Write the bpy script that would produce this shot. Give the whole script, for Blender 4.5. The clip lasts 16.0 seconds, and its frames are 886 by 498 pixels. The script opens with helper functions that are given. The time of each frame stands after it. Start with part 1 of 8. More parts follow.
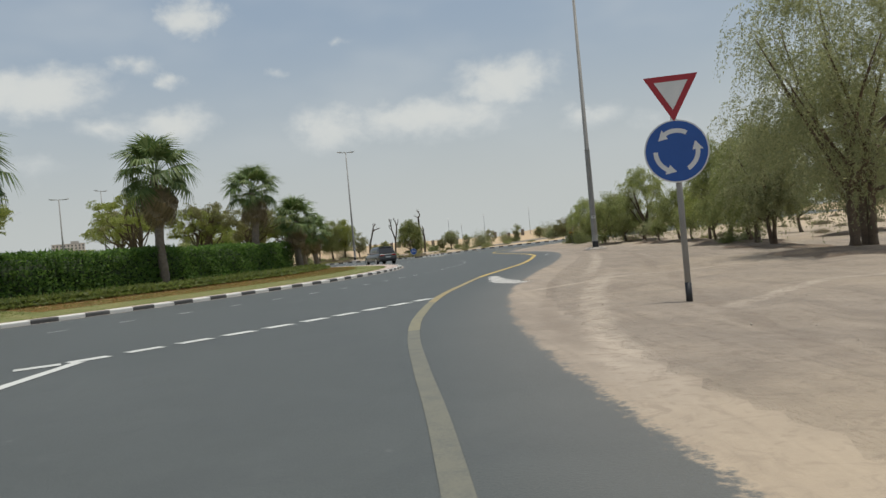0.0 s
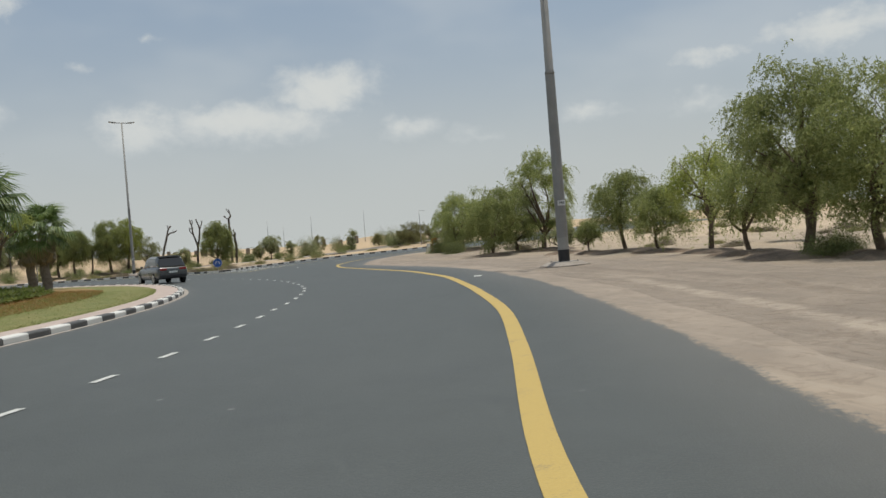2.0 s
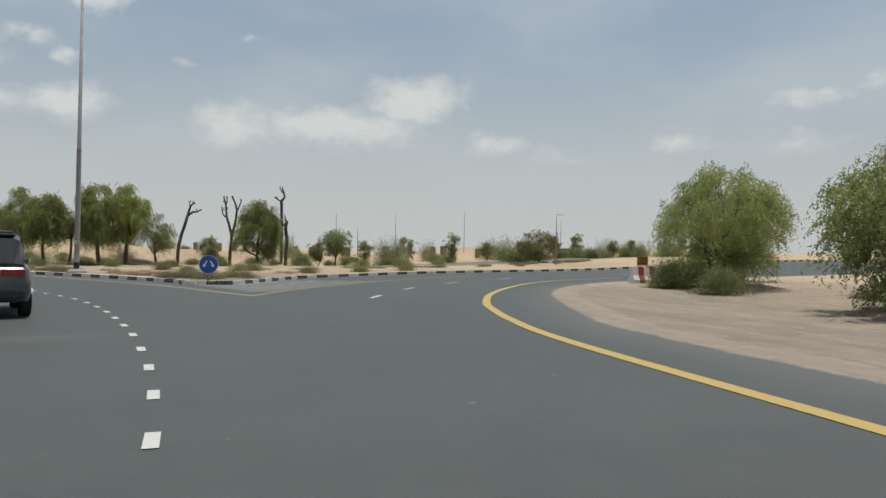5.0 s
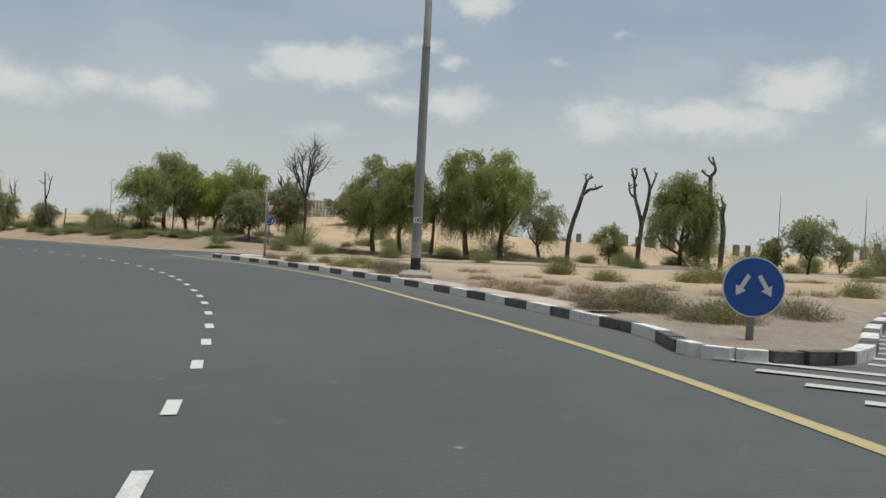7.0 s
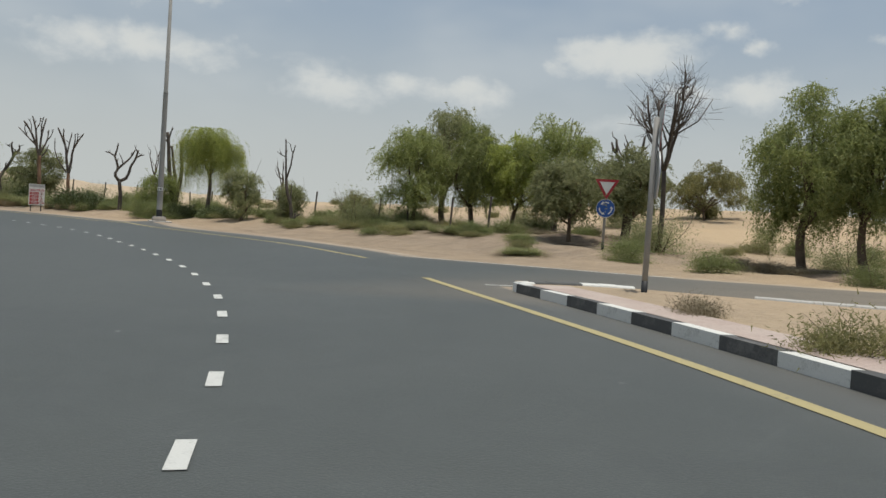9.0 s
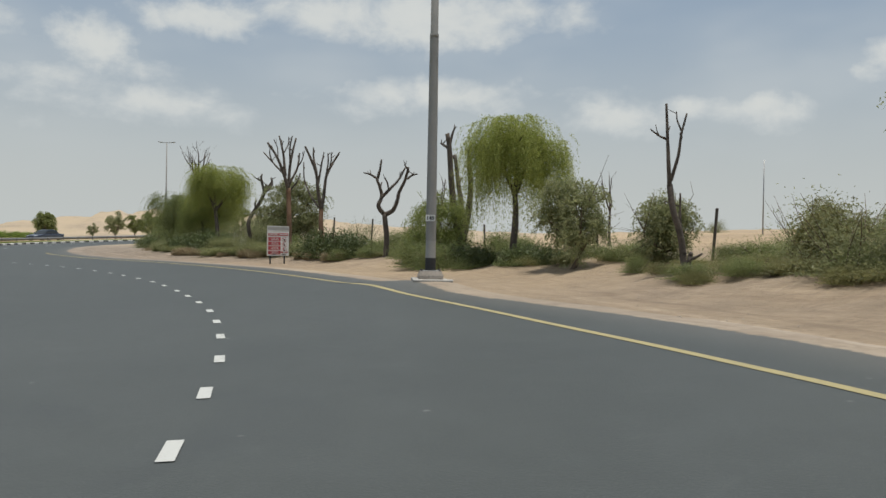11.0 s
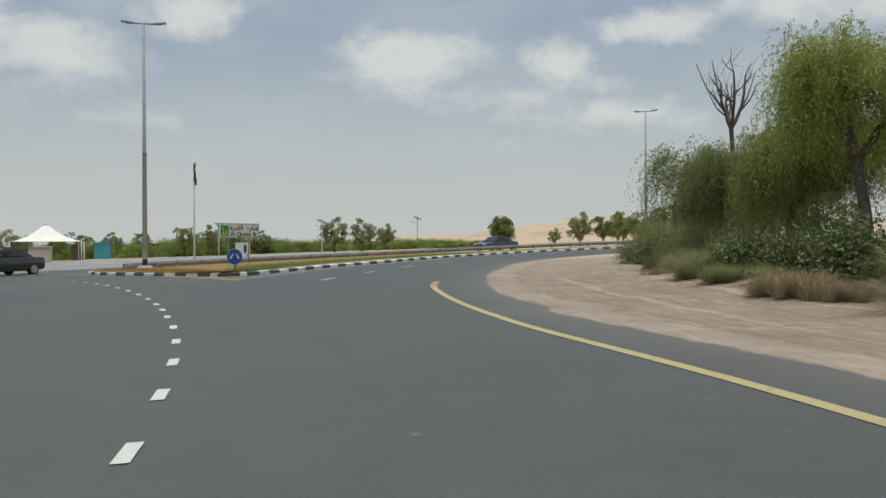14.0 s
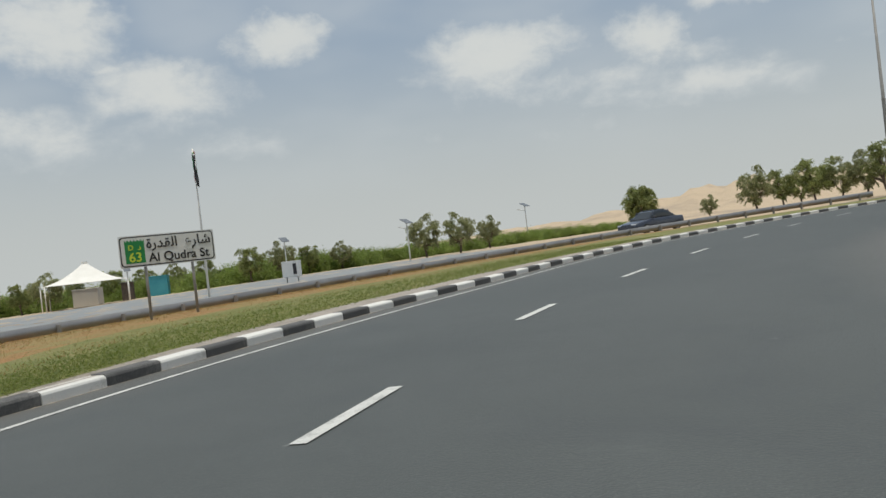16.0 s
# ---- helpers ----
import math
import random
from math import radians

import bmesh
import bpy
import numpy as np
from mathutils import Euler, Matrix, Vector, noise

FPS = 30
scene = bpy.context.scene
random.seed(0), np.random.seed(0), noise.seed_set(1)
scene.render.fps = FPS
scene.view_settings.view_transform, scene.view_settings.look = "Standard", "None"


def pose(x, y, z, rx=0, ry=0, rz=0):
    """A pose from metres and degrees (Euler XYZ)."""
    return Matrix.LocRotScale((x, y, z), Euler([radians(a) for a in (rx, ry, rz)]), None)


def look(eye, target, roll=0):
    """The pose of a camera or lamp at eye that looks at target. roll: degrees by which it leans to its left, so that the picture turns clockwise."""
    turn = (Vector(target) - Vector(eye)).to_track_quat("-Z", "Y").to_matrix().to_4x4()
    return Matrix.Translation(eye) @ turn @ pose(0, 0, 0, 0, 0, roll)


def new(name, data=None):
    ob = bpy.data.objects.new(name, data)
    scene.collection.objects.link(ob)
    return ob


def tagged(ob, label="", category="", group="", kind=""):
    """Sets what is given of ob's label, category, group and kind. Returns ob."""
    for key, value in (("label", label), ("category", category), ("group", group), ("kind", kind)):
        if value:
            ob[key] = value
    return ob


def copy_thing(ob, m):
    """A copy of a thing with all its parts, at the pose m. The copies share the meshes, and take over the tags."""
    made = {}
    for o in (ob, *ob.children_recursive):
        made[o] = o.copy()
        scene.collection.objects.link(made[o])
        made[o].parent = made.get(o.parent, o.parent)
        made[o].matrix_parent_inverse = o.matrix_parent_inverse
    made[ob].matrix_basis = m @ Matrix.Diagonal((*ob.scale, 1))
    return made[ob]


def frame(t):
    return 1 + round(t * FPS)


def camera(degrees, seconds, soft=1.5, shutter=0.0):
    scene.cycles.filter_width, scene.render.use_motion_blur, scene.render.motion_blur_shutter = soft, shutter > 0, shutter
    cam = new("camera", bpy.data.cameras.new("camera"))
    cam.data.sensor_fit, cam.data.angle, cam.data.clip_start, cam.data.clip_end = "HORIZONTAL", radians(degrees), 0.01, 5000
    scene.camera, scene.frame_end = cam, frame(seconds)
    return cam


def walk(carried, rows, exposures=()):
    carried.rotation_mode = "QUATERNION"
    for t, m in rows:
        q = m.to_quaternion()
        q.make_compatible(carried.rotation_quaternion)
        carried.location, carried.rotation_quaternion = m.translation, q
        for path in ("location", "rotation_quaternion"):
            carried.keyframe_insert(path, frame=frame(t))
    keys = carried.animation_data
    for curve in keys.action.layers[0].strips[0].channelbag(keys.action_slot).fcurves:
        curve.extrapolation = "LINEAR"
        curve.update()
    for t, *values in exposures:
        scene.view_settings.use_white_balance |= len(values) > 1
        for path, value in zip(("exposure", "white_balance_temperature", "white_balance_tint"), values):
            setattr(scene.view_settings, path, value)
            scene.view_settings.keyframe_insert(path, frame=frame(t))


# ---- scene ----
cam = camera(57.1, 16.0)
PATH = [
    (0, (-0.363, -6.393, 1.221), (-0.262, -4.396, 1.215), -5.2),
    (0.5, (-0.746, -0.105, 1.214), (-0.526, 1.883, 1.226), -5.5),
    (1, (-0.647, 6.12, 1.265), (-0.286, 8.087, 1.264), -5.9),
    (1.5, (-0.01, 12.283, 1.299), (0.449, 14.229, 1.283), -5.9),
    (2, (0.864, 18.465, 1.304), (1.401, 20.391, 1.283), -4.6),
    (2.5, (1.756, 24.632, 1.285), (2.303, 26.556, 1.273), -3.1),
    (3, (2.509, 30.747, 1.279), (3.061, 32.669, 1.263), -2.1),
    (5.5, (4.178, 59.29, 1.295), (4.421, 61.275, 1.325), 2.0),
    (6, (3.251, 64.759, 1.291), (3.297, 66.759, 1.31), 2.2),
    (6.2, (2.755, 66.933, 1.285), (2.702, 68.932, 1.3), 2.4),
    (6.5, (1.804, 70.179, 1.279), (1.568, 72.165, 1.278), 2.7),
    (7, (-0.147, 75.536, 1.288), (-0.658, 77.469, 1.273), 2.9),
    (7.5, (-2.402, 80.697, 1.301), (-3.021, 82.599, 1.282), 3.2),
    (8, (-5.044, 85.571, 1.221), (-5.827, 87.411, 1.187), 2.9),
    (8.5, (-7.937, 90.086, 1.267), (-8.899, 91.839, 1.222), 4.0),
    (8.6, (-8.584, 90.908, 1.271), (-9.587, 92.637, 1.219), 4.0),
    (10.8, (-25.817, 105.448, 1.339), (-27.404, 106.665, 1.321), 1.4),
    (11, (-27.614, 106.525, 1.335), (-29.255, 107.667, 1.318), 1.0),
    (11.5, (-32.412, 108.851, 1.303), (-34.154, 109.833, 1.283), 0.8),
    (12, (-37.506, 110.796, 1.261), (-39.334, 111.608, 1.256), 1.0),
    (12.5, (-42.898, 112.311, 1.263), (-44.819, 112.869, 1.259), 1.3),
    (13, (-48.483, 113.382, 1.263), (-50.454, 113.719, 1.253), 1.3),
    (13.5, (-54.284, 113.89, 1.284), (-56.276, 114.064, 1.269), 1.3),
    (14, (-60.241, 113.962, 1.28), (-62.238, 114.079, 1.268), -0.2),
    (14.5, (-66.364, 113.82, 1.273), (-68.363, 113.884, 1.269), -1.4),
    (15, (-72.584, 113.582, 1.249), (-74.582, 113.492, 1.245), -4.9),
    (15.3, (-76.396, 113.566, 1.259), (-78.391, 113.426, 1.246), -6.1),
    (15.5, (-78.958, 113.685, 1.272), (-80.952, 113.531, 1.26), -6.2),
    (16, (-85.368, 114.12, 1.282), (-87.363, 113.973, 1.275), -6.6),
]
walk(cam, [(t, look(eye, target, roll)) for t, eye, target, roll in PATH])

# ---- sky, sun ----
SUN = Vector((0.122, 0.03, 0.992)).normalized()


def link(nt, a, b):
    nt.links.new(a, b)


def node(nt, kind, **kw):
    n = nt.nodes.new(kind)
    for k, v in kw.items():
        if k == "op":
            n.operation = v
        elif k == "blend":
            n.blend_type = v
        elif k == "dtype":
            n.data_type = v
        else:
            n.inputs[k.replace("_", " ")].default_value = v
    return n


def mix_color(nt, fac, a, b, blend="MIX"):
    m = nt.nodes.new("ShaderNodeMix")
    m.data_type, m.blend_type = "RGBA", blend
    for sock, v in ((m.inputs[0], fac), (m.inputs[6], a), (m.inputs[7], b)):
        if isinstance(v, bpy.types.NodeSocket):
            link(nt, v, sock)
        elif isinstance(v, (int, float)):
            sock.default_value = v
        else:
            sock.default_value = (*v, 1.0)
    return m.outputs[2]


def math_node(nt, op, a, b=0.0, clamp=False):
    m = nt.nodes.new("ShaderNodeMath")
    m.operation, m.use_clamp = op, clamp
    for sock, v in ((m.inputs[0], a), (m.inputs[1], b)):
        if isinstance(v, bpy.types.NodeSocket):
            link(nt, v, sock)
        else:
            sock.default_value = v
    return m.outputs[0]


def remap(nt, v, a, b, c=0.0, d=1.0, smooth=False):
    m = nt.nodes.new("ShaderNodeMapRange")
    m.interpolation_type = "SMOOTHSTEP" if smooth else "LINEAR"
    link(nt, v, m.inputs[0])
    for k, x in zip((1, 2, 3, 4), (a, b, c, d)):
        m.inputs[k].default_value = x
    return m.outputs[0]


def noise_tex(nt, vec, scale, detail=4.0, rough=0.55, distort=0.0):
    n = nt.nodes.new("ShaderNodeTexNoise")
    for k, v in (("Scale", scale), ("Detail", detail), ("Roughness", rough), ("Distortion", distort)):
        n.inputs[k].default_value = v
    if vec is not None:
        link(nt, vec, n.inputs["Vector"])
    return n.outputs["Fac"]


# clouds as the sky shows them: bearing to the left of +y, elevation, half width and half height in degrees, thickness
CLOUDS = [
    (-42.2, 11.3, 6.0, 1.4, 0.85), (-35.8, 10.8, 3.6, 0.8, 0.7), (-33.8, 7.8, 2.8, 1.0, 0.7), (-26.5, 8.0, 2.6, 0.9, 0.75), (-19.2, 7.0, 3.8, 0.8, 0.55),
    (-13.4, 8.0, 2.3, 1.0, 0.8), (-8.1, 11.0, 3.6, 1.7, 1.0), (-2.5, 9.1, 6.8, 1.5, 0.9), (3.9, 8.9, 3.2, 1.6, 0.9), (3.1, 14.7, 1.2, 0.4, 0.5),
    (7.3, 12.5, 0.9, 0.4, 0.5), (13.0, 16.4, 2.1, 1.1, 0.95), (14.6, 12.6, 1.0, 0.6, 0.7), (15.0, 9.6, 3.2, 1.1, 0.85), (16.6, 13.6, 1.8, 0.9, 0.6),
]
CLOUDS += [
    (19.0, 9.5, 2.8, 0.8, 0.7), (23.5, 11.8, 5.0, 1.6, 1.0), (23.3, 7.3, 3.0, 1.0, 0.6), (28.0, 11.2, 2.2, 1.4, 0.6), (34.0, 9.1, 4.0, 1.3, 0.8),
    (39.0, 9.3, 3.4, 1.1, 0.7), (43.0, 8.7, 3.8, 1.4, 0.85), (55.1, 10.1, 7.6, 1.3, 0.8), (57.2, 15.4, 9.9, 2.3, 1.0), (61.8, 9.2, 3.2, 0.8, 0.5),
    (72.0, 14.5, 4.2, 1.3, 0.95), (70.0, 8.4, 2.4, 1.2, 0.5), (74.5, 8.8, 6.5, 1.4, 0.75), (75.5, 10.6, 2.2, 1.0, 0.55),
]
CLOUDS += [
    (78.4, 12.5, 2.5, 1.7, 1.0), (81.7, 10.0, 4.0, 2.0, 0.6), (83.0, 6.9, 4.6, 1.2, 0.5), (84.5, 10.4, 4.6, 1.5, 0.7), (89.0, 12.6, 5.2, 2.4, 1.0),
    (94.7, 7.5, 2.4, 0.9, 0.45), (104.0, 15.2, 3.5, 1.7, 1.0), (107.3, 8.1, 4.4, 1.7, 0.5), (112.0, 12.2, 4.8, 2.3, 0.9), (114.9, 13.7, 2.4, 0.6, 0.6),
    (118.6, 16.3, 4.6, 2.9, 1.0), (120.0, 9.8, 6.0, 2.0, 0.7),
]

world = bpy.data.worlds.new("sky")
scene.world = world
world.use_nodes = True
wn = world.node_tree
wn.nodes.clear()
w_out = wn.nodes.new("ShaderNodeOutputWorld")
w_bg = wn.nodes.new("ShaderNodeBackground")
w_bg.inputs["Strength"].default_value = 0.09
link(wn, w_bg.outputs[0], w_out.inputs[0])
w_sky = wn.nodes.new("ShaderNodeTexSky")
w_sky.sky_type = "NISHITA"
w_sky.sun_disc = False
w_sky.sun_elevation = math.asin(SUN.z)
w_sky.sun_rotation = math.atan2(SUN.x, SUN.y)
w_sky.dust_density = 3.0
w_sky.air_density = 1.0
w_co = wn.nodes.new("ShaderNodeTexCoord").outputs["Generated"]
w_sep = wn.nodes.new("ShaderNodeSeparateXYZ")
link(wn, w_co, w_sep.inputs[0])
haze = remap(wn, w_sep.outputs[2], 0.0, 0.31, 0.95, 0.0, True)
sky_col = mix_color(wn, 0.55, w_sky.outputs[0], (4.2, 5.2, 6.1))
sky_col = mix_color(wn, haze, sky_col, (5.85, 6.15, 6.0))
# the sky's direction as bearing and elevation in degrees, ruffled a little so that the clouds' edges billow
bearing = math_node(wn, "MULTIPLY", math_node(wn, "ARCTAN2", math_node(wn, "MULTIPLY", w_sep.outputs[0], -1.0), w_sep.outputs[1]), 180 / math.pi)
rise = math_node(wn, "MULTIPLY", math_node(wn, "ARCSINE", w_sep.outputs[2]), 180 / math.pi)
w_dir = wn.nodes.new("ShaderNodeCombineXYZ")
link(wn, bearing, w_dir.inputs[0])
link(wn, rise, w_dir.inputs[1])
w_puff = wn.nodes.new("ShaderNodeTexNoise")
for key, value in (("Scale", 0.55), ("Detail", 6.0), ("Roughness", 0.6)):
    w_puff.inputs[key].default_value = value
link(wn, w_dir.outputs[0], w_puff.inputs["Vector"])


def vector_op(nt, op, a, b):
    n = nt.nodes.new("ShaderNodeVectorMath")
    n.operation = op
    for sock, v in ((n.inputs[0], a), (n.inputs[1], b)):
        if isinstance(v, bpy.types.NodeSocket):
            link(nt, v, sock)
        else:
            sock.default_value = v
    return n


w_shift = vector_op(wn, "MULTIPLY", vector_op(wn, "SUBTRACT", w_puff.outputs["Color"], (0.5, 0.5, 0.5)).outputs[0], (3.2, 1.7, 0.0))
w_at = vector_op(wn, "ADD", w_dir.outputs[0], w_shift.outputs[0]).outputs[0]
dens = None
for az, el, half_w, half_h, heavy in CLOUDS:
    off = vector_op(wn, "SUBTRACT", w_at, (az, el, 0.0)).outputs[0]
    off = vector_op(wn, "MULTIPLY", off, (1 / half_w, 1 / half_h, 0.0)).outputs[0]
    one = remap(wn, vector_op(wn, "LENGTH", off, (0, 0, 0)).outputs["Value"], 0.0, 1.85, heavy, 0.0)
    dens = one if dens is None else math_node(wn, "MAXIMUM", dens, one)
w_n1 = noise_tex(wn, vector_op(wn, "MULTIPLY", w_dir.outputs[0], (0.16, 0.26, 1.0)).outputs[0], 1.6, 8.0, 0.6, 0.2)
w_n2 = noise_tex(wn, vector_op(wn, "MULTIPLY", w_dir.outputs[0], (0.05, 0.11, 1.0)).outputs[0], 1.3, 3.0, 0.5)
loose = math_node(wn, "MULTIPLY", math_node(wn, "SUBTRACT", w_n2, 0.60), 1.5)
dens = math_node(wn, "ADD", math_node(wn, "MAXIMUM", dens, loose), math_node(wn, "MULTIPLY", math_node(wn, "SUBTRACT", w_n1, 0.5), 1.05))
cover = math_node(wn, "MAXIMUM", remap(wn, dens, 0.22, 0.78, 0.0, 1.0, True), remap(wn, w_n2, 0.40, 0.72, 0.0, 0.38, True))
low = remap(wn, w_sep.outputs[2], 0.03, 0.17, 0.0, 0.92, True)
cover = math_node(wn, "MULTIPLY", cover, low)
thick = remap(wn, dens, 0.35, 0.95, 0.0, 1.0, True)
cloud_col = mix_color(wn, thick, (6.35, 6.75, 6.85), (7.3, 7.5, 7.25))
link(wn, mix_color(wn, cover, sky_col, cloud_col), w_bg.inputs["Color"])

sun = new("sun", bpy.data.lights.new("sun", "SUN"))
sun.data.energy, sun.data.angle, sun.data.color = 3.0, radians(0.6), (1.0, 0.965, 0.87)
sun.matrix_world = look(SUN * 200, (0, 0, 0))
scene.view_settings.exposure = 0.0

# ---- materials ----


def material(name, c1, c2, scale=3.0, rough=0.8, grain=40.0, grain_amount=0.25, bump=0.15, bump_scale=None, metal=0.0, random=0.0, island=False, coat=0.0):
    """Two tones by a coarse noise, a fine grain over them, and relief."""
    m = bpy.data.materials.new(name)
    m.use_nodes = True
    nt = m.node_tree
    b = nt.nodes["Principled BSDF"]
    co = nt.nodes.new("ShaderNodeTexCoord").outputs["Object"]
    big = noise_tex(nt, co, scale, 5.0, 0.6)
    fine = noise_tex(nt, co, grain, 3.0, 0.6)
    col = mix_color(nt, remap(nt, big, 0.35, 0.65), c1, c2)
    shade = remap(nt, fine, 0.25, 0.75, 1.0 - grain_amount, 1.0 + grain_amount)
    if random or island:
        src = nt.nodes.new("ShaderNodeNewGeometry").outputs["Random Per Island"] if island else nt.nodes.new("ShaderNodeObjectInfo").outputs["Random"]
        shade = math_node(nt, "MULTIPLY", shade, remap(nt, src, 0.0, 1.0, 1.0 - random, 1.0 + random))
    comb = nt.nodes.new("ShaderNodeCombineColor")
    for k in range(3):
        link(nt, shade, comb.inputs[k])
    link(nt, mix_color(nt, 1.0, col, comb.outputs[0], "MULTIPLY"), b.inputs["Base Color"])
    b.inputs["Metallic"].default_value = metal
    b.inputs["Coat Weight"].default_value = coat
    link(nt, remap(nt, fine, 0.2, 0.8, max(0.03, rough - 0.08), min(1.0, rough + 0.08)), b.inputs["Roughness"])
    if bump:
        bp = nt.nodes.new("ShaderNodeBump")
        bp.inputs["Strength"].default_value = bump
        bp.inputs["Distance"].default_value = 0.02
        link(nt, fine if bump_scale is None else noise_tex(nt, co, bump_scale, 6.0, 0.65), bp.inputs["Height"])
        link(nt, bp.outputs[0], b.inputs["Normal"])
    return m


def leaf_material(name, c1, c2, through_amount=0.60, rough=0.55):
    m = bpy.data.materials.new(name)
    m.use_nodes = True
    nt = m.node_tree
    b, out = nt.nodes["Principled BSDF"], nt.nodes["Material Output"]
    rnd = nt.nodes.new("ShaderNodeNewGeometry").outputs["Random Per Island"]
    ob = nt.nodes.new("ShaderNodeObjectInfo").outputs["Random"]
    col = mix_color(nt, rnd, c1, c2)
    shade = remap(nt, ob, 0.0, 1.0, 0.85, 1.15)
    comb = nt.nodes.new("ShaderNodeCombineColor")
    for k in range(3):
        link(nt, shade, comb.inputs[k])
    col = mix_color(nt, 1.0, col, comb.outputs[0], "MULTIPLY")
    link(nt, col, b.inputs["Base Color"])
    b.inputs["Roughness"].default_value = rough
    tr = nt.nodes.new("ShaderNodeBsdfTranslucent")
    link(nt, col, tr.inputs["Color"])
    mx = nt.nodes.new("ShaderNodeMixShader")
    mx.inputs[0].default_value = through_amount
    link(nt, b.outputs[0], mx.inputs[1])
    link(nt, tr.outputs[0], mx.inputs[2])
    link(nt, mx.outputs[0], out.inputs["Surface"])
    return m


SAND_A, SAND_B, SAND_C = (0.335, 0.277, 0.22), (0.235, 0.197, 0.16), (0.53, 0.415, 0.28)


# wheel tracks on the sand: three points of an arc, its half width, and whether it is paler or darker than the sand round it
TRACKS = [
    ((6.4, 19.2), (3.0, 8.2), (1.5, 0.3), 0.24, 1), ((4.9, 19.9), (2.5, 10.0), (1.7, 5.0), 0.14, 0), ((8.2, 19.0), (4.8, 8.0), (3.3, 0.3), 0.16, 0),
    ((2.6, 12.6), (6.0, 15.0), (12.0, 15.6), 0.16, 1), ((3.2, 9.5), (7.0, 12.2), (13.0, 12.6), 0.20, 0), ((4.0, 5.0), (9.0, 8.6), (16.0, 9.2), 0.18, 1),
    ((9.6, 36.0), (7.4, 26.0), (4.9, 17.0), 0.20, 1), ((11.2, 37.0), (9.2, 26.0), (6.6, 16.0), 0.16, 0), ((13.0, 49.0), (11.0, 40.0), (10.0, 33.0), 0.22, 0),
    ((-69.0, 119.0), (-77.0, 118.6), (-85.5, 118.8), 0.11, 1), ((-66.0, 120.4), (-77.0, 119.6), (-88.0, 120.0), 0.12, 0), ((-70.0, 121.2), (-79.0, 120.5), (-91.0, 122.2), 0.10, 1),
    ((-60.0, 119.6), (-70.0, 118.1), (-79.0, 117.3), 0.10, 0), ((-26.0, 113.2), (-33.0, 116.2), (-41.0, 118.9), 0.18, 1), ((-25.0, 114.6), (-33.0, 117.4), (-42.0, 120.3), 0.16, 0),
]


def circle_through(a, b, c):
    (ax, ay), (bx, by), (cx, cy) = a, b, c
    d = 2 * (ax * (by - cy) + bx * (cy - ay) + cx * (ay - by))
    qa, qb, qc = ax * ax + ay * ay, bx * bx + by * by, cx * cx + cy * cy
    ux = (qa * (by - cy) + qb * (cy - ay) + qc * (ay - by)) / d
    uy = (qa * (cx - bx) + qb * (ax - cx) + qc * (bx - ax)) / d
    return (ux, uy), math.hypot(ax - ux, ay - uy)


def away_from(nt, co, x, y):
    n = nt.nodes.new("ShaderNodeVectorMath")
    n.operation = "DISTANCE"
    link(nt, co, n.inputs[0])
    n.inputs[1].default_value = (x, y, 0.0)
    return n.outputs["Value"]


def track_masks(nt, co):
    """How far a place lies in a paler and in a darker wheel track."""
    flat = nt.nodes.new("ShaderNodeVectorMath")
    flat.operation = "MULTIPLY"
    link(nt, co, flat.inputs[0])
    flat.inputs[1].default_value = (1.0, 1.0, 0.0)
    co = flat.outputs[0]
    wobble = math_node(nt, "MULTIPLY", math_node(nt, "SUBTRACT", noise_tex(nt, co, 0.9, 4.0, 0.6), 0.5), 0.5)
    masks = [None, None]
    for a, b, c, half, pale in TRACKS:
        (ux, uy), radius = circle_through(a, b, c)
        off = math_node(nt, "ABSOLUTE", math_node(nt, "ADD", math_node(nt, "SUBTRACT", away_from(nt, co, ux, uy), radius), wobble))
        reach = math.dist(a, c) / 2
        m = math_node(nt, "MULTIPLY", remap(nt, off, half * 1.5, half * 0.4, 0.0, 1.0, True), remap(nt, away_from(nt, co, *b), reach * 0.6, reach * 1.15, 1.0, 0.0, True))
        masks[pale] = m if masks[pale] is None else math_node(nt, "MAXIMUM", masks[pale], m)
    broken = remap(nt, noise_tex(nt, co, 1.6, 5.0, 0.65), 0.32, 0.6, 0.25, 1.0)
    return [math_node(nt, "MULTIPLY", m, broken) for m in masks]


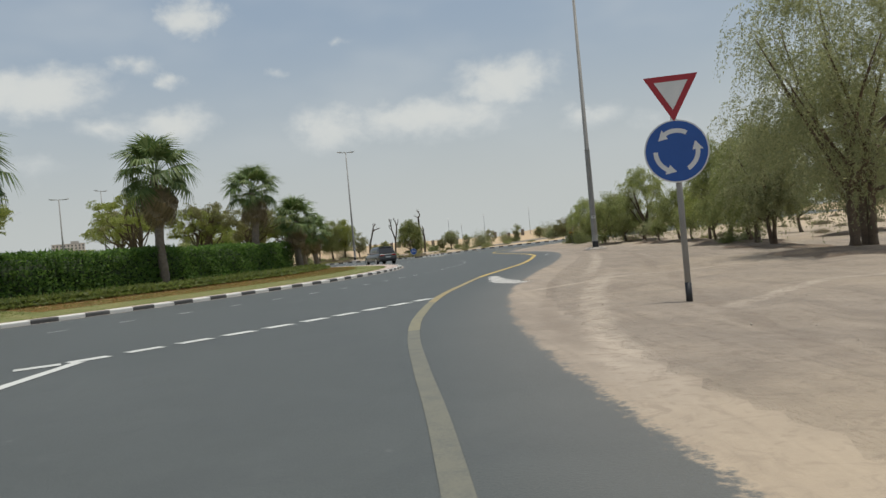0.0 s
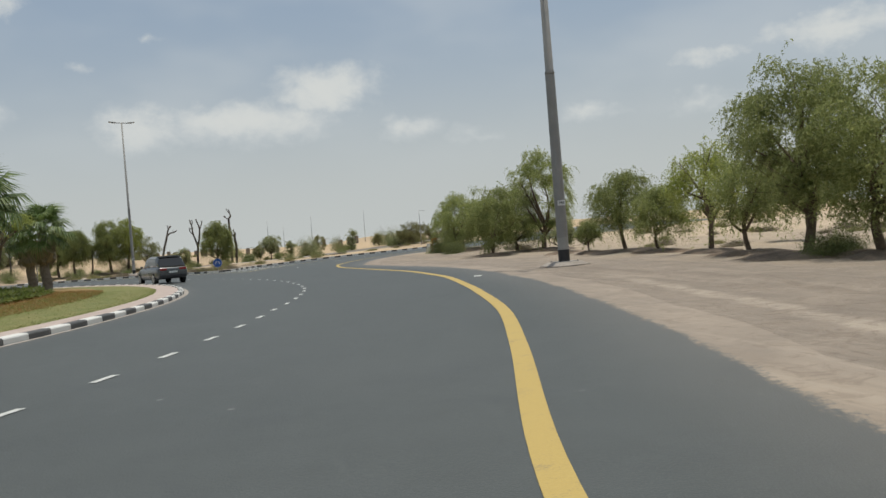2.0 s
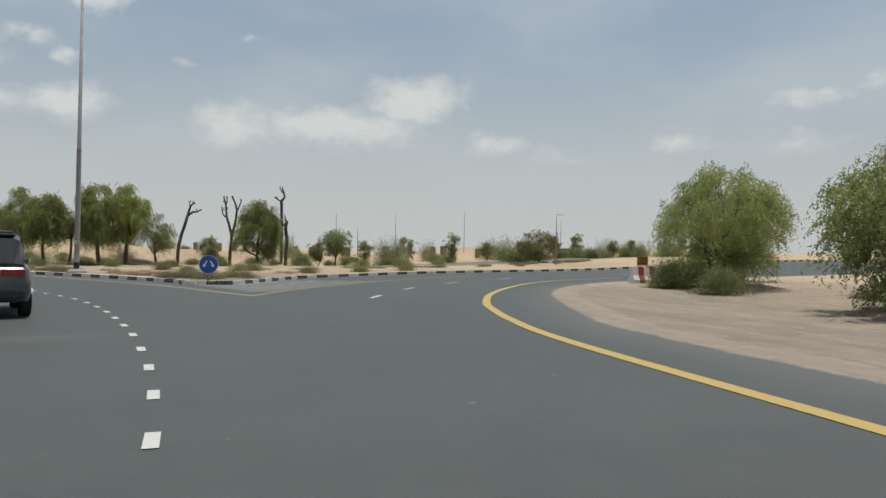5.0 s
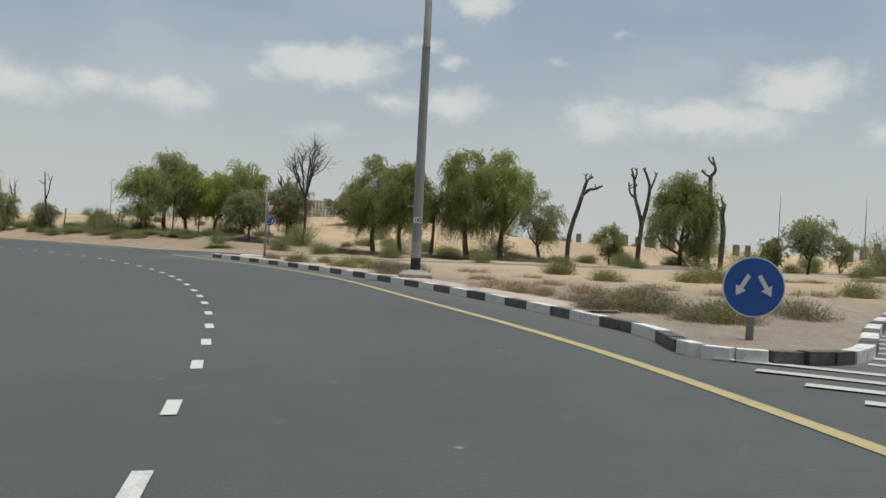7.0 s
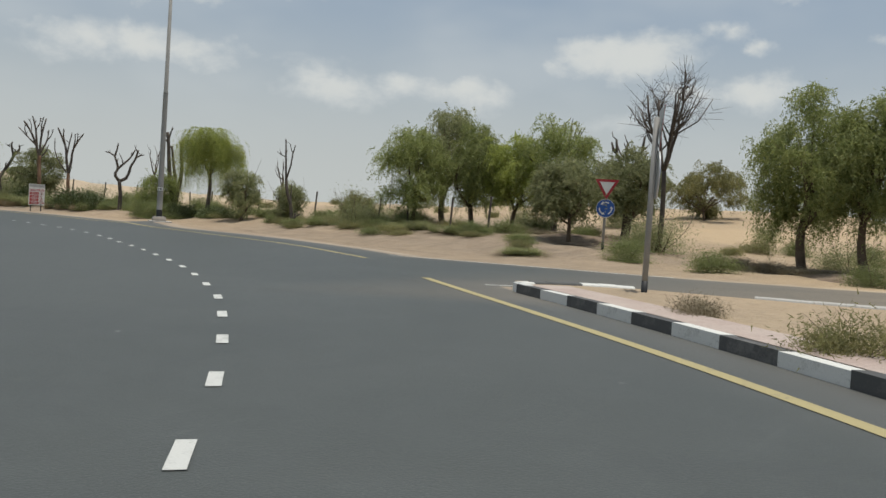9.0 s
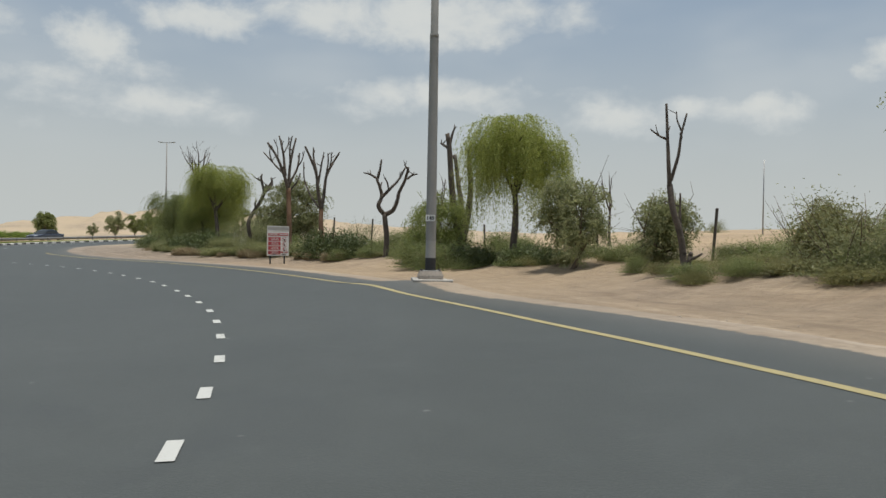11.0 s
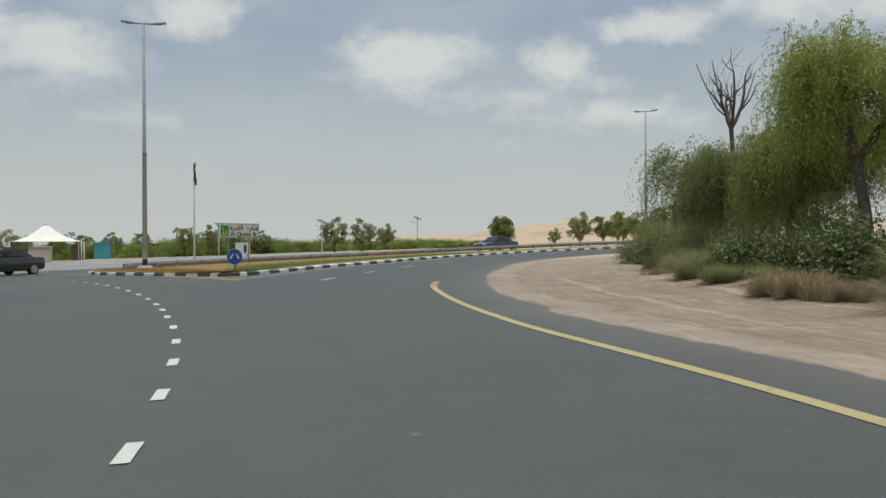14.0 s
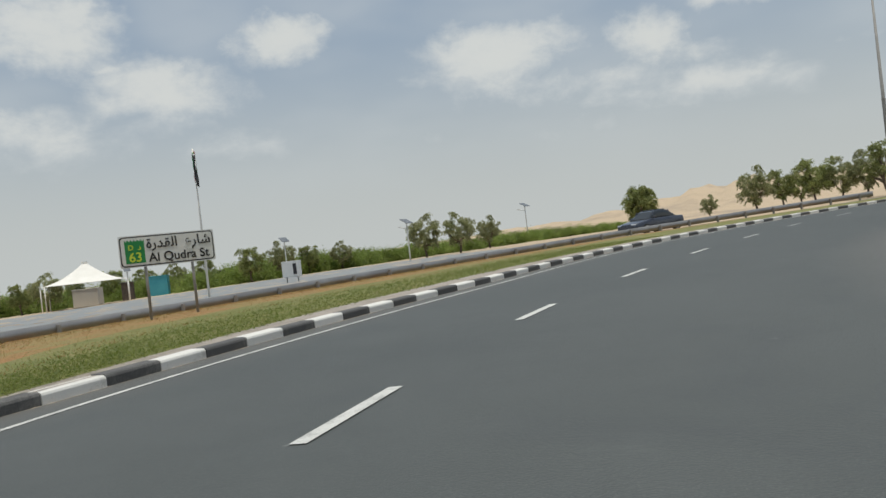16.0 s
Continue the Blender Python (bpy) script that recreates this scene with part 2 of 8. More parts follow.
def sand_color(nt, co):
    big = noise_tex(nt, co, 0.06, 4.0, 0.6)
    mid = noise_tex(nt, co, 0.7, 6.0, 0.65, 0.6)
    fine = noise_tex(nt, co, 14.0, 5.0, 0.7)
    col = mix_color(nt, remap(nt, mid, 0.35, 0.68), SAND_A, SAND_B)
    hub = nt.nodes.new("ShaderNodeVectorMath")
    hub.operation = "DISTANCE"
    link(nt, co, hub.inputs[0])
    hub.inputs[1].default_value = (-57.0, 52.0, 0.0)
    place = nt.nodes.new("ShaderNodeSeparateXYZ")
    link(nt, co, place.inputs[0])
    north = math_node(nt, "MULTIPLY", remap(nt, place.outputs[1], 86.0, 100.0, 0.0, 0.62), math_node(nt, "MULTIPLY", remap(nt, place.outputs[0], -78.0, -62.0), remap(nt, place.outputs[0], -30.0, -16.0, 0.4, 1.0)))
    clean = math_node(nt, "ADD", math_node(nt, "MAXIMUM", north, remap(nt, hub.outputs["Value"], 72.0, 100.0)), math_node(nt, "MULTIPLY", math_node(nt, "SUBTRACT", big, 0.5), 2.2), True)
    col = mix_color(nt, math_node(nt, "MULTIPLY", clean, 0.9), col, SAND_C)
    lane = nt.nodes.new("ShaderNodeMapping")
    lane.inputs["Rotation"].default_value = (0, 0, radians(-24))
    lane.inputs["Scale"].default_value = (1.9, 0.11, 1.0)
    link(nt, co, lane.inputs["Vector"])
    rut = noise_tex(nt, lane.outputs[0], 1.0, 5.0, 0.62, 0.9)
    worn = math_node(nt, "SUBTRACT", 1.0, clean, True)
    col = mix_color(nt, math_node(nt, "MULTIPLY", remap(nt, rut, 0.50, 0.66), math_node(nt, "MULTIPLY", worn, 0.5)), col, (0.20, 0.165, 0.132))
    col = mix_color(nt, math_node(nt, "MULTIPLY", remap(nt, rut, 0.44, 0.34), math_node(nt, "MULTIPLY", worn, 0.32)), col, (0.44, 0.37, 0.295))
    darker, paler = track_masks(nt, co)
    col = mix_color(nt, math_node(nt, "MULTIPLY", darker, 0.55), col, (0.20, 0.16, 0.125))
    col = mix_color(nt, math_node(nt, "MULTIPLY", paler, 0.75), col, (0.50, 0.42, 0.335))
    churn = noise_tex(nt, co, 3.4, 6.0, 0.7, 1.4)
    col = mix_color(nt, math_node(nt, "MULTIPLY", remap(nt, churn, 0.52, 0.62), math_node(nt, "MULTIPLY", worn, 0.62)), col, (0.20, 0.158, 0.122))
    along = nt.nodes.new("ShaderNodeMapping")
    along.inputs["Scale"].default_value = (0.45, 2.6, 1.0)
    link(nt, co, along.inputs["Vector"])
    smear = noise_tex(nt, along.outputs[0], 1.5, 7.0, 0.72, 0.9)
    shoulder = math_node(nt, "MULTIPLY", remap(nt, place.outputs[0], -18.0, -34.0), math_node(nt, "MULTIPLY", worn, remap(nt, place.outputs[1], 96.0, 106.0)))
    col = mix_color(nt, math_node(nt, "MULTIPLY", remap(nt, smear, 0.50, 0.60), math_node(nt, "MULTIPLY", shoulder, 0.6)), col, (0.215, 0.162, 0.122))
    col = mix_color(nt, math_node(nt, "MULTIPLY", remap(nt, smear, 0.43, 0.35), math_node(nt, "MULTIPLY", shoulder, 0.55)), col, (0.47, 0.385, 0.30))
    pebble = nt.nodes.new("ShaderNodeTexVoronoi")
    pebble.inputs["Scale"].default_value = 6.0
    link(nt, co, pebble.inputs["Vector"])
    dark = math_node(nt, "MULTIPLY", remap(nt, pebble.outputs["Distance"], 0.05, 0.1, 1.0, 0.0), remap(nt, mid, 0.45, 0.6))
    col = mix_color(nt, math_node(nt, "MULTIPLY", dark, 0.45), col, (0.16, 0.125, 0.10))
    col = mix_color(nt, remap(nt, fine, 0.3, 0.75, 0.0, 0.28), col, (0.28, 0.215, 0.16))
    relief = math_node(nt, "ADD", mid, math_node(nt, "MULTIPLY", rut, 1.2))
    relief = math_node(nt, "SUBTRACT", relief, math_node(nt, "MULTIPLY", math_node(nt, "MAXIMUM", darker, paler), 0.35))
    return col, math_node(nt, "ADD", relief, math_node(nt, "MULTIPLY", churn, 0.5)), fine


def sand_material():
    m = bpy.data.materials.new("sand")
    m.use_nodes = True
    nt = m.node_tree
    b = nt.nodes["Principled BSDF"]
    co = nt.nodes.new("ShaderNodeTexCoord").outputs["Object"]
    col, mid, fine = sand_color(nt, co)
    # the dune sand to the north and east is warmer
    sep = nt.nodes.new("ShaderNodeSeparateXYZ")
    link(nt, co, sep.inputs[0])
    warm = math_node(nt, "MULTIPLY", remap(nt, sep.outputs[1], 85.0, 118.0), remap(nt, sep.outputs[0], -88.0, -60.0))
    col = mix_color(nt, warm, col, mix_color(nt, 1.0, col, (1.05, 0.985, 0.89), "MULTIPLY"))
    link(nt, col, b.inputs["Base Color"])
    b.inputs["Roughness"].default_value = 0.95
    wave = noise_tex(nt, co, 2.2, 6.0, 0.7, 0.8)
    bp = node(nt, "ShaderNodeBump", Strength=0.7, Distance=0.16)
    link(nt, math_node(nt, "ADD", math_node(nt, "ADD", wave, mid), math_node(nt, "MULTIPLY", fine, 0.25)), bp.inputs["Height"])
    link(nt, bp.outputs[0], b.inputs["Normal"])
    return m


def asphalt_material():
    """Worn asphalt; blown sand covers it towards its edge, whose distance the mesh carries."""
    m = bpy.data.materials.new("asphalt")
    m.use_nodes = True
    nt = m.node_tree
    b = nt.nodes["Principled BSDF"]
    co = nt.nodes.new("ShaderNodeTexCoord").outputs["Object"]
    at = nt.nodes.new("ShaderNodeAttribute")
    at.attribute_name = "edge"
    big = noise_tex(nt, co, 0.22, 4.0, 0.6)
    mid = noise_tex(nt, co, 2.0, 4.0, 0.6)
    fine = noise_tex(nt, co, 75.0, 3.0, 0.7)
    stone = nt.nodes.new("ShaderNodeTexVoronoi")
    stone.inputs["Scale"].default_value = 55.0
    link(nt, co, stone.inputs["Vector"])
    col = mix_color(nt, remap(nt, big, 0.35, 0.65), (0.060, 0.067, 0.063), (0.073, 0.080, 0.075))
    col = mix_color(nt, remap(nt, mid, 0.4, 0.7, 0.0, 0.3), col, (0.092, 0.101, 0.098))
    col = mix_color(nt, remap(nt, fine, 0.35, 0.75, 0.0, 0.55), col, (0.040, 0.046, 0.046))
    col = mix_color(nt, remap(nt, stone.outputs["Distance"], 0.10, 0.2, 0.55, 0.0), col, (0.19, 0.20, 0.19))
    blot = noise_tex(nt, co, 0.55, 7.0, 0.7, 1.2)
    col = mix_color(nt, remap(nt, blot, 0.50, 0.70, 0.0, 0.55), col, (0.050, 0.056, 0.056))
    chip = nt.nodes.new("ShaderNodeTexVoronoi")
    chip.inputs["Scale"].default_value = 1.7
    link(nt, co, chip.inputs["Vector"])
    col = mix_color(nt, math_node(nt, "MULTIPLY", remap(nt, chip.outputs["Distance"], 0.03, 0.07, 0.75, 0.0), remap(nt, mid, 0.45, 0.6)), col, (0.24, 0.245, 0.23))
    scuff = nt.nodes.new("ShaderNodeMapping")
    scuff.inputs["Scale"].default_value = (2.4, 0.5, 1.0)
    link(nt, co, scuff.inputs["Vector"])
    streak = noise_tex(nt, scuff.outputs[0], 1.6, 8.0, 0.75, 0.6)
    col = mix_color(nt, remap(nt, streak, 0.60, 0.78, 0.0, 0.35), col, (0.15, 0.158, 0.15))
    dust = math_node(nt, "ADD", at.outputs["Fac"], math_node(nt, "MULTIPLY", math_node(nt, "SUBTRACT", noise_tex(nt, co, 0.8, 6.0, 0.65, 0.5), 0.5), 0.40))
    film = remap(nt, dust, -1.5, 0.2, 0.0, 0.17, True)
    col = mix_color(nt, film, col, (0.30, 0.26, 0.22))
    # the little used north-east road lies under a coat of dust
    place = nt.nodes.new("ShaderNodeSeparateXYZ")
    link(nt, co, place.inputs[0])
    side_road = math_node(nt, "MULTIPLY", remap(nt, math_node(nt, "SUBTRACT", place.outputs[1], math_node(nt, "MULTIPLY", place.outputs[0], 0.52)), 112.4, 114.0), remap(nt, place.outputs[0], -21.0, -13.0))
    col = mix_color(nt, math_node(nt, "MULTIPLY", side_road, remap(nt, blot, 0.3, 0.7, 0.45, 0.75)), col, (0.27, 0.22, 0.165))
    scol, smid, sfine = sand_color(nt, co)
    grit = math_node(nt, "ADD", dust, math_node(nt, "MULTIPLY", math_node(nt, "SUBTRACT", sfine, 0.5), 0.5))
    cover = remap(nt, grit, -0.07, 0.07, 0.0, 1.0, True)
    link(nt, mix_color(nt, cover, col, scol), b.inputs["Base Color"])
    link(nt, remap(nt, math_node(nt, "MAXIMUM", cover, side_road), 0.0, 1.0, 0.60, 0.95), b.inputs["Roughness"])
    bp = node(nt, "ShaderNodeBump", Strength=0.35, Distance=0.012)
    link(nt, math_node(nt, "ADD", fine, math_node(nt, "MULTIPLY", stone.outputs["Distance"], 0.8)), bp.inputs["Height"])
    link(nt, bp.outputs[0], b.inputs["Normal"])
    return m


def paint_material(name, c, worn=(0.10, 0.10, 0.10), wear=0.45):
    """Road or kerb paint, scuffed through in places."""
    m = bpy.data.materials.new(name)
    m.use_nodes = True
    nt = m.node_tree
    b = nt.nodes["Principled BSDF"]
    co = nt.nodes.new("ShaderNodeTexCoord").outputs["Object"]
    a, f = noise_tex(nt, co, 4.0, 6.0, 0.7), noise_tex(nt, co, 45.0, 4.0, 0.7)
    amount = math_node(nt, "ADD", math_node(nt, "MULTIPLY", a, 0.6), math_node(nt, "MULTIPLY", f, 0.4))
    rnd = nt.nodes.new("ShaderNodeObjectInfo").outputs["Random"]
    amount = math_node(nt, "ADD", amount, remap(nt, rnd, 0.0, 1.0, -0.05, 0.05))
    col = mix_color(nt, remap(nt, amount, wear + 0.1, wear + 0.28, 0.0, 0.8), c, worn)
    col = mix_color(nt, remap(nt, f, 0.4, 0.75, 0.0, 0.25), col, tuple(0.62 * v for v in c))
    link(nt, col, b.inputs["Base Color"])
    b.inputs["Roughness"].default_value = 0.7
    bp = node(nt, "ShaderNodeBump", Strength=0.25, Distance=0.01)
    link(nt, f, bp.inputs["Height"])
    link(nt, bp.outputs[0], b.inputs["Normal"])
    return m


MAT_SAND = sand_material()
MAT_ASPHALT = asphalt_material()
MAT_WHITE_LINE = paint_material("white_road_paint", (0.56, 0.56, 0.53), (0.14, 0.145, 0.14), 0.42)
MAT_YELLOW_LINE = paint_material("yellow_road_paint", (0.47, 0.335, 0.10), (0.19, 0.17, 0.125), 0.41)
MAT_YELLOW_PALE = paint_material("pale_yellow_road_paint", (0.40, 0.335, 0.165), (0.17, 0.16, 0.13), 0.40)
MAT_YELLOW_DUSTY = paint_material("dusty_yellow_road_paint", (0.32, 0.25, 0.115), (0.13, 0.125, 0.11), 0.40)
MAT_YELLOW_FADED = paint_material("faded_yellow_road_paint", (0.22, 0.20, 0.125), (0.095, 0.10, 0.095), 0.38)
# dusty paint with windscreen glare mixed into its dull colour
MAT_YELLOW_GLARE_DULLED = paint_material("glare_dulled_yellow_road_paint", (0.155, 0.15, 0.115), (0.085, 0.09, 0.085), 0.36)
MAT_KERB_WHITE = paint_material("white_kerb_paint", (0.67, 0.66, 0.62), (0.29, 0.275, 0.25), 0.45)
MAT_KERB_BLACK = paint_material("black_kerb_paint", (0.075, 0.074, 0.072), (0.21, 0.20, 0.185), 0.41)
MAT_PAVER = material("pink_concrete_strip", (0.40, 0.31, 0.27), (0.46, 0.38, 0.33), 1.5, 0.9, 25, 0.2, 0.3)
MAT_CONCRETE = material("concrete", (0.40, 0.38, 0.35), (0.50, 0.48, 0.45), 2.5, 0.9, 30, 0.2, 0.3)
MAT_DUSTY = material("dusty_concrete", (0.27, 0.235, 0.20), (0.36, 0.32, 0.28), 2.0, 0.95, 22, 0.25, 0.4)
MAT_STEEL = material("galvanised_steel", (0.25, 0.245, 0.23), (0.31, 0.30, 0.285), 1.2, 0.72, 50, 0.12, 0.05, metal=0.1)
MAT_STEEL_PALE = material("pale_galvanised_steel", (0.32, 0.315, 0.295), (0.37, 0.36, 0.34), 1.6, 0.72, 50, 0.12, 0.05, metal=0.1)
MAT_RAIL = material("guard_rail_steel", (0.24, 0.24, 0.24), (0.32, 0.32, 0.32), 0.8, 0.45, 40, 0.1, 0.05, metal=0.6)
MAT_BLACK = material("black_paint", (0.018, 0.018, 0.02), (0.03, 0.03, 0.032), 4, 0.6, 40, 0.2, 0.05)
MAT_GRASS = material("lawn", (0.13, 0.15, 0.038), (0.205, 0.185, 0.065), 1.2, 0.9, 30, 0.45, 0.8, 45)
MAT_FLOWERS = material("orange_groundcover", (0.28, 0.145, 0.052), (0.21, 0.175, 0.06), 0.9, 0.9, 22, 0.45, 0.8, 30)
MAT_COVER = leaf_material("groundcover_leaf", (0.12, 0.17, 0.035), (0.22, 0.24, 0.065))
MAT_COVER_DRY = leaf_material("flower_leaf", (0.30, 0.15, 0.055), (0.235, 0.20, 0.062))
MAT_HEDGE = leaf_material("hedge_leaf", (0.075, 0.16, 0.03), (0.20, 0.32, 0.07))
# near-black green: the shade inside the hedge is put into this colour
MAT_HEDGE_CORE = material("shaded_hedge_core", (0.020, 0.035, 0.012), (0.032, 0.05, 0.018), 3, 0.95, 20, 0.4, 0.6)
MAT_LEAF_DARK = leaf_material("ghaf_leaf", (0.206, 0.248, 0.085), (0.375, 0.395, 0.153))
MAT_LEAF_GREY = leaf_material("acacia_leaf", (0.228, 0.252, 0.118), (0.377, 0.381, 0.196))
MAT_LEAF_WILLOW = leaf_material("willow_leaf", (0.265, 0.305, 0.075), (0.43, 0.46, 0.135))
MAT_LEAF_SHRUB = leaf_material("shrub_leaf", (0.16, 0.20, 0.075), (0.285, 0.305, 0.125))
MAT_LEAF_OLIVE = leaf_material("olive_shrub_leaf", (0.20, 0.205, 0.085), (0.32, 0.295, 0.13))
MAT_LEAF_BELT = leaf_material("belt_leaf", (0.17, 0.24, 0.05), (0.31, 0.38, 0.10))
MAT_LEAF_WEEPING = leaf_material("weeping_leaf", (0.20, 0.245, 0.075), (0.35, 0.38, 0.13))
MAT_LEAF_BROAD = leaf_material("broad_leaf", (0.085, 0.115, 0.04), (0.16, 0.19, 0.075), 0.35)
MAT_LEAF_CLUMP = leaf_material("grass_clump_blade", (0.19, 0.215, 0.09), (0.34, 0.335, 0.165), 0.5)
MAT_LEAF_STRAW = leaf_material("straw_blade", (0.25, 0.19, 0.11), (0.38, 0.31, 0.19), 0.3)
MAT_LEAF_PALE = leaf_material("woolly_leaf", (0.36, 0.38, 0.27), (0.58, 0.57, 0.50), 0.35)
MAT_LEAF_DRY = leaf_material("dry_twig", (0.17, 0.14, 0.085), (0.28, 0.235, 0.15), 0.15)
MAT_PALM = leaf_material("palm_leaf", (0.09, 0.15, 0.042), (0.19, 0.24, 0.085), 0.3)
MAT_PALM_DRY = leaf_material("dry_palm_leaf", (0.20, 0.155, 0.09), (0.30, 0.235, 0.14), 0.2)
MAT_BARK = material("bark", (0.10, 0.072, 0.050), (0.16, 0.12, 0.085), 3, 0.95, 28, 0.35, 0.8, 22)
MAT_DEAD = material("dead_wood", (0.075, 0.062, 0.052), (0.13, 0.105, 0.085), 2.5, 0.95, 25, 0.35, 0.8, 20)
MAT_TRUNK_RED = material("red_brown_bark", (0.17, 0.095, 0.055), (0.22, 0.135, 0.085), 2.5, 0.95, 25, 0.35, 0.8, 20)
MAT_PALM_TRUNK = material("palm_trunk", (0.15, 0.12, 0.095), (0.22, 0.18, 0.14), 5, 0.95, 30, 0.35, 0.9, 14)
MAT_BLUE = material("blue_sign_sheet", (0.012, 0.075, 0.30), (0.016, 0.085, 0.33), 3, 0.45, 60, 0.06, 0.0)
MAT_RED = material("red_sign_sheet", (0.32, 0.018, 0.028), (0.36, 0.022, 0.032), 3, 0.5, 60, 0.08, 0.0)
MAT_SIGN_WHITE = material("white_sign_sheet", (0.60, 0.61, 0.60), (0.68, 0.68, 0.66), 3, 0.5, 60, 0.05, 0.0)
MAT_SIGN_BACK = material("sign_back_metal", (0.36, 0.36, 0.36), (0.42, 0.42, 0.41), 3, 0.5, 60, 0.08, 0.0, metal=0.4)
MAT_GREEN = material("green_sign_sheet", (0.012, 0.20, 0.05), (0.016, 0.23, 0.06), 3, 0.5, 60, 0.06, 0.0)
MAT_LIME = material("lime_sign_sheet", (0.50, 0.62, 0.05), (0.54, 0.66, 0.06), 3, 0.5, 60, 0.06, 0.0)
MAT_BOARD_RED = material("faded_red_print", (0.36, 0.055, 0.065), (0.42, 0.085, 0.09), 3, 0.6, 50, 0.1, 0.0)
MAT_ORANGE = material("orange_board", (0.34, 0.155, 0.02), (0.42, 0.20, 0.035), 3, 0.7, 40, 0.15, 0.05)
MAT_BARRIER_RED = paint_material("red_barrier_paint", (0.27, 0.035, 0.045), (0.36, 0.28, 0.25), 0.5)
MAT_BARRIER_WHITE = paint_material("white_barrier_paint", (0.66, 0.64, 0.61), (0.36, 0.33, 0.30), 0.5)
MAT_CANVAS = material("white_canvas", (0.70, 0.68, 0.62), (0.76, 0.74, 0.69), 0.8, 0.8, 30, 0.05, 0.05)
MAT_TEAL = material("turquoise_container_paint", (0.04, 0.27, 0.34), (0.06, 0.32, 0.38), 0.8, 0.6, 20, 0.12, 0.05)
# beige lightened so that the colour itself holds the distance haze
MAT_BEIGE = material("hazed_beige_wall", (0.55, 0.53, 0.49), (0.62, 0.60, 0.56), 0.3, 0.9, 12, 0.08, 0.1)
MAT_WINDOW_DARK = material("dark_window", (0.10, 0.11, 0.12), (0.16, 0.17, 0.18), 0.5, 0.25, 20, 0.1, 0.0)


# ---- ground shape ----
HUB = (-57.0, 52.0)
R_ISLAND, R_DASH, R_YELLOW, R_KERB = 56.5, 61.0, 65.5, 66.5


def step(a, b, x):
    u = np.clip((np.asarray(x, float) - a) / (b - a), 0, 1)
    return u * u * (3 - 2 * u)


def wave_field(x, y):
    """A smooth rolling height for the dunes, about -1 to 1."""
    return (np.sin(x * 0.021 + 1.3) * np.cos(y * 0.017 - 0.4) + 0.6 * np.sin(x * 0.043 + y * 0.031 + 2.0) + 0.4 * np.sin(y * 0.067 - x * 0.025 + 0.7)) / 1.7


def height(x, y):
    x, y = np.asarray(x, float), np.asarray(y, float)
    r = np.hypot(x - HUB[0], y - HUB[1])
    a = np.degrees(np.arctan2(y - HUB[1], x - HUB[0]))
    z = 0.22 * step(58, 68, r) * step(15, 40, y)
    z = z + 0.28 * step(68, 95, r) * step(60, 85, y) * step(-60, -5, x)
    z = z - 0.32 * step(11, 17.5, x) * step(5, 22, y) * (1 - step(70, 88, y)) * (1 - step(40, 70, x))
    bank = step(60, 68, a) * (1 - step(104, 114, a))
    z = z + 0.70 * step(69.5, 75, r) * bank
    far = step(90, 160, r)
    open_side = 1 - 0.75 * step(150, 175, np.abs(a))
    open_side = open_side * (0.35 + 0.65 * step(28, 42, a))
    z = z + far * open_side * step(-40, 60, y) * (1.75 + 1.0 * wave_field(x, y))
    z = z + step(230, 520, r) * step(-100, 80, y) * (2.2 + 2.6 * wave_field(x * 0.45 + 60, y * 0.45))
    ridge = np.maximum(131, 130 + 0.62 * x)
    z = z + step(0, 27, y - ridge) * step(-95, -75, x) * (1.2 + 1.0 * step(-62, -40, x) - 0.7 * step(5, 30, x)) * (1 - step(90, 150, x))
    # a lower saddle of the dune beyond the wedge
    sx, sy = x + 2.4, y - 80.7
    off, gone = np.degrees(np.arctan2(sx, np.maximum(sy, 1e-3))), np.hypot(sx, sy)
    saddle = step(-15, -7, off) * (1 - step(11, 20, off)) * step(42, 54, gone) * (1 - step(500, 700, gone))
    z = z + saddle * (np.minimum(z, np.interp(off, [-8, -3, 2, 7, 11, 18], [2.0, 1.9, 1.75, 1.4, 1.35, 1.5]) + 0.12 * wave_field(x * 2.0, y * 2.0)) - z)
    # the west roads lie on a plane that climbs to the north-west and falls towards the rest area
    dx, dy = x + 85.0, y - 112.0
    away = np.hypot(dx, dy)
    west = step(78, 94, -x) * step(60, 85, y + 0.45 * away) * (1 - step(210, 330, away))
    z = z + west * (np.clip(0.205 - 0.001 * dx + 0.0275 * dy, -1.4, 1.3) - z)
    z = z + 0.17 * np.exp(-((x + 44.4) ** 2 + (y - 118.0) ** 2) / 3.0)
    # pale dune ridge beyond the west road
    bearing = np.degrees(np.arctan2(-dx, dy))
    crest = np.interp(bearing, [30, 55, 64, 70, 73, 75, 78, 80, 82.5, 84, 88, 93, 99], [0, 5, 8.2, 8.6, 9.3, 8.9, 7.0, 5.6, 4.4, 3.2, 3.6, 2.6, 0])
    fold = 1.0 + 0.10 * np.sin(bearing * 1.9 + away * 0.03) + 0.06 * np.sin(bearing * 4.7)
    z = z + crest * fold * step(175, 265, away) * (1 - 0.6 * step(285, 420, away))
    return z


def H(x, y):
    return float(height(x, y))


def polar(r, deg):
    return HUB[0] + r * math.cos(radians(deg)), HUB[1] + r * math.sin(radians(deg))


def arc(r, a, b, n=40):
    return [polar(r, a + (b - a) * i / n) for i in range(n + 1)]


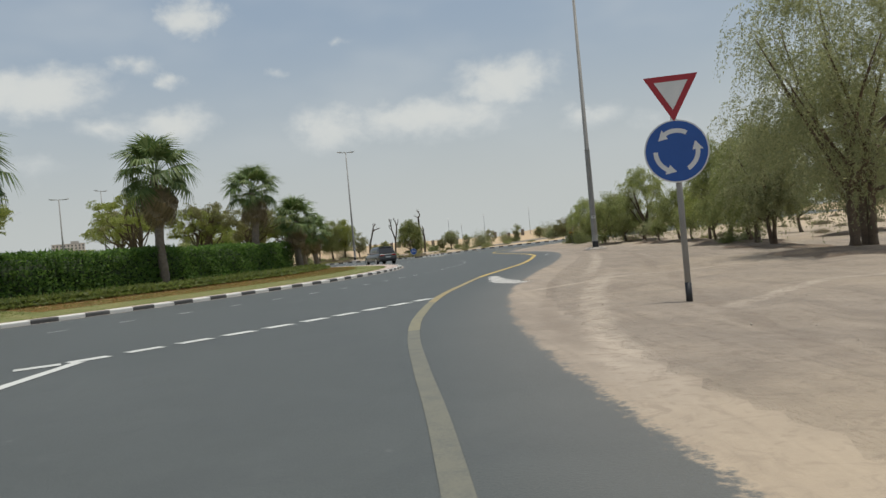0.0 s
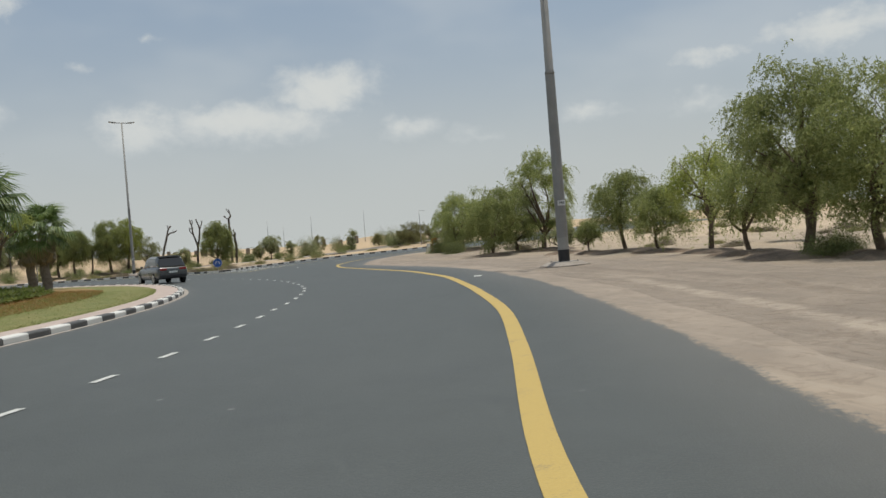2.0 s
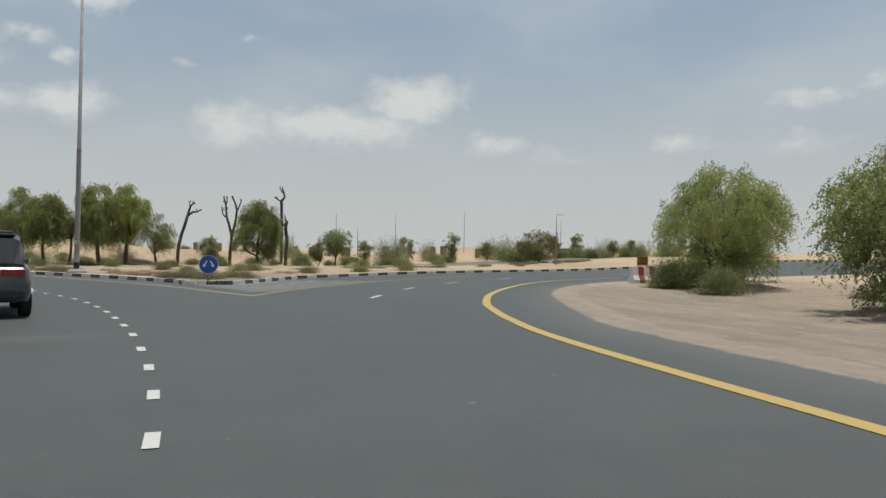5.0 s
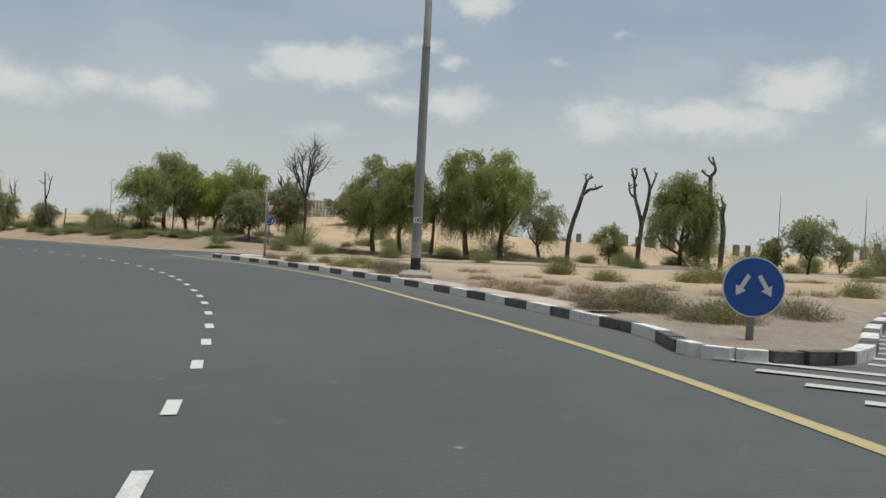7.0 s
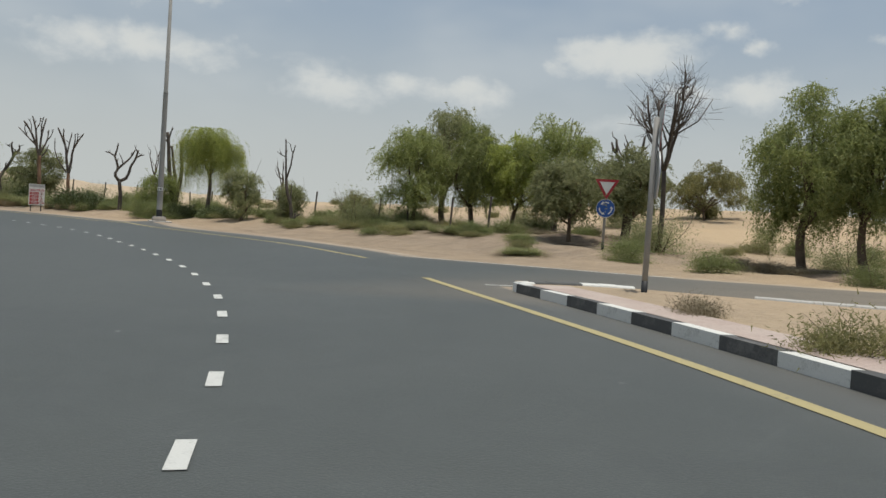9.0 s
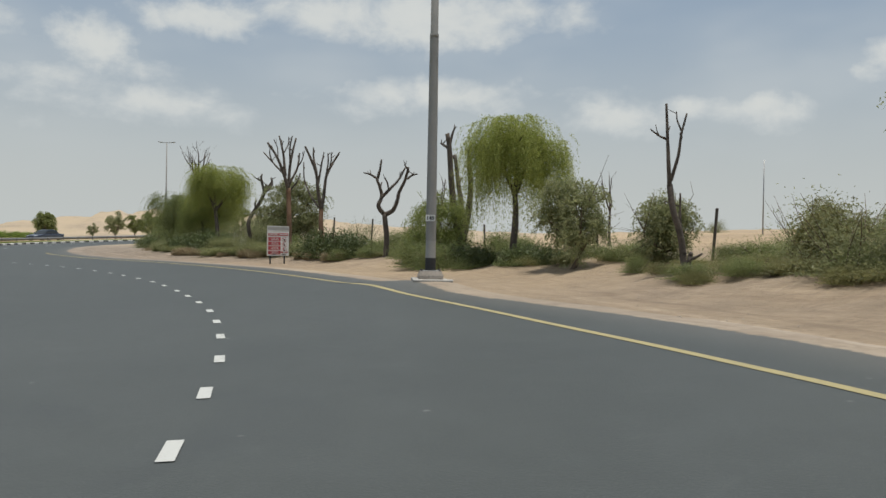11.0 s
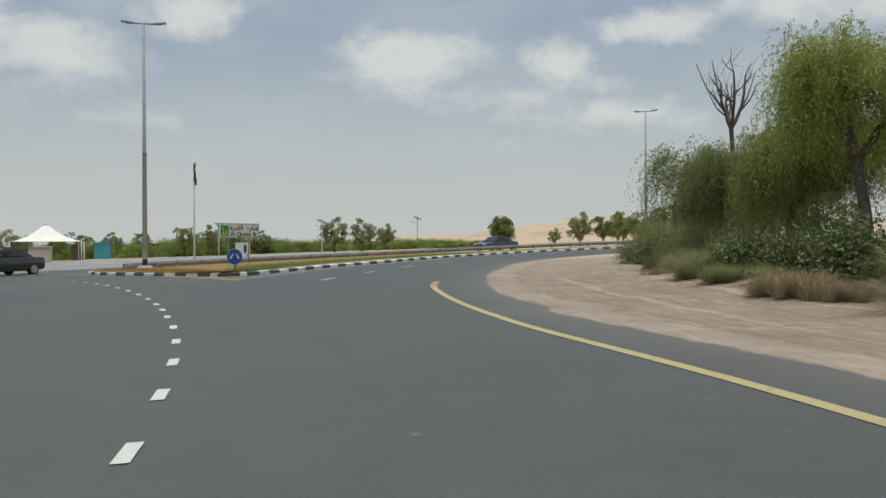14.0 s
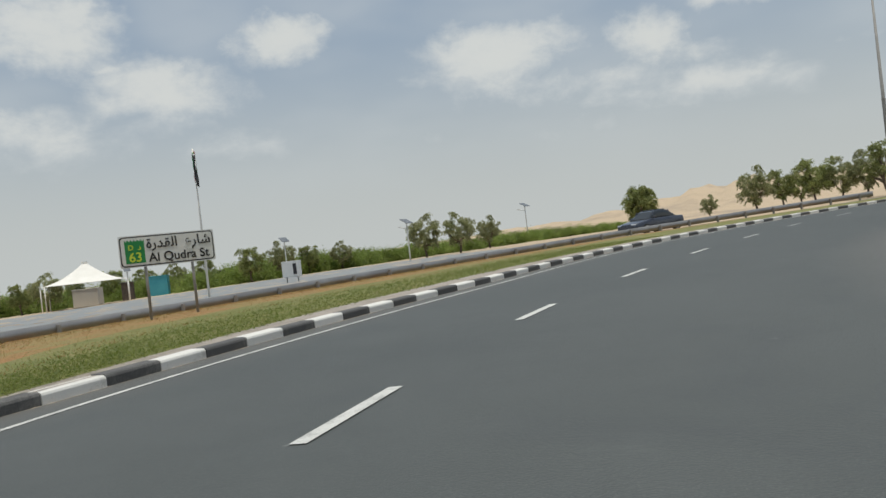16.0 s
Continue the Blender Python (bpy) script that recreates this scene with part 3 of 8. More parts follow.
def smooth_line(pts, n=10):
    """A Catmull-Rom line through the points."""
    p = [Vector((*q, 0)) for q in pts]
    p = [2 * p[0] - p[1]] + p + [2 * p[-1] - p[-2]]
    out = []
    for i in range(1, len(p) - 2):
        a, b, c, d = p[i - 1 : i + 3]
        for k in range(n):
            t = k / n
            q = 0.5 * (2 * b + (c - a) * t + (2 * a - 5 * b + 4 * c - d) * t * t + (3 * b - a - 3 * c + d) * t ** 3)
            out.append((q.x, q.y))
    out.append((p[-2].x, p[-2].y))
    return out


def resample(line, gap):
    """Points at even steps along a line, with the heading at each."""
    out, left = [], 0.0
    for (x0, y0), (x1, y1) in zip(line, line[1:]):
        d = math.hypot(x1 - x0, y1 - y0)
        while left <= d and d > 0:
            u = left / d
            out.append((x0 + (x1 - x0) * u, y0 + (y1 - y0) * u, math.atan2(y1 - y0, x1 - x0)))
            left += gap
        left -= d
    return out


# edges of the roads that leave the circle
EAST_SAND = smooth_line([(9.6, 52), (9.45, 59), (9.35, 66.4), (10.0, 70), (11.0, 74.2), (12.4, 79.2), (14.6, 84.2), (18.5, 88.5), (25, 93), (38, 102), (80, 128)])
EAST_KERB = smooth_line([(1.9, 85.2), (3.7, 92), (6.6, 96.4), (12, 102), (24, 111), (37, 120), (80, 147)])
EAST_YELLOW = smooth_line([(1.32, 17.75), (1.62, 19.14), (2.0, 20.7), (2.65, 23.0), (3.94, 26.75), (5.15, 30.6), (6.1, 34.7), (6.65, 37.4), (7.45, 41.7), (7.8, 44.8), (8.15, 49.9), (8.06, 57.0), (7.8, 64.4), (8.0, 68.1), (8.4, 71.1), (8.85, 73.5), (10.05, 78.0), (11.87, 82.8), (14.0, 87.1), (16.6, 90.4), (21, 94)])
EAST_GORE = smooth_line([(3.0, 77.1), (3.7, 79.2), (5.4, 84.3), (9.0, 91.6), (14, 97.5)])
NE_NEAR = smooth_line([(-19.3, 105.9), (-17.0, 107.4), (-12.9, 108.5), (-7, 110.6), (4, 116), (20, 126), (60, 154)])
NE_FAR = smooth_line([(-26.5, 111.6), (-22.0, 112.9), (-17.6, 114), (-11, 116.6), (0, 122), (16, 132), (56, 160)])
WEST_KERB = smooth_line([(-90.66, 108.55), (-93.3, 109.35), (-96.5, 110.3), (-100.4, 111.7), (-104.5, 113.5), (-109.5, 115.6), (-115.5, 118.8), (-122, 123.5), (-128.5, 130), (-134.3, 138), (-141, 148.5), (-165, 185)])
WEST_SAND = smooth_line([(-73.4, 116.6), (-76.5, 116.2), (-80.1, 116.3), (-86.2, 116.9), (-90.3, 117.9), (-96, 119.4), (-101, 121.6), (-106.2, 125), (-111.5, 129.8), (-118, 136.5), (-124, 144), (-131, 154), (-155, 190)])
WEST_LINE = smooth_line([(-87.1, 108.7), (-89.2, 109.3), (-92.9, 109.95), (-96.2, 110.9), (-100.1, 112.3), (-104.2, 114.05), (-109.2, 116.15), (-115.1, 119.3), (-121.5, 124), (-128, 130.4), (-133.8, 138.3), (-140.5, 148.8), (-164.5, 185.3)])
WEST_LANE = smooth_line([(-85.4, 111.9), (-90.3, 112.9), (-95.5, 114.3), (-100.5, 116.3), (-105.5, 118.7), (-110, 121.2), (-116.5, 125.4), (-122.8, 131.2), (-129, 139), (-136, 150), (-160, 187)])
WEST_IN_NEAR = smooth_line([(-90.0, 107.9), (-92.5, 105.7), (-95.5, 103), (-98.5, 100.4), (-101.8, 98.8), (-105.8, 99.3), (-109.3, 101.2), (-113, 103.9), (-118, 107), (-123.5, 111.5), (-129.2, 117.8), (-132.8, 124), (-136, 131), (-138.2, 137.5), (-146, 150), (-168, 184)])
WEST_IN_FAR = smooth_line([(-97, 70), (-102, 82), (-106.5, 89.5), (-110.5, 93.4), (-116.5, 96.8), (-123.5, 100.5), (-130, 106), (-136.2, 113.5), (-140.2, 120.8), (-143.5, 128), (-146, 135.5), (-153.5, 146.5), (-176, 180)])
ENTRY_YELLOW = smooth_line([(-0.1, -36), (-0.14, -24), (-0.17, -12), (-0.2, -2), (-0.27, 1.6), (-0.31, 4.4), (-0.24, 7), (-0.04, 9.4), (0.2, 11.6), (0.5, 13.7), (0.88, 15.8), (1.32, 17.75)])
ENTRY_SAND = smooth_line([(1.3, -40), (1.22, -25), (1.15, -12), (1.06, -2), (1.05, 2), (1.26, 6), (1.72, 10.2), (2.4, 14.4), (3.2, 17.7), (4.1, 21.2), (4.9, 24), (5.8, 27), (6.7, 30.4), (7.5, 33.8), (8.2, 37.4), (8.7, 41)])

NORTH_EDGE = smooth_line([polar(r, a) for r, a in ((68.1, 58), (68.0, 64), (67.9, 68), (67.6, 71.5), (67.0, 74.5), (66.55, 77.5), (66.6, 81), (66.75, 86), (66.8, 90), (66.55, 94), (66.4, 99), (66.4, 106))], 6)


def inside_distance(px, py, poly):
    """Signed distance to a closed outline, negative inside."""
    poly = np.asarray(poly, float)
    best, inside = np.full(px.shape, 1e9), np.zeros(px.shape, bool)
    for (x0, y0), (x1, y1) in zip(poly, np.roll(poly, -1, 0)):
        dx, dy = x1 - x0, y1 - y0
        t = np.clip(((px - x0) * dx + (py - y0) * dy) / (dx * dx + dy * dy + 1e-12), 0, 1)
        best = np.minimum(best, np.hypot(px - x0 - t * dx, py - y0 - t * dy))
        if dy:
            cross = ((y0 > py) != (y1 > py)) & (px < (x1 - x0) * (py - y0) / dy + x0)
            inside ^= cross
    return np.where(inside, -best, best)


ROAD_OUTLINES = [
    arc(66.75, -28, 15, 30) + arc(56.0, 15, -28, 30),
    arc(66.4, 14, 62, 30) + arc(56.0, 62, 14, 30),
    NORTH_EDGE + arc(56.0, 106, 58, 30),
    arc(66.4, 104, 120, 20) + arc(56.0, 120, 104, 20),
    arc(64.6, 119, 336, 100) + arc(56.0, 336, 119, 100),
    ENTRY_SAND + arc(60.0, -14, -62, 20) + [(-18, -40)],
    EAST_SAND + EAST_KERB[::-1] + [polar(60, 28), polar(60, 10)],
    NE_FAR + NE_NEAR[::-1] + [polar(62, 55), polar(62, 61)],
    WEST_SAND + WEST_KERB[::-1] + [polar(60, 118), polar(60, 104)],
    WEST_IN_FAR + WEST_IN_NEAR[2:][::-1] + [polar(60, 128), polar(60, 158)],
]


def road_edge(x, y):
    d = np.full(np.shape(x), 1e9)
    for o in ROAD_OUTLINES:
        d = np.minimum(d, inside_distance(x, y, o))
    return d


# ---- mesh helpers ----


def mesh_quads(name, verts, quads):
    me = bpy.data.meshes.new(name)
    v, q = np.asarray(verts, np.float32), np.asarray(quads, np.int32)
    me.vertices.add(len(v))
    me.vertices.foreach_set("co", v.ravel())
    me.loops.add(q.size)
    me.loops.foreach_set("vertex_index", q.ravel())
    me.polygons.add(len(q))
    me.polygons.foreach_set("loop_start", np.arange(0, q.size, q.shape[1], dtype=np.int32))
    me.update(calc_edges=True)
    return me


def shaded(me, smooth=True):
    me.polygons.foreach_set("use_smooth", np.full(len(me.polygons), smooth))
    return me


def part_mesh(name, me, mat, parent=None, label=""):
    if mat is not None and not me.materials:
        me.materials.append(mat)
    ob = new(name, me)
    if parent is not None:
        ob.parent = parent
    return tagged(ob, label)


def part(name, bm, mat, parent=None, label="", smooth=False):
    """Links a bmesh as one mesh object under a thing or a part."""
    me = bpy.data.meshes.new(name)
    bm.to_mesh(me)
    bm.free()
    if smooth:
        shaded(me)
    return part_mesh(name, me, mat, parent, label)


def thing(name, m, label, category, group="", kind=""):
    ob = new(name)
    ob.matrix_world = m
    ob.empty_display_size = 0.3
    return tagged(ob, label, category, group, kind)


def at(x, y, turn=0.0, dz=0.0, scale=1.0):
    return pose(x, y, H(x, y) + dz, 0, 0, turn) @ Matrix.Scale(scale, 4)


def box(bm, sx, sy, sz, x=0.0, y=0.0, z=0.0, turn=None, bevel=0.0):
    """A block whose middle stands at x, y and whose foot is at z."""
    m = Matrix.Translation((x, y, z + sz / 2)) @ (turn or Matrix()) @ Matrix.Diagonal((sx, sy, sz, 1))
    vs = bmesh.ops.create_cube(bm, size=1.0, matrix=m)["verts"]
    if bevel:
        es = list({e for v in vs for e in v.link_edges})
        bmesh.ops.bevel(bm, geom=es, offset=bevel, segments=2, affect="EDGES", profile=0.5)
    return bm


def disc(bm, r, depth, m, n=40):
    bmesh.ops.create_cone(bm, cap_ends=True, cap_tris=False, segments=n, radius1=r, radius2=r, depth=depth, matrix=m)
    return bm


def tube_arrays(pts, radii, n=8):
    """Verts and quads of a bent, tapering tube with closed ends."""
    pts = [Vector(p) for p in pts]
    V, F = [], []
    ref = Vector((0.37, 0.91, 0.19))
    for i, p in enumerate(pts):
        d = (pts[min(i + 1, len(pts) - 1)] - pts[max(i - 1, 0)]).normalized()
        s = d.cross(ref).normalized()
        u = d.cross(s)
        for k in range(n):
            a = 2 * math.pi * k / n
            V.append(p + (s * math.cos(a) + u * math.sin(a)) * radii[i])
    for i in range(len(pts) - 1):
        for k in range(n):
            F.append((i * n + k, i * n + (k + 1) % n, (i + 1) * n + (k + 1) % n, (i + 1) * n + k))
    for end, i in ((0, 0), (1, len(pts) - 1)):
        c = len(V)
        V.append(pts[i])
        for k in range(0, n, 2):
            q = (c, i * n + k, i * n + (k + 1) % n, i * n + (k + 2) % n)
            F.append(q if end else q[::-1])
    return V, F


class Shape:
    """Gathers tubes and quads into one mesh."""

    def __init__(self):
        self.v, self.f, self.n = [], [], 0

    def add(self, V, F):
        V, F = np.asarray(V, float).reshape(-1, 3), np.asarray(F, int)
        self.v.append(V)
        self.f.append(F + self.n)
        self.n += len(V)

    def tube(self, pts, radii, n=8):
        self.add(*tube_arrays(pts, radii, n))

    def mesh(self, name, smooth=True):
        return shaded(mesh_quads(name, np.concatenate(self.v), np.concatenate(self.f)), smooth)


def leaves(points, length, width, droop, rng, flat=0.0, along=None):
    """Pointed three-cornered leaves at the points; they hang by droop and follow a twig's run where one is given."""
    n = len(points)
    d = rng.normal(size=(n, 3))
    d[:, 2] = d[:, 2] * (1 - flat) - droop
    if along is not None:
        d = d * 0.7 + along * 0.9
    d /= np.linalg.norm(d, axis=1)[:, None] + 1e-9
    s = np.cross(d, rng.normal(size=(n, 3)) * [1 - flat, 1 - flat, 1])
    s /= np.linalg.norm(s, axis=1)[:, None] + 1e-9
    L = length * rng.uniform(0.6, 1.3, n)[:, None]
    W = width * rng.uniform(0.7, 1.3, n)[:, None]
    V = np.stack([points + s * W / 2, points + d * L, points - s * W / 2], 1).reshape(-1, 3)
    return V, np.arange(3 * n).reshape(n, 3)


# ---- ground and road ----
radii = np.concatenate([np.linspace(1, 54, 12), np.linspace(55, 92, 75), np.linspace(93, 180, 59), np.geomspace(184, 3600, 46)])
angles = np.radians(np.linspace(0, 360, 721)[:-1])
RR, AA = np.meshgrid(radii, angles, indexing="ij")
GX, GY = HUB[0] + RR * np.cos(AA), HUB[1] + RR * np.sin(AA)
GZ = height(GX, GY)
EDGE = road_edge(GX.ravel(), GY.ravel()).reshape(GX.shape)
rough_rng = np.random.default_rng(5)
ruffle = 0.05 * np.sin(GX * 1.3 + 2 * np.sin(GY * 0.7)) * np.sin(GY * 1.1 + 1.7 * np.sin(GX * 0.5)) + rough_rng.normal(size=GX.shape) * 0.012
GROUND_Z = GZ + ruffle * step(1.2, 3.5, EDGE) * (RR < 180)
ids = np.arange(GX.size).reshape(GX.shape)
nxt = np.roll(ids, -1, axis=1)
cells = np.stack([ids[:-1], ids[1:], nxt[1:], nxt[:-1]], -1).reshape(-1, 4)
ground = new("ground", shaded(mesh_quads("ground", np.stack([GX, GY, GROUND_Z - 0.02 * (EDGE < 0.6)], -1).reshape(-1, 3), cells)))
ground.data.materials.append(MAT_SAND)
tagged(ground, "pale tan desert sand with tyre tracks and low dunes", "ground", kind="structure")

cell_edge = EDGE.ravel()[cells].min(1)
keep = (cell_edge < 1.9) & (RR.ravel()[cells].max(1) < 240)
used = np.unique(cells[keep])
lookup = np.full(GX.size, -1)
lookup[used] = np.arange(len(used))
road_me = shaded(mesh_quads("road", np.stack([GX.ravel()[used], GY.ravel()[used], GZ.ravel()[used] + 0.012 - 0.11 * step(0.7, 1.7, EDGE.ravel()[used])], -1), lookup[cells[keep]]))
edge_attr = road_me.attributes.new("edge", "FLOAT", "POINT")
edge_attr.data.foreach_set("value", EDGE.ravel()[used].astype(np.float32))
road = new("road", road_me)
road_me.materials.append(MAT_ASPHALT)
tagged(road, "dark grey worn asphalt roundabout with sandy edges", "road", kind="structure")

# ---- painted lines ----


def strip(line, width, gap=0.5, lift=0.018):
    """A painted band along a line, draped on the ground."""
    pts = list(resample(line, gap))
    a = math.atan2(line[-1][1] - pts[-1][1], line[-1][0] - pts[-1][0])
    if math.dist(line[-1][:2], pts[-1][:2]) > 0.02:
        pts.append((line[-1][0], line[-1][1], a))
    V, F = [], []
    for x, y, a in pts:
        for s in (1, -1):
            px, py = x - math.sin(a) * s * width / 2, y + math.cos(a) * s * width / 2
            V.append((px, py, H(px, py) + lift))
    for i in range(len(pts) - 1):
        F.append((2 * i, 2 * i + 1, 2 * i + 3, 2 * i + 2))
    return mesh_quads("line", V, F)


def line_mark(name, line, width, mat, label=""):
    return part_mesh(name, strip(line, width), mat, road, label)


# besides dust and fading, glare is put into the entry line's dull tones
line_mark("yellow_edge_line", ENTRY_YELLOW[:56], 0.17, MAT_YELLOW_GLARE_DULLED, "faint dusty yellow edge line, dulled further by painted-in glare")
line_mark("yellow_edge_line", ENTRY_YELLOW[55:81], 0.18, MAT_YELLOW_FADED, "faded dusty yellow edge line")
line_mark("yellow_edge_line", ENTRY_YELLOW[80:] + EAST_YELLOW[1:26], 0.185, MAT_YELLOW_DUSTY, "dusty brownish yellow edge line")
NORTH_LINE = smooth_line([polar(65.05, 22.6), polar(65.05, 30), polar(65.05, 37), polar(65.45, 42.5), polar(65.5, 48), polar(65.6, 56)])
BANK_LINE = smooth_line([polar(66.3, 61), polar(66.3, 65.5), polar(66.05, 68.5), polar(65.75, 71.5), polar(65.6, 74.5), polar(65.5, 78), polar(65.5, 82), polar(65.5, 86), polar(65.5, 90), polar(65.45, 94), polar(65.35, 98), polar(65.2, 102), (-72.6, 115.45), (-74.4, 115.22), (-77.0, 115.0), (-80.2, 114.9), (-82.7, 115.1)])
YELLOW_LINES = [
    EAST_YELLOW[25:],
    NORTH_LINE,
    BANK_LINE[:151],
    arc(64.2, 117.5, 150, 30),
]
line_mark("yellow_edge_line", arc(R_ISLAND + 0.8, 86, 140, 40), 0.18, MAT_YELLOW_FADED, "faded dusty yellow edge line")
line_mark("yellow_edge_line", BANK_LINE[150:], 0.18, MAT_YELLOW_DUSTY, "dusty brownish yellow edge line")
line_mark("yellow_edge_line", EAST_GORE, 0.14, MAT_YELLOW_LINE, "thin yellow edge line of the hatched gore")
for line in YELLOW_LINES:
    north = line[0] in (BANK_LINE[0], NORTH_LINE[0])
    line_mark("yellow_edge_line", line, 0.15 if north else 0.20, MAT_YELLOW_PALE if north else MAT_YELLOW_LINE, "pale yellow edge line, scuffed" if north else "solid yellow edge line, scuffed")
for line in (WEST_LINE, NE_FAR[2:20], NE_NEAR[2:22]):
    line_mark("white_edge_line", line, 0.10, MAT_WHITE_LINE, "thin white edge line")


def flat_mark(name, length, width, mat):
    me = bpy.data.meshes.new(name)
    k = length / 2
    me.from_pydata([(-k, -width / 2, 0), (k, -width / 2, 0), (k, width / 2, 0), (-k, width / 2, 0)], [], [(0, 1, 2, 3)])
    me.materials.append(mat)
    return me


def lay(name, me, x, y, turn, lift=0.02, label=""):
    ob = new(name, me)
    dx, dy = math.cos(turn), math.sin(turn)
    sl = math.atan2(H(x + dx, y + dy) - H(x - dx, y - dy), 2)
    side = math.atan2(H(x - dy, y + dx) - H(x + dy, y - dx), 2)
    ob.matrix_world = pose(x, y, H(x, y) + lift, math.degrees(side), -math.degrees(sl), math.degrees(turn))
    ob.parent = road
    return tagged(ob, label)


dash_me = flat_mark("lane_dash", 0.50, 0.108, MAT_WHITE_LINE)
STOPS = [-42, -27.74, -14.19, 12.40, 14.35, 27.98, 29.75, 32.70, 34.3, 35.93, 38.65, 40.28, 41.83, 43.17, 44.71, 46.35, 66.35, 68.08, 69.87, 71.77, 73.58, 75.34, 77.18, 78.93, 80.61, 82.74, 84.49, 86.4, 88.36, 90.08, 92.1, 94.09, 95.84, 106.68, 108.21, 109.7, 150]
REACH = [(-42, 61.5), (-27.7, 61.5), (-14.2, 60.88), (-5, 60.93), (5, 60.7), (12.4, 60.58), (17, 60.59), (20.6, 60.7), (24, 60.82), (28, 60.76), (31.2, 60.9), (34, 61.02), (38.5, 61.19), (41.7, 61.35), (44.6, 61.48), (48, 61.58), (53, 61.6), (58, 61.4), (62, 61.2), (66.3, 61.1), (70, 61.23), (75, 61.28), (80, 61.2), (85, 61.22), (88, 61.14), (93, 61.11), (98, 60.92), (103, 60.76), (106.7, 60.62), (112, 60.52), (116, 60.44), (150, 60.44)]
for a0, a1 in zip(STOPS, STOPS[1:]):
    n = max(1, round((a1 - a0) / 1.72))
    for i in range(n):
        a = a0 + (a1 - a0) * i / n
        lay("lane_dash", dash_me, *polar(float(np.interp(a, [q[0] for q in REACH], [q[1] for q in REACH])), a), radians(a + 90))
give_me = flat_mark("give_way_dash", 0.62, 0.30, MAT_WHITE_LINE)
for i in range(1, 11):
    a = -33.8 - i * 0.775
    lay("give_way_dash", give_me, *polar(69.25, a), radians(a + 86))
lane_me = flat_mark("exit_lane_dash", 1.6, 0.12, MAT_WHITE_LINE)
for x, y, a in resample(WEST_LANE, 5.45)[:16]:
    lay("exit_lane_dash", lane_me, x, y, a)
short_me = flat_mark("exit_lane_dash", 1.5, 0.14, MAT_WHITE_LINE)
for x, y, a in resample(smooth_line([(6.35, 76.1), (8.15, 82.2), (11.5, 89), (17, 95.5), (30, 106)]), 6.3)[:6]:
    lay("exit_lane_dash", short_me, x, y, a)
hatch_me = flat_mark("hatch_bar", 1.0, 0.19, paint_material("worn_white_road_paint", (0.50, 0.50, 0.47), (0.11, 0.115, 0.11), 0.36))
for i in range(20):
    y = 78.4 + i * 0.62
    x0 = polar(R_YELLOW, math.degrees(math.asin(min(1, (y - HUB[1]) / R_YELLOW))))[0] + 0.25
    x1 = float(np.interp(y, [q[1] for q in EAST_GORE], [q[0] for q in EAST_GORE])) - 0.25
    k0 = 1.9 + max(0, (y - 85.2) * 0.33)
    if y > 84.6:
        x0 = k0 + 0.1
    if x1 - x0 > 0.5:
        ob = lay("hatch_bar", hatch_me, (x0 + x1) / 2, y, radians(-14))
        ob.scale = (x1 - x0, 1, 1)
line_mark("entry_line", [(-5.5, -30), (-5.3, 3.6), (-5.22, 5.8)], 0.20, MAT_WHITE_LINE, "white lane line ending at the give way line")
lay("give_way_dash", give_me, -5.72, 5.58, radians(25))

lay("old_paint_mark", flat_mark("old_paint_mark", 0.55, 0.22, MAT_WHITE_LINE), 8.0, 40.6, radians(75), label="scrap of old white paint")

# spilled gravel on the shoulder
spill = Shape()
spill_rng = np.random.default_rng(8)
for k in range(12000):
    u, v = spill_rng.uniform(), spill_rng.uniform()
    cx, cy = np.interp(u, [0, 0.35, 0.6, 0.8, 1], [2.62, 2.38, 2.33, 2.42, 2.78]), np.interp(u, [0, 0.35, 0.6, 0.8, 1], [21.2, 19.0, 17.7, 16.9, 16.3])
    wide = np.interp(u, [0, 0.3, 0.7, 1], [0.08, 0.30, 0.70, 0.40])
    if spill_rng.uniform() > 0.18 + 0.75 * max(0.0, math.sin(9.0 * v + 3.0 * u)) * (0.5 + 0.5 * math.sin(31.0 * u + 6.0 * v)):
        continue
    x, y = cx + wide * v ** 1.4 + spill_rng.normal() * 0.07, cy + 0.55 * wide * v + spill_rng.normal() * 0.12
    s = spill_rng.uniform(0.004, 0.017)
    c = np.array([x, y, H(x, y) + 0.014])
    e = spill_rng.normal(size=(4, 3)) * 0.35 + [(1, 0, 0), (0, 1, 0), (-1, 0, 0), (0, -1, 0)]
    e[:, 2] = 0
    top = c + [0, 0, s * 0.6]
    spill.add(np.concatenate([c + e * s, [top]]), [(0, 1, 4), (1, 2, 4), (2, 3, 4), (3, 0, 4)])
spill_ob = new("gravel", spill.mesh("gravel", False))
spill_ob.data.materials.append(material("chalky_gravel", (0.50, 0.48, 0.45), (0.62, 0.60, 0.57), 3, 0.9, 30, 0.2, 0.2))
tagged(spill_ob, "pale loose gravel spilled over the asphalt shoulder", "gravel", kind="stuff")

# ---- islands ----


def sheet_between(name, inner, outer, mat, dz_in, dz_out, label, category):
    """A strip of ground between two lines of the same count."""
    V, F = [], []
    for (x0, y0), (x1, y1) in zip(inner, outer):
        for k in range(5):
            u = k / 4
            x, y = x0 + (x1 - x0) * u, y0 + (y1 - y0) * u
            V.append((x, y, H(x, y) + dz_in + (dz_out - dz_in) * u))
    n = len(inner)
    for i in range(n - 1):
        for k in range(4):
            a = i * 5 + k
            F.append((a, a + 1, a + 6, a + 5))
    ob = new(name, shaded(mesh_quads(name, V, F)))
    ob.data.materials.append(mat)
    return tagged(ob, label, category, kind="structure")


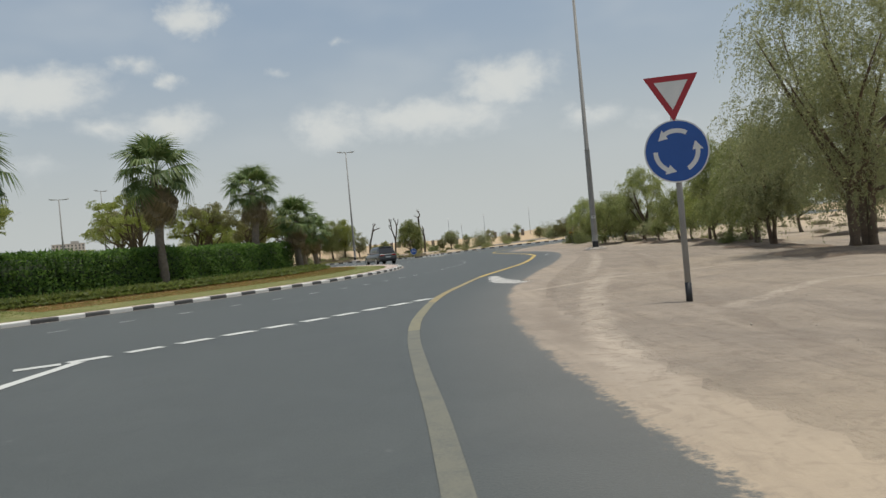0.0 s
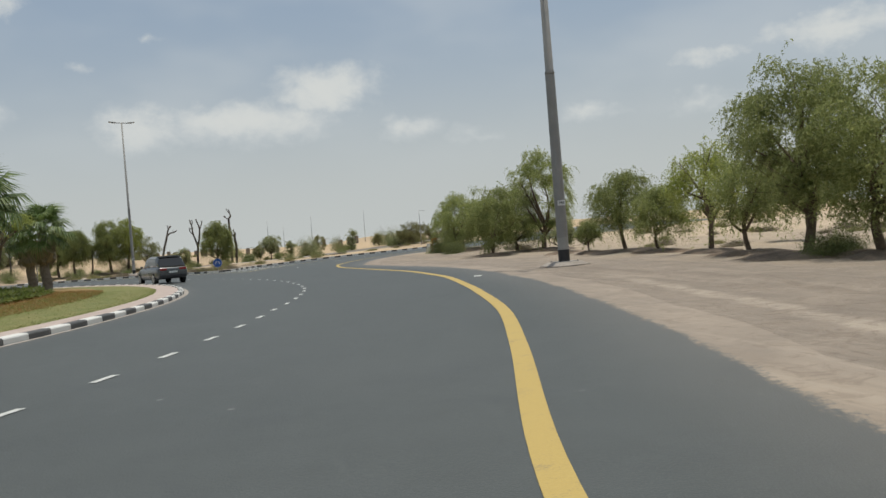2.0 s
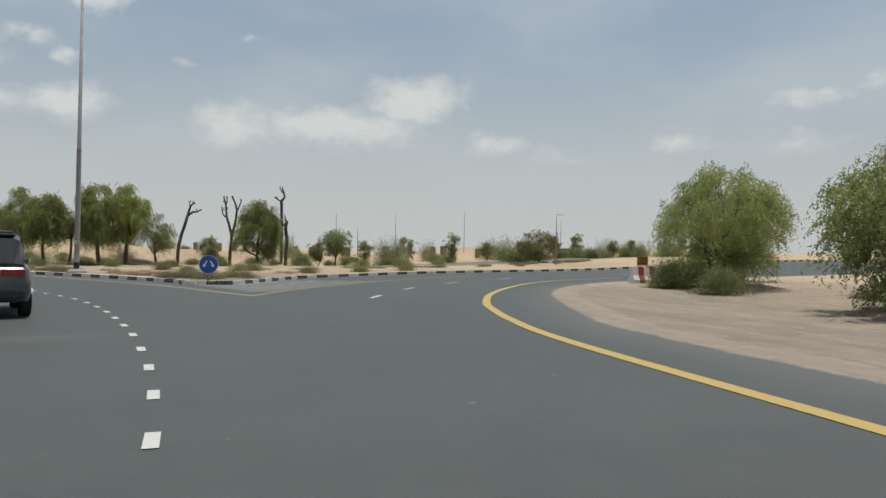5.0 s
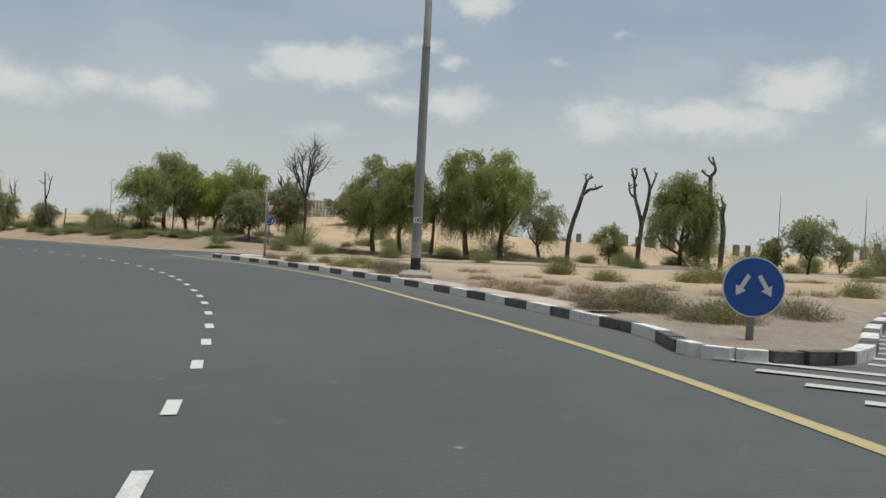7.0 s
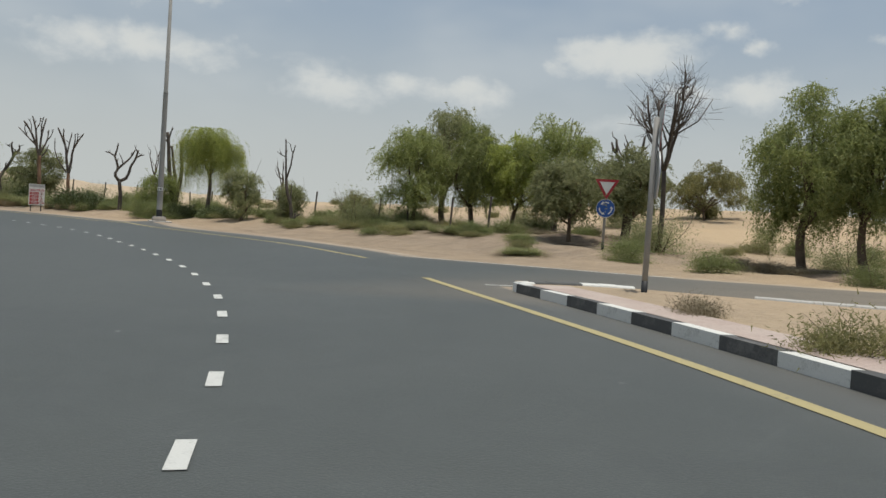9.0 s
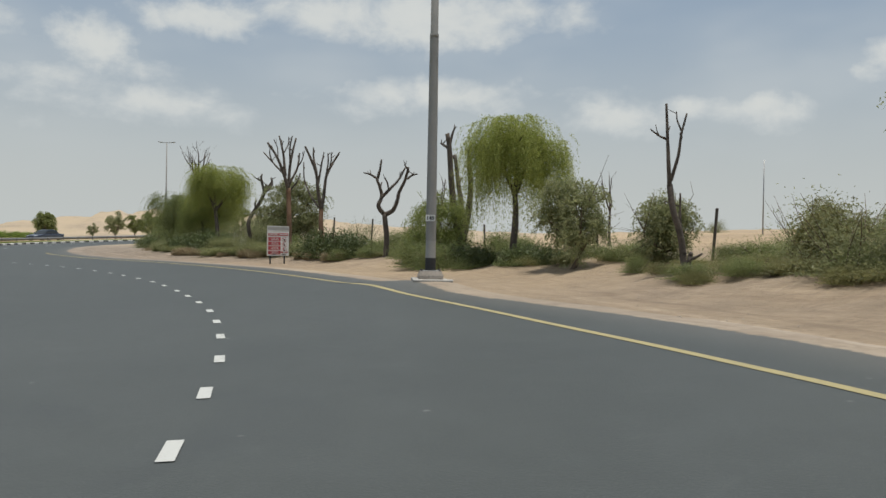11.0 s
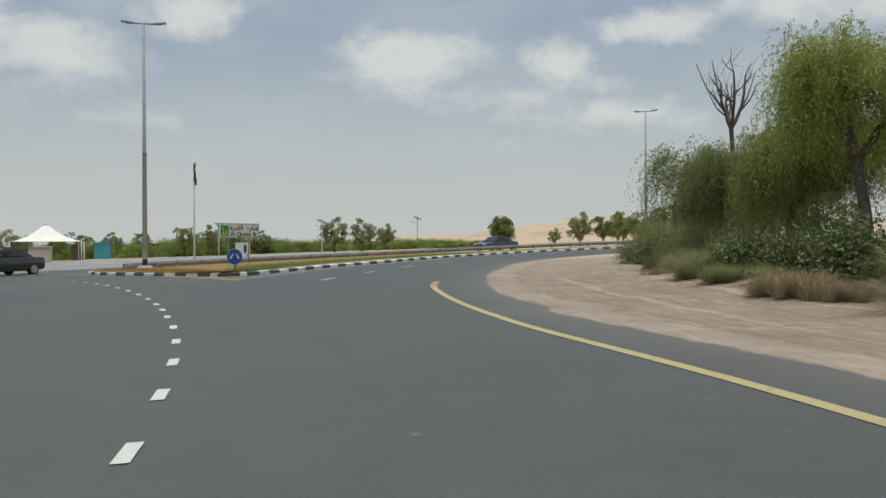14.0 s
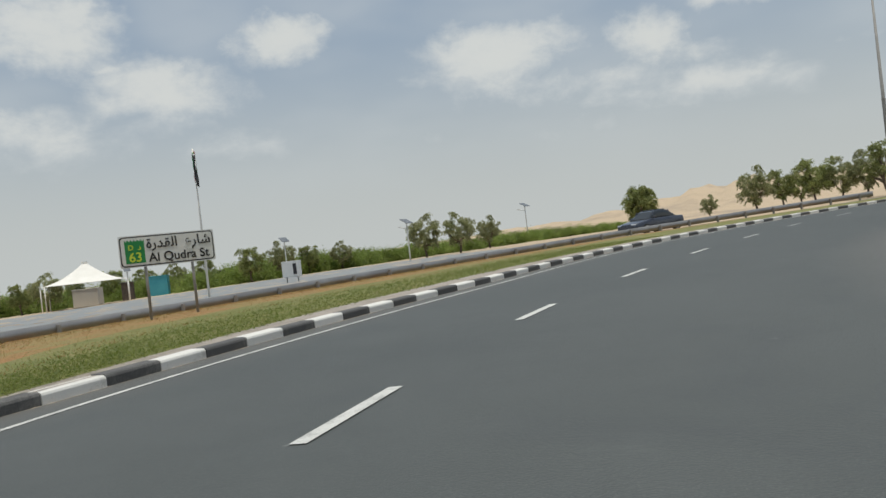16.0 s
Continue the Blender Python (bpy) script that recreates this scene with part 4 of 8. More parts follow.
def even(line, n):
    total = sum(math.hypot(b[0] - a[0], b[1] - a[1]) for a, b in zip(line, line[1:]))
    pts = [(x, y) for x, y, _ in resample(line, total / (n - 0.999))]
    return (pts + [line[-1]])[:n]


def island_z(r):
    return 0.13 + 0.30 * float(step(55.5, 49, r))


def ring(name, r0, r1, a0, a1, mat, label, category, n=300):
    return sheet_between(name, arc(r0, a0, a1, n), arc(r1, a0, a1, n), mat, island_z(r0), island_z(r1), label, category)


ring("island_paving", 55.4, 56.29, -60, 300, MAT_PAVER, "pinkish concrete strip behind the kerb", "paving")
ring("island_lawn", 53.0, 55.4, -60, 300, MAT_GRASS, "mown green grass round the island", "lawn")
ring("island_flower_bed", 50.6, 53.0, -34, 300, MAT_FLOWERS, "orange-brown groundcover bed on the island", "flower bed")
ring("island_verge", 49.8, 53.0, -60, -34, MAT_GRASS, "green grass before the hedge", "lawn", 60)
ring("island_verge", 49.8, 50.6, -34, 300, MAT_GRASS, "green grass before the hedge", "lawn")
ring("island_ground", 0.3, 49.8, -60, 300, MAT_GRASS, "green planted middle of the roundabout island", "lawn")


def kerb_mesh(name, mat, L=0.445):
    me = bpy.data.meshes.new(name)
    prof = [(0.0, -0.05), (0.0, 0.11), (0.012, 0.135), (0.040, 0.148), (0.22, 0.152), (0.22, -0.05)]
    V = [(s * L, y, z) for s in (-1, 1) for y, z in prof]
    n = len(prof)
    F = [(k, (k + 1) % n, n + (k + 1) % n, n + k) for k in range(n)] + [tuple(range(n))[::-1], tuple(range(n, 2 * n))]
    me.from_pydata(V, [], [f[::-1] for f in F])
    me.materials.append(mat)
    return me


KERB_W, KERB_B = kerb_mesh("kerb_stone", MAT_KERB_WHITE), kerb_mesh("kerb_stone", MAT_KERB_BLACK)
KERB_P = kerb_mesh("kerb_stone", MAT_CONCRETE)
KERB_SHORT = [kerb_mesh("kerb_stone", m, 0.152) for m in (MAT_KERB_WHITE, MAT_KERB_BLACK)]
kerb_rng = random.Random(4)


def kerb_run(name, line, label, flip=False, plain=False, bend=False):
    """Kerb stones end to end along a line, black and white by turns; the road lies to the right of the line unless flipped."""
    base = thing(name, Matrix(), label, "kerb", kind="structure")
    gap = 0.30 if bend else 0.90
    pts = resample(line, gap)
    for i, (x, y, a) in enumerate(pts[:-1]):
        if bend:
            a = math.atan2(pts[i + 1][1] - y, pts[i + 1][0] - x)
        mx, my = x + gap / 2 * math.cos(a), y + gap / 2 * math.sin(a)
        ob = new("kerb_stone", KERB_SHORT[(i // 3) % 2] if bend else KERB_P if plain else KERB_W if i % 2 else KERB_B)
        tilt = math.degrees(math.atan2(H(x + math.cos(a), y + math.sin(a)) - H(x, y), 1))
        turn = math.degrees(a) + (180 if flip else 0)
        ob.matrix_world = pose(mx, my, H(mx, my) + kerb_rng.uniform(-0.006, 0.006), kerb_rng.uniform(-1, 1), -tilt * (-1 if flip else 1), turn + kerb_rng.uniform(-0.6, 0.6))
        ob.parent = base
    # a cut stone closes the run
    x, y, a = pts[-1]
    rest = math.dist((x, y), line[-1][:2])
    if rest > 0.06 and not bend:
        a = math.atan2(line[-1][1] - y, line[-1][0] - x)
        mx, my = (x + line[-1][0]) / 2, (y + line[-1][1]) / 2
        ob = new("kerb_stone", KERB_P if plain else KERB_W if len(pts) % 2 == 0 else KERB_B)
        ob.matrix_world = pose(mx, my, H(mx, my), 0, 0, math.degrees(a) + (180 if flip else 0)) @ Matrix.Diagonal((rest / gap, 1, 1, 1))
        ob.parent = base
    return base


kerb_run("island_kerb", arc(R_ISLAND, -62, 24, 120), "black and white painted kerb of the central island")
kerb_run("island_kerb", arc(R_ISLAND, 84, 138, 80), "black and white painted kerb of the central island")
kerb_run("island_kerb", arc(R_ISLAND, 24.2, 83.6, 80), "black and white painted kerb of the central island")
kerb_run("island_kerb", arc(R_ISLAND, 138.4, 297, 160), "black and white painted kerb of the central island")

line_mark("gutter", arc(R_ISLAND + 0.11, -62, 140, 300), 0.17, MAT_DUSTY, "pale concrete gutter along the island kerb")

# wedge between the east exit and the north-east entry
nose = smooth_line([polar(R_KERB, 33), polar(R_KERB, 31.2), (0.35, 84.85), (0.85, 84.62), (1.35, 84.72), (1.8, 85.15), (2.2, 86.2), (2.9, 89.0), EAST_KERB[12]], 8)
wedge_left = arc(R_KERB, 53.75, 33, 30)
kerb_run("wedge_kerb", wedge_left, "black and white painted kerb round the sandy wedge", flip=True)
kerb_run("wedge_kerb", nose, "black and white painted kerb bent round the wedge nose", flip=True, bend=True)
kerb_run("wedge_kerb", EAST_KERB[12:], "black and white painted kerb along the east exit", flip=True)
ne_nose = smooth_line([polar(R_KERB, 53.5), (-17.9, 106.0), (-17.3, 106.9), (-16.4, 107.5)], 6)
kerb_run("wedge_kerb", ne_nose, "black and white painted kerb at the wedge nose", bend=True)
kerb_run("entry_kerb", NE_NEAR[16:50], "plain grey concrete kerb of the entry road", plain=True)


def filled(name, outline, mat, dz, label, category):
    bm = bmesh.new()
    f = bm.faces.new([bm.verts.new((x, y, H(x, y) + dz)) for x, y in outline])
    if f.normal.z < 0:
        f.normal_flip()
    bm.normal_update()
    if bm.faces[:][0].normal.z < 0:
        bmesh.ops.reverse_faces(bm, faces=bm.faces[:])
    bmesh.ops.triangulate(bm, faces=bm.faces[:], quad_method="BEAUTY", ngon_method="BEAUTY")
    ob = part(name, bm, mat)
    return tagged(ob, label, category, kind="structure")


def offset_line(line, d):
    out = []
    for i, (x, y) in enumerate(line):
        x0, y0 = line[max(i - 1, 0)]
        x1, y1 = line[min(i + 1, len(line) - 1)]
        a = math.atan2(y1 - y0, x1 - x0)
        out.append((x - math.sin(a) * d, y + math.cos(a) * d))
    return out


filled("wedge_sand", wedge_left + nose[1:] + EAST_KERB[13:42:3] + NE_NEAR[4:44:2][::-1], MAT_SAND, 0.115, "pale sand filling the kerbed wedge", "sand")
wedge_edge = even(wedge_left, 120)
sheet_between("wedge_paving", offset_line(wedge_edge, -0.02), offset_line(wedge_edge, 0.70), MAT_PAVER, 0.147, 0.14, "pinkish concrete strip behind the kerb", "paving")

# west splitter island
west_nose = smooth_line([(-91.2, 106.95), (-90.5, 107.4), (-90.3, 108.0), (-90.66, 108.55)], 5)
west_a = even([q for q in WEST_KERB if q[0] > -137.5], 130)
west_b = even([q for q in WEST_IN_NEAR[4:] if q[1] < 138.5], 130)
kerb_run("splitter_kerb", WEST_KERB[:106], "black and white painted kerb of the grass splitter island")
kerb_run("splitter_kerb", west_nose, "black and white painted kerb at the splitter nose", bend=True)
kerb_run("splitter_kerb", WEST_IN_NEAR[4:136], "black and white painted kerb of the grass splitter island", flip=True)


filled("splitter_nose", west_nose + WEST_KERB[1:9:2] + WEST_IN_NEAR[5:14:2][::-1], MAT_GRASS, 0.138, "short grass in the nose of the splitter island", "lawn")


def between(u, v):
    return [((1 - v) * a[0] + v * b[0], (1 - v) * a[1] + v * b[1]) for a, b in zip(west_a, west_b)]


sheet_between("splitter_paving", between(0, 0.02), between(0, 0.10), MAT_DUSTY, 0.15, 0.15, "pale concrete strip behind the kerb", "paving")
sheet_between("splitter_lawn", between(0, 0.10), between(0, 0.46), MAT_GRASS, 0.15, 0.22, "green and yellow grass on the splitter island", "lawn")
sheet_between("splitter_flower_bed", between(0, 0.46), between(0, 0.99), MAT_FLOWERS, 0.22, 0.17, "orange-brown groundcover bed on the splitter island", "flower bed")


def tuft_patch(name, points, length, width, mat, rng, label, category):
    V, F = leaves(np.asarray(points), length, width, -0.25, rng, 0.55)
    ob = new(name, mesh_quads(name, V, F))
    ob.data.materials.append(mat)
    return tagged(ob, label, category, kind="stuff")


tuft_rng = np.random.default_rng(11)


def ring_points(n, r0, r1, a0, a1, dz=0.0):
    r = np.sqrt(tuft_rng.uniform(r0 ** 2, r1 ** 2, n))
    a = np.radians(tuft_rng.uniform(a0, a1, n))
    x, y = HUB[0] + r * np.cos(a), HUB[1] + r * np.sin(a)
    z = height(x, y) + 0.13 + 0.30 * step(55.5, 49, r) + dz
    return np.stack([x, y, z], 1)


def west_points(n, v0, v1):
    a, b = np.array(west_a), np.array(west_b)
    i = (tuft_rng.uniform(0, 1, n) ** 1.4 * 70).astype(int)
    v = tuft_rng.uniform(v0, v1, n)[:, None]
    u = tuft_rng.uniform(0, 1, n)[:, None]
    p = (a[i] * (1 - u) + a[i + 1] * u) * (1 - v) + (b[i] * (1 - u) + b[i + 1] * u) * v
    return np.concatenate([p, (height(p[:, 0], p[:, 1]) + 0.19)[:, None]], 1)


tuft_patch("grass", np.concatenate([ring_points(70000, 51.5, 55.4, -50, 6), west_points(60000, 0.06, 0.50)]), 0.055, 0.016, MAT_COVER, tuft_rng, "short green and yellow grass blades", "grass")
tuft_patch("flower_groundcover", np.concatenate([ring_points(44000, 50.5, 53.2, -34, 10), west_points(46000, 0.34, 0.97)]), 0.055, 0.024, MAT_COVER_DRY, tuft_rng, "low orange and olive groundcover plants", "groundcover")
tuft_patch("low_hedging", np.concatenate([ring_points(22000, 48.9, 51.2, -45, 6, 0.10), ring_points(16000, 49.1, 50.9, -45, 6, 0.24)]), 0.2, 0.09, MAT_COVER, tuft_rng, "low light green clipped groundcover before the hedge", "groundcover")

# pale paved forecourt of the rest area
forecourt = WEST_IN_FAR[32:82:4] + [(-160, 116), (-178, 108), (-184, 97), (-183, 85), (-173, 71), (-164, 55), (-140, 58), (-120, 72)]
filled("forecourt", forecourt, material("pale_paving", (0.19, 0.205, 0.21), (0.24, 0.25, 0.25), 0.4, 0.7, 14, 0.12, 0.1), 0.03, "pale grey paved forecourt before the rest area", "paving")

# hedge behind the palms
HEDGE_LINE = smooth_line([(-31, 6), (-23.5, 16), (-18.0, 26), (-13.8, 37.5), (-11.2, 46.5), (-9.4, 55)], 12)


def hedge():
    base = thing("hedge", Matrix(), "tall clipped dark green hedge along the island", "hedge")
    rng = np.random.default_rng(3)
    pts = resample(HEDGE_LINE, 0.5)
    V, F = [], []
    # solid core behind the leaves, coloured as the hedge's inner shade
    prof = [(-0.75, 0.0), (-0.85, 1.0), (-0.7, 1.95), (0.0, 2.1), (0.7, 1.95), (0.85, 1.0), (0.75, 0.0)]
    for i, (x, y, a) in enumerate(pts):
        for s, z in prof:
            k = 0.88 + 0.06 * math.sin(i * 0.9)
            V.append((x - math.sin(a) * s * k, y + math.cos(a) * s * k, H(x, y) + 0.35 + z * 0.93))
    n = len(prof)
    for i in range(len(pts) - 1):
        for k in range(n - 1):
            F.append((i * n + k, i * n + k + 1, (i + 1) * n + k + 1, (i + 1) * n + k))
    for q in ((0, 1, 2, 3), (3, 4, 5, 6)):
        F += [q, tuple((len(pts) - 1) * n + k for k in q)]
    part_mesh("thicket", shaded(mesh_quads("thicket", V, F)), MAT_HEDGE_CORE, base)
    N = 64000
    i = rng.integers(0, len(pts), N)
    P = np.array([(x, y, a) for x, y, a in pts])[i]
    s = rng.uniform(-0.95, 0.95, N)
    z = rng.uniform(0.05, 2.1, N)
    face = rng.uniform(size=N) < 0.72
    s = np.where(face, np.sign(s) * rng.uniform(0.78, 1.0, N), s)
    z = np.where(face, z, rng.uniform(1.9, 2.2, N))
    lump = 0.12 * np.sin(i * 0.37) + 0.08 * np.sin(i * 0.91 + z * 2)
    along = rng.uniform(-0.3, 0.3, N)
    s = s * (1 + lump * 0.6)
    z = z + lump * 0.5 * (z > 1.5)
    x = P[:, 0] - np.sin(P[:, 2]) * s + np.cos(P[:, 2]) * along
    y = P[:, 1] + np.cos(P[:, 2]) * s + np.sin(P[:, 2]) * along
    pp = np.stack([x, y, height(x, y) + 0.35 + z], 1)
    part_mesh("foliage", mesh_quads("foliage", *leaves(pp, 0.16, 0.10, 0.0, rng)), MAT_HEDGE, base)


hedge()

# ---- lamp posts ----


def text_mesh(body, size, depth=0.004):
    cu = bpy.data.curves.new("letters", "FONT")
    cu.body, cu.size, cu.extrude, cu.offset = body, size, depth, size * 0.018
    cu.align_x, cu.align_y = "CENTER", "CENTER"
    tmp = bpy.data.objects.new("letters", cu)
    scene.collection.objects.link(tmp)
    bpy.context.view_layer.update()
    me = bpy.data.meshes.new_from_object(tmp.evaluated_get(bpy.context.evaluated_depsgraph_get()))
    bpy.data.objects.remove(tmp)
    me.materials.clear()
    return me


def lamp_post(x, y, turn, tall=13.7, number="", slab=True, number_turn=0.0, girth=0.128, plate_z=1.5, band=0.31, dz=0.0, foot=1.0):
    base = thing("street_lamp", at(x, y, turn, dz), "tall grey steel street lamp with two flat heads, black foot", "street lamp", "street lamps round the roundabout")
    k = girth / 0.128
    bm = bmesh.new()
    box(bm, 0.84 * k * foot, 0.84 * k * foot, 0.24, 0, 0, -0.14, bevel=0.015)
    bmesh.ops.create_cone(bm, cap_ends=True, segments=4, radius1=0.585 * k * foot, radius2=0.40 * k * foot ** 0.3, depth=0.10, matrix=Matrix.Translation((0, 0, 0.145)) @ Matrix.Rotation(radians(45), 4, "Z"))
    plinth = part("plinth", bm, MAT_DUSTY, base, "square concrete plinth with a sloping top")
    for bx, by in ((-1, -1), (1, -1), (1, 1), (-1, 1)):
        s = Shape()
        s.tube([(bx * 0.22 * k, by * 0.22 * k, 0.17), (bx * 0.22 * k, by * 0.22 * k, 0.235)], [0.022, 0.02], 6)
        part_mesh("bolt", s.mesh("bolt"), MAT_BLACK, plinth)
    bm = bmesh.new()
    box(bm, 0.46 * k, 0.46 * k, 0.022, 0, 0, 0.188, bevel=0.006)
    part("flange", bm, MAT_STEEL, base)
    if slab:
        bm = bmesh.new()
        for q in range(3):
            box(bm, 0.98 - 0.1 * q, 0.29, 0.06, 0.05 - 0.06 * q, (q - 1) * 0.30, -0.065 + 0.008 * q, Matrix.Rotation(radians(1.2 * q - 1), 4, "Z"), bevel=0.02)
        part("slab", bm, MAT_CONCRETE, base, "cracked pale concrete slab")
    s = Shape()
    s.tube([(0, 0, z) for z in (0.19, 0.191, 0.209 + band, 0.21 + band)], [girth + 0.003] * 4, 20)
    part_mesh("foot_band", s.mesh("foot_band"), MAT_BLACK, base, "black painted foot")
    s = Shape()
    s.tube([(0, 0, z) for z in (0.2, 0.201, 0.949, 0.95)], [girth, girth, girth * 0.985, girth * 0.985], 20)
    part_mesh("foot_section", s.mesh("foot_section"), MAT_STEEL_PALE, base, "paler lower section")
    s = Shape()
    s.tube([(0, 0, z) for z in (0.94, 0.941, 0.99, 5.999, 6.0)], [girth * 1.015, girth * 1.015, girth * 1.008, girth * 0.84, girth * 0.84], 20)
    s.tube([(0, 0, 5.95), (0, 0, 6.02), (0, 0, 6.08), (0, 0, tall)], [girth * 0.85, girth * 0.88, girth * 0.75, girth * 0.45], 16)
    part_mesh("pole", s.mesh("pole"), MAT_STEEL, base)
    bm = bmesh.new()
    box(bm, 1.75, 0.07, 0.07, 0, 0, tall - 0.06, bevel=0.01)
    part("arm", bm, MAT_STEEL, base)
    for q in (-1, 1):
        bm = bmesh.new()
        box(bm, 0.62, 0.30, 0.09, q * 0.80, 0, tall - 0.02, Matrix.Rotation(radians(-6 * q), 4, "Y"), bevel=0.02)
        part("lamp_head", bm, MAT_SIGN_BACK, base, "flat grey lamp head")
    if number:
        m = pose(0, 0, 0, 0, 0, number_turn)
        bm = bmesh.new()
        box(bm, 0.23, 0.012, 0.155, 0, -girth * 0.97, plate_z - 0.078)
        bm.transform(m)
        plate = part("number_plate", bm, MAT_SIGN_WHITE, base, "small white plate with black figures")
        me = text_mesh(number, 0.135)
        me.transform(m @ Matrix.Translation((0, -girth * 0.97 - 0.009, plate_z)) @ Matrix.Rotation(radians(90), 4, "X"))
        part_mesh("number", me, MAT_BLACK, plate)
    return base


lamp_post(11.15, 41.6, 97, tall=15.5, number="141", number_turn=-105, girth=0.172, plate_z=2.0, band=0.36, dz=-0.06)
lamp_post(-6.25, 95.9, 20, number="143", number_turn=-2, plate_z=1.5, slab=False, dz=0.13)
lamp_post(-44.35, 117.8, 60, number="145", number_turn=-14, dz=0.04, foot=0.72)
lamp_post(-103.3, 101.0, 100, tall=12.75, slab=False, dz=0.1)
lamp_post(-135.6, 137.5, 60, tall=12.75, slab=False)
lamp_post(-41.6, 95.6, 30, tall=11.2, slab=False)


# ---- signs ----


def sign_post(base, h, r=0.038, dark=0.5):
    s = Shape()
    s.tube([(0, 0.065, -0.1), (0, 0.065, h)], [r, r], 12)
    post = part_mesh("post", s.mesh("post"), MAT_STEEL, base)
    if dark:
        s = Shape()
        s.tube([(0, 0.065, -0.1), (0, 0.065, dark)], [r + 0.004, r + 0.003], 12)
        part_mesh("post_foot", s.mesh("post_foot"), MAT_BLACK, base, "black painted foot")
    return post


FACE = Matrix.Rotation(radians(90), 4, "X")


def disc_face(base, r, z, name="disc"):
    bm = bmesh.new()
    disc(bm, r, 0.012, Matrix.Translation((0, -0.008, z)) @ FACE, 48)
    plate = part(name, bm, MAT_SIGN_WHITE, base, "round sign with a white rim")
    bm = bmesh.new()
    disc(bm, r * 0.955, 0.006, Matrix.Translation((0, -0.017, z)) @ FACE, 48)
    part("blue_face", bm, MAT_BLUE, plate, "blue reflective face")
    bm = bmesh.new()
    disc(bm, r * 0.98, 0.006, Matrix.Translation((0, 0.002, z)) @ FACE, 48)
    part("back", bm, MAT_SIGN_BACK, plate, "bare metal back")
    return plate


def arrow_outline(length, shaft, headw, headl):
    return [(-shaft / 2, 0), (shaft / 2, 0), (shaft / 2, length - headl), (headw / 2, length - headl), (0, length), (-headw / 2, length - headl), (-shaft / 2, length - headl)]


def flat_shape(outline, y, m=Matrix()):
    bm = bmesh.new()
    f = bm.faces.new([bm.verts.new(m @ Vector((px, 0, pz))) for px, pz in outline])
    g = bmesh.ops.extrude_face_region(bm, geom=[f])
    bmesh.ops.translate(bm, vec=(0, -0.004, 0), verts=[v for v in g["geom"] if isinstance(v, bmesh.types.BMVert)])
    bmesh.ops.translate(bm, vec=(0, y, 0), verts=bm.verts[:])
    bmesh.ops.recalc_face_normals(bm, faces=bm.faces[:])
    return bm


def keep_both_sides(x, y, turn, r=0.33, z=0.98, label="round blue sign with two white arrows pointing down to both sides"):
    base = thing("keep_either_side_sign", at(x, y, turn, 0.14), label, "road sign", "blue island signs")
    sign_post(base, z + r * 0.6, 0.045, 0.0)
    plate = disc_face(base, r, z)
    for k in (-1, 1):
        m = Matrix.Translation((k * 0.055 * r / 0.33, 0, z + 0.13 * r / 0.33)) @ Matrix.Rotation(radians(180 - k * 30), 4, "Y")
        part("arrow", flat_shape([(px * r / 0.33, pz * r / 0.33) for px, pz in arrow_outline(0.26, 0.045, 0.13, 0.10)], -0.0205, m), MAT_SIGN_WHITE, plate, "white arrow")
    return base


keep_both_sides(0.95, 85.7, 8, 0.355, 0.60)
keep_both_sides(-91.95, 107.8, 83, 0.31, 0.58)


def ring_arrows(plate, r, z):
    for k in range(3):
        bm = bmesh.new()
        a0 = 58 + 120 * k
        inner, outer = [], []
        for i in range(9):
            a = radians(a0 + 62 * i / 8)
            inner.append((r * 0.58 * math.cos(a), r * 0.58 * math.sin(a)))
            outer.append((r * 0.72 * math.cos(a), r * 0.72 * math.sin(a)))
        a, b = radians(a0 + 62), radians(a0 + 88)
        head = [(r * 0.82 * math.cos(a), r * 0.82 * math.sin(a)), (r * 0.65 * math.cos(b), r * 0.65 * math.sin(b)), (r * 0.48 * math.cos(a), r * 0.48 * math.sin(a))]
        out = outer + head + inner[::-1]
        part("arrow", flat_shape([(px, pz + z) for px, pz in out], -0.0205), MAT_SIGN_WHITE, plate, "curved white arrow")
        bm.free()


def roundabout_sign(x, y, turn, z=2.25, r=0.43):
    base = thing("roundabout_sign", at(x, y, turn), "give way triangle above a blue roundabout disc on a grey post", "road sign", "signs at the roundabout entries")
    sign_post(base, z + r + 0.55, 0.05, 0.30)
    plate = disc_face(base, r, z)
    ring_arrows(plate, r, z)
    k, t = 0.42, z + r + 0.70
    low = t - 0.73

    def tri(c):
        cx, cz = 0.0, t - 0.73 / 3
        return [(cx + (px - cx) * c, cz + (pz - cz) * c) for px, pz in ((-k, t), (k, t), (0.0, low))]

    tri_plate = part("triangle", flat_shape(tri(1.0), -0.012), MAT_RED, base, "red-bordered give way triangle")
    part("white_face", flat_shape(tri(0.62), -0.0175), MAT_SIGN_WHITE, tri_plate)
    part("back", flat_shape(tri(0.99), -0.006), MAT_SIGN_BACK, tri_plate, "bare metal back")
    return base


roundabout_sign(4.11, 6.30, -14, 2.39, 0.50)
roundabout_sign(-23.3, 121.1, 28, 1.50, 0.33)
roundabout_sign(-16.2, 107.0, 116, 2.05, 0.40)

# ---- trees ----


def limb_points(start, aim, bend, rng, n=6):
    s, a = Vector(start), Vector(aim)
    side = Vector((rng.normal(), rng.normal(), rng.normal() * 0.3)) * bend
    return [s.lerp(a, i / n) + side * math.sin(math.pi * i / n) for i in range(n + 1)]


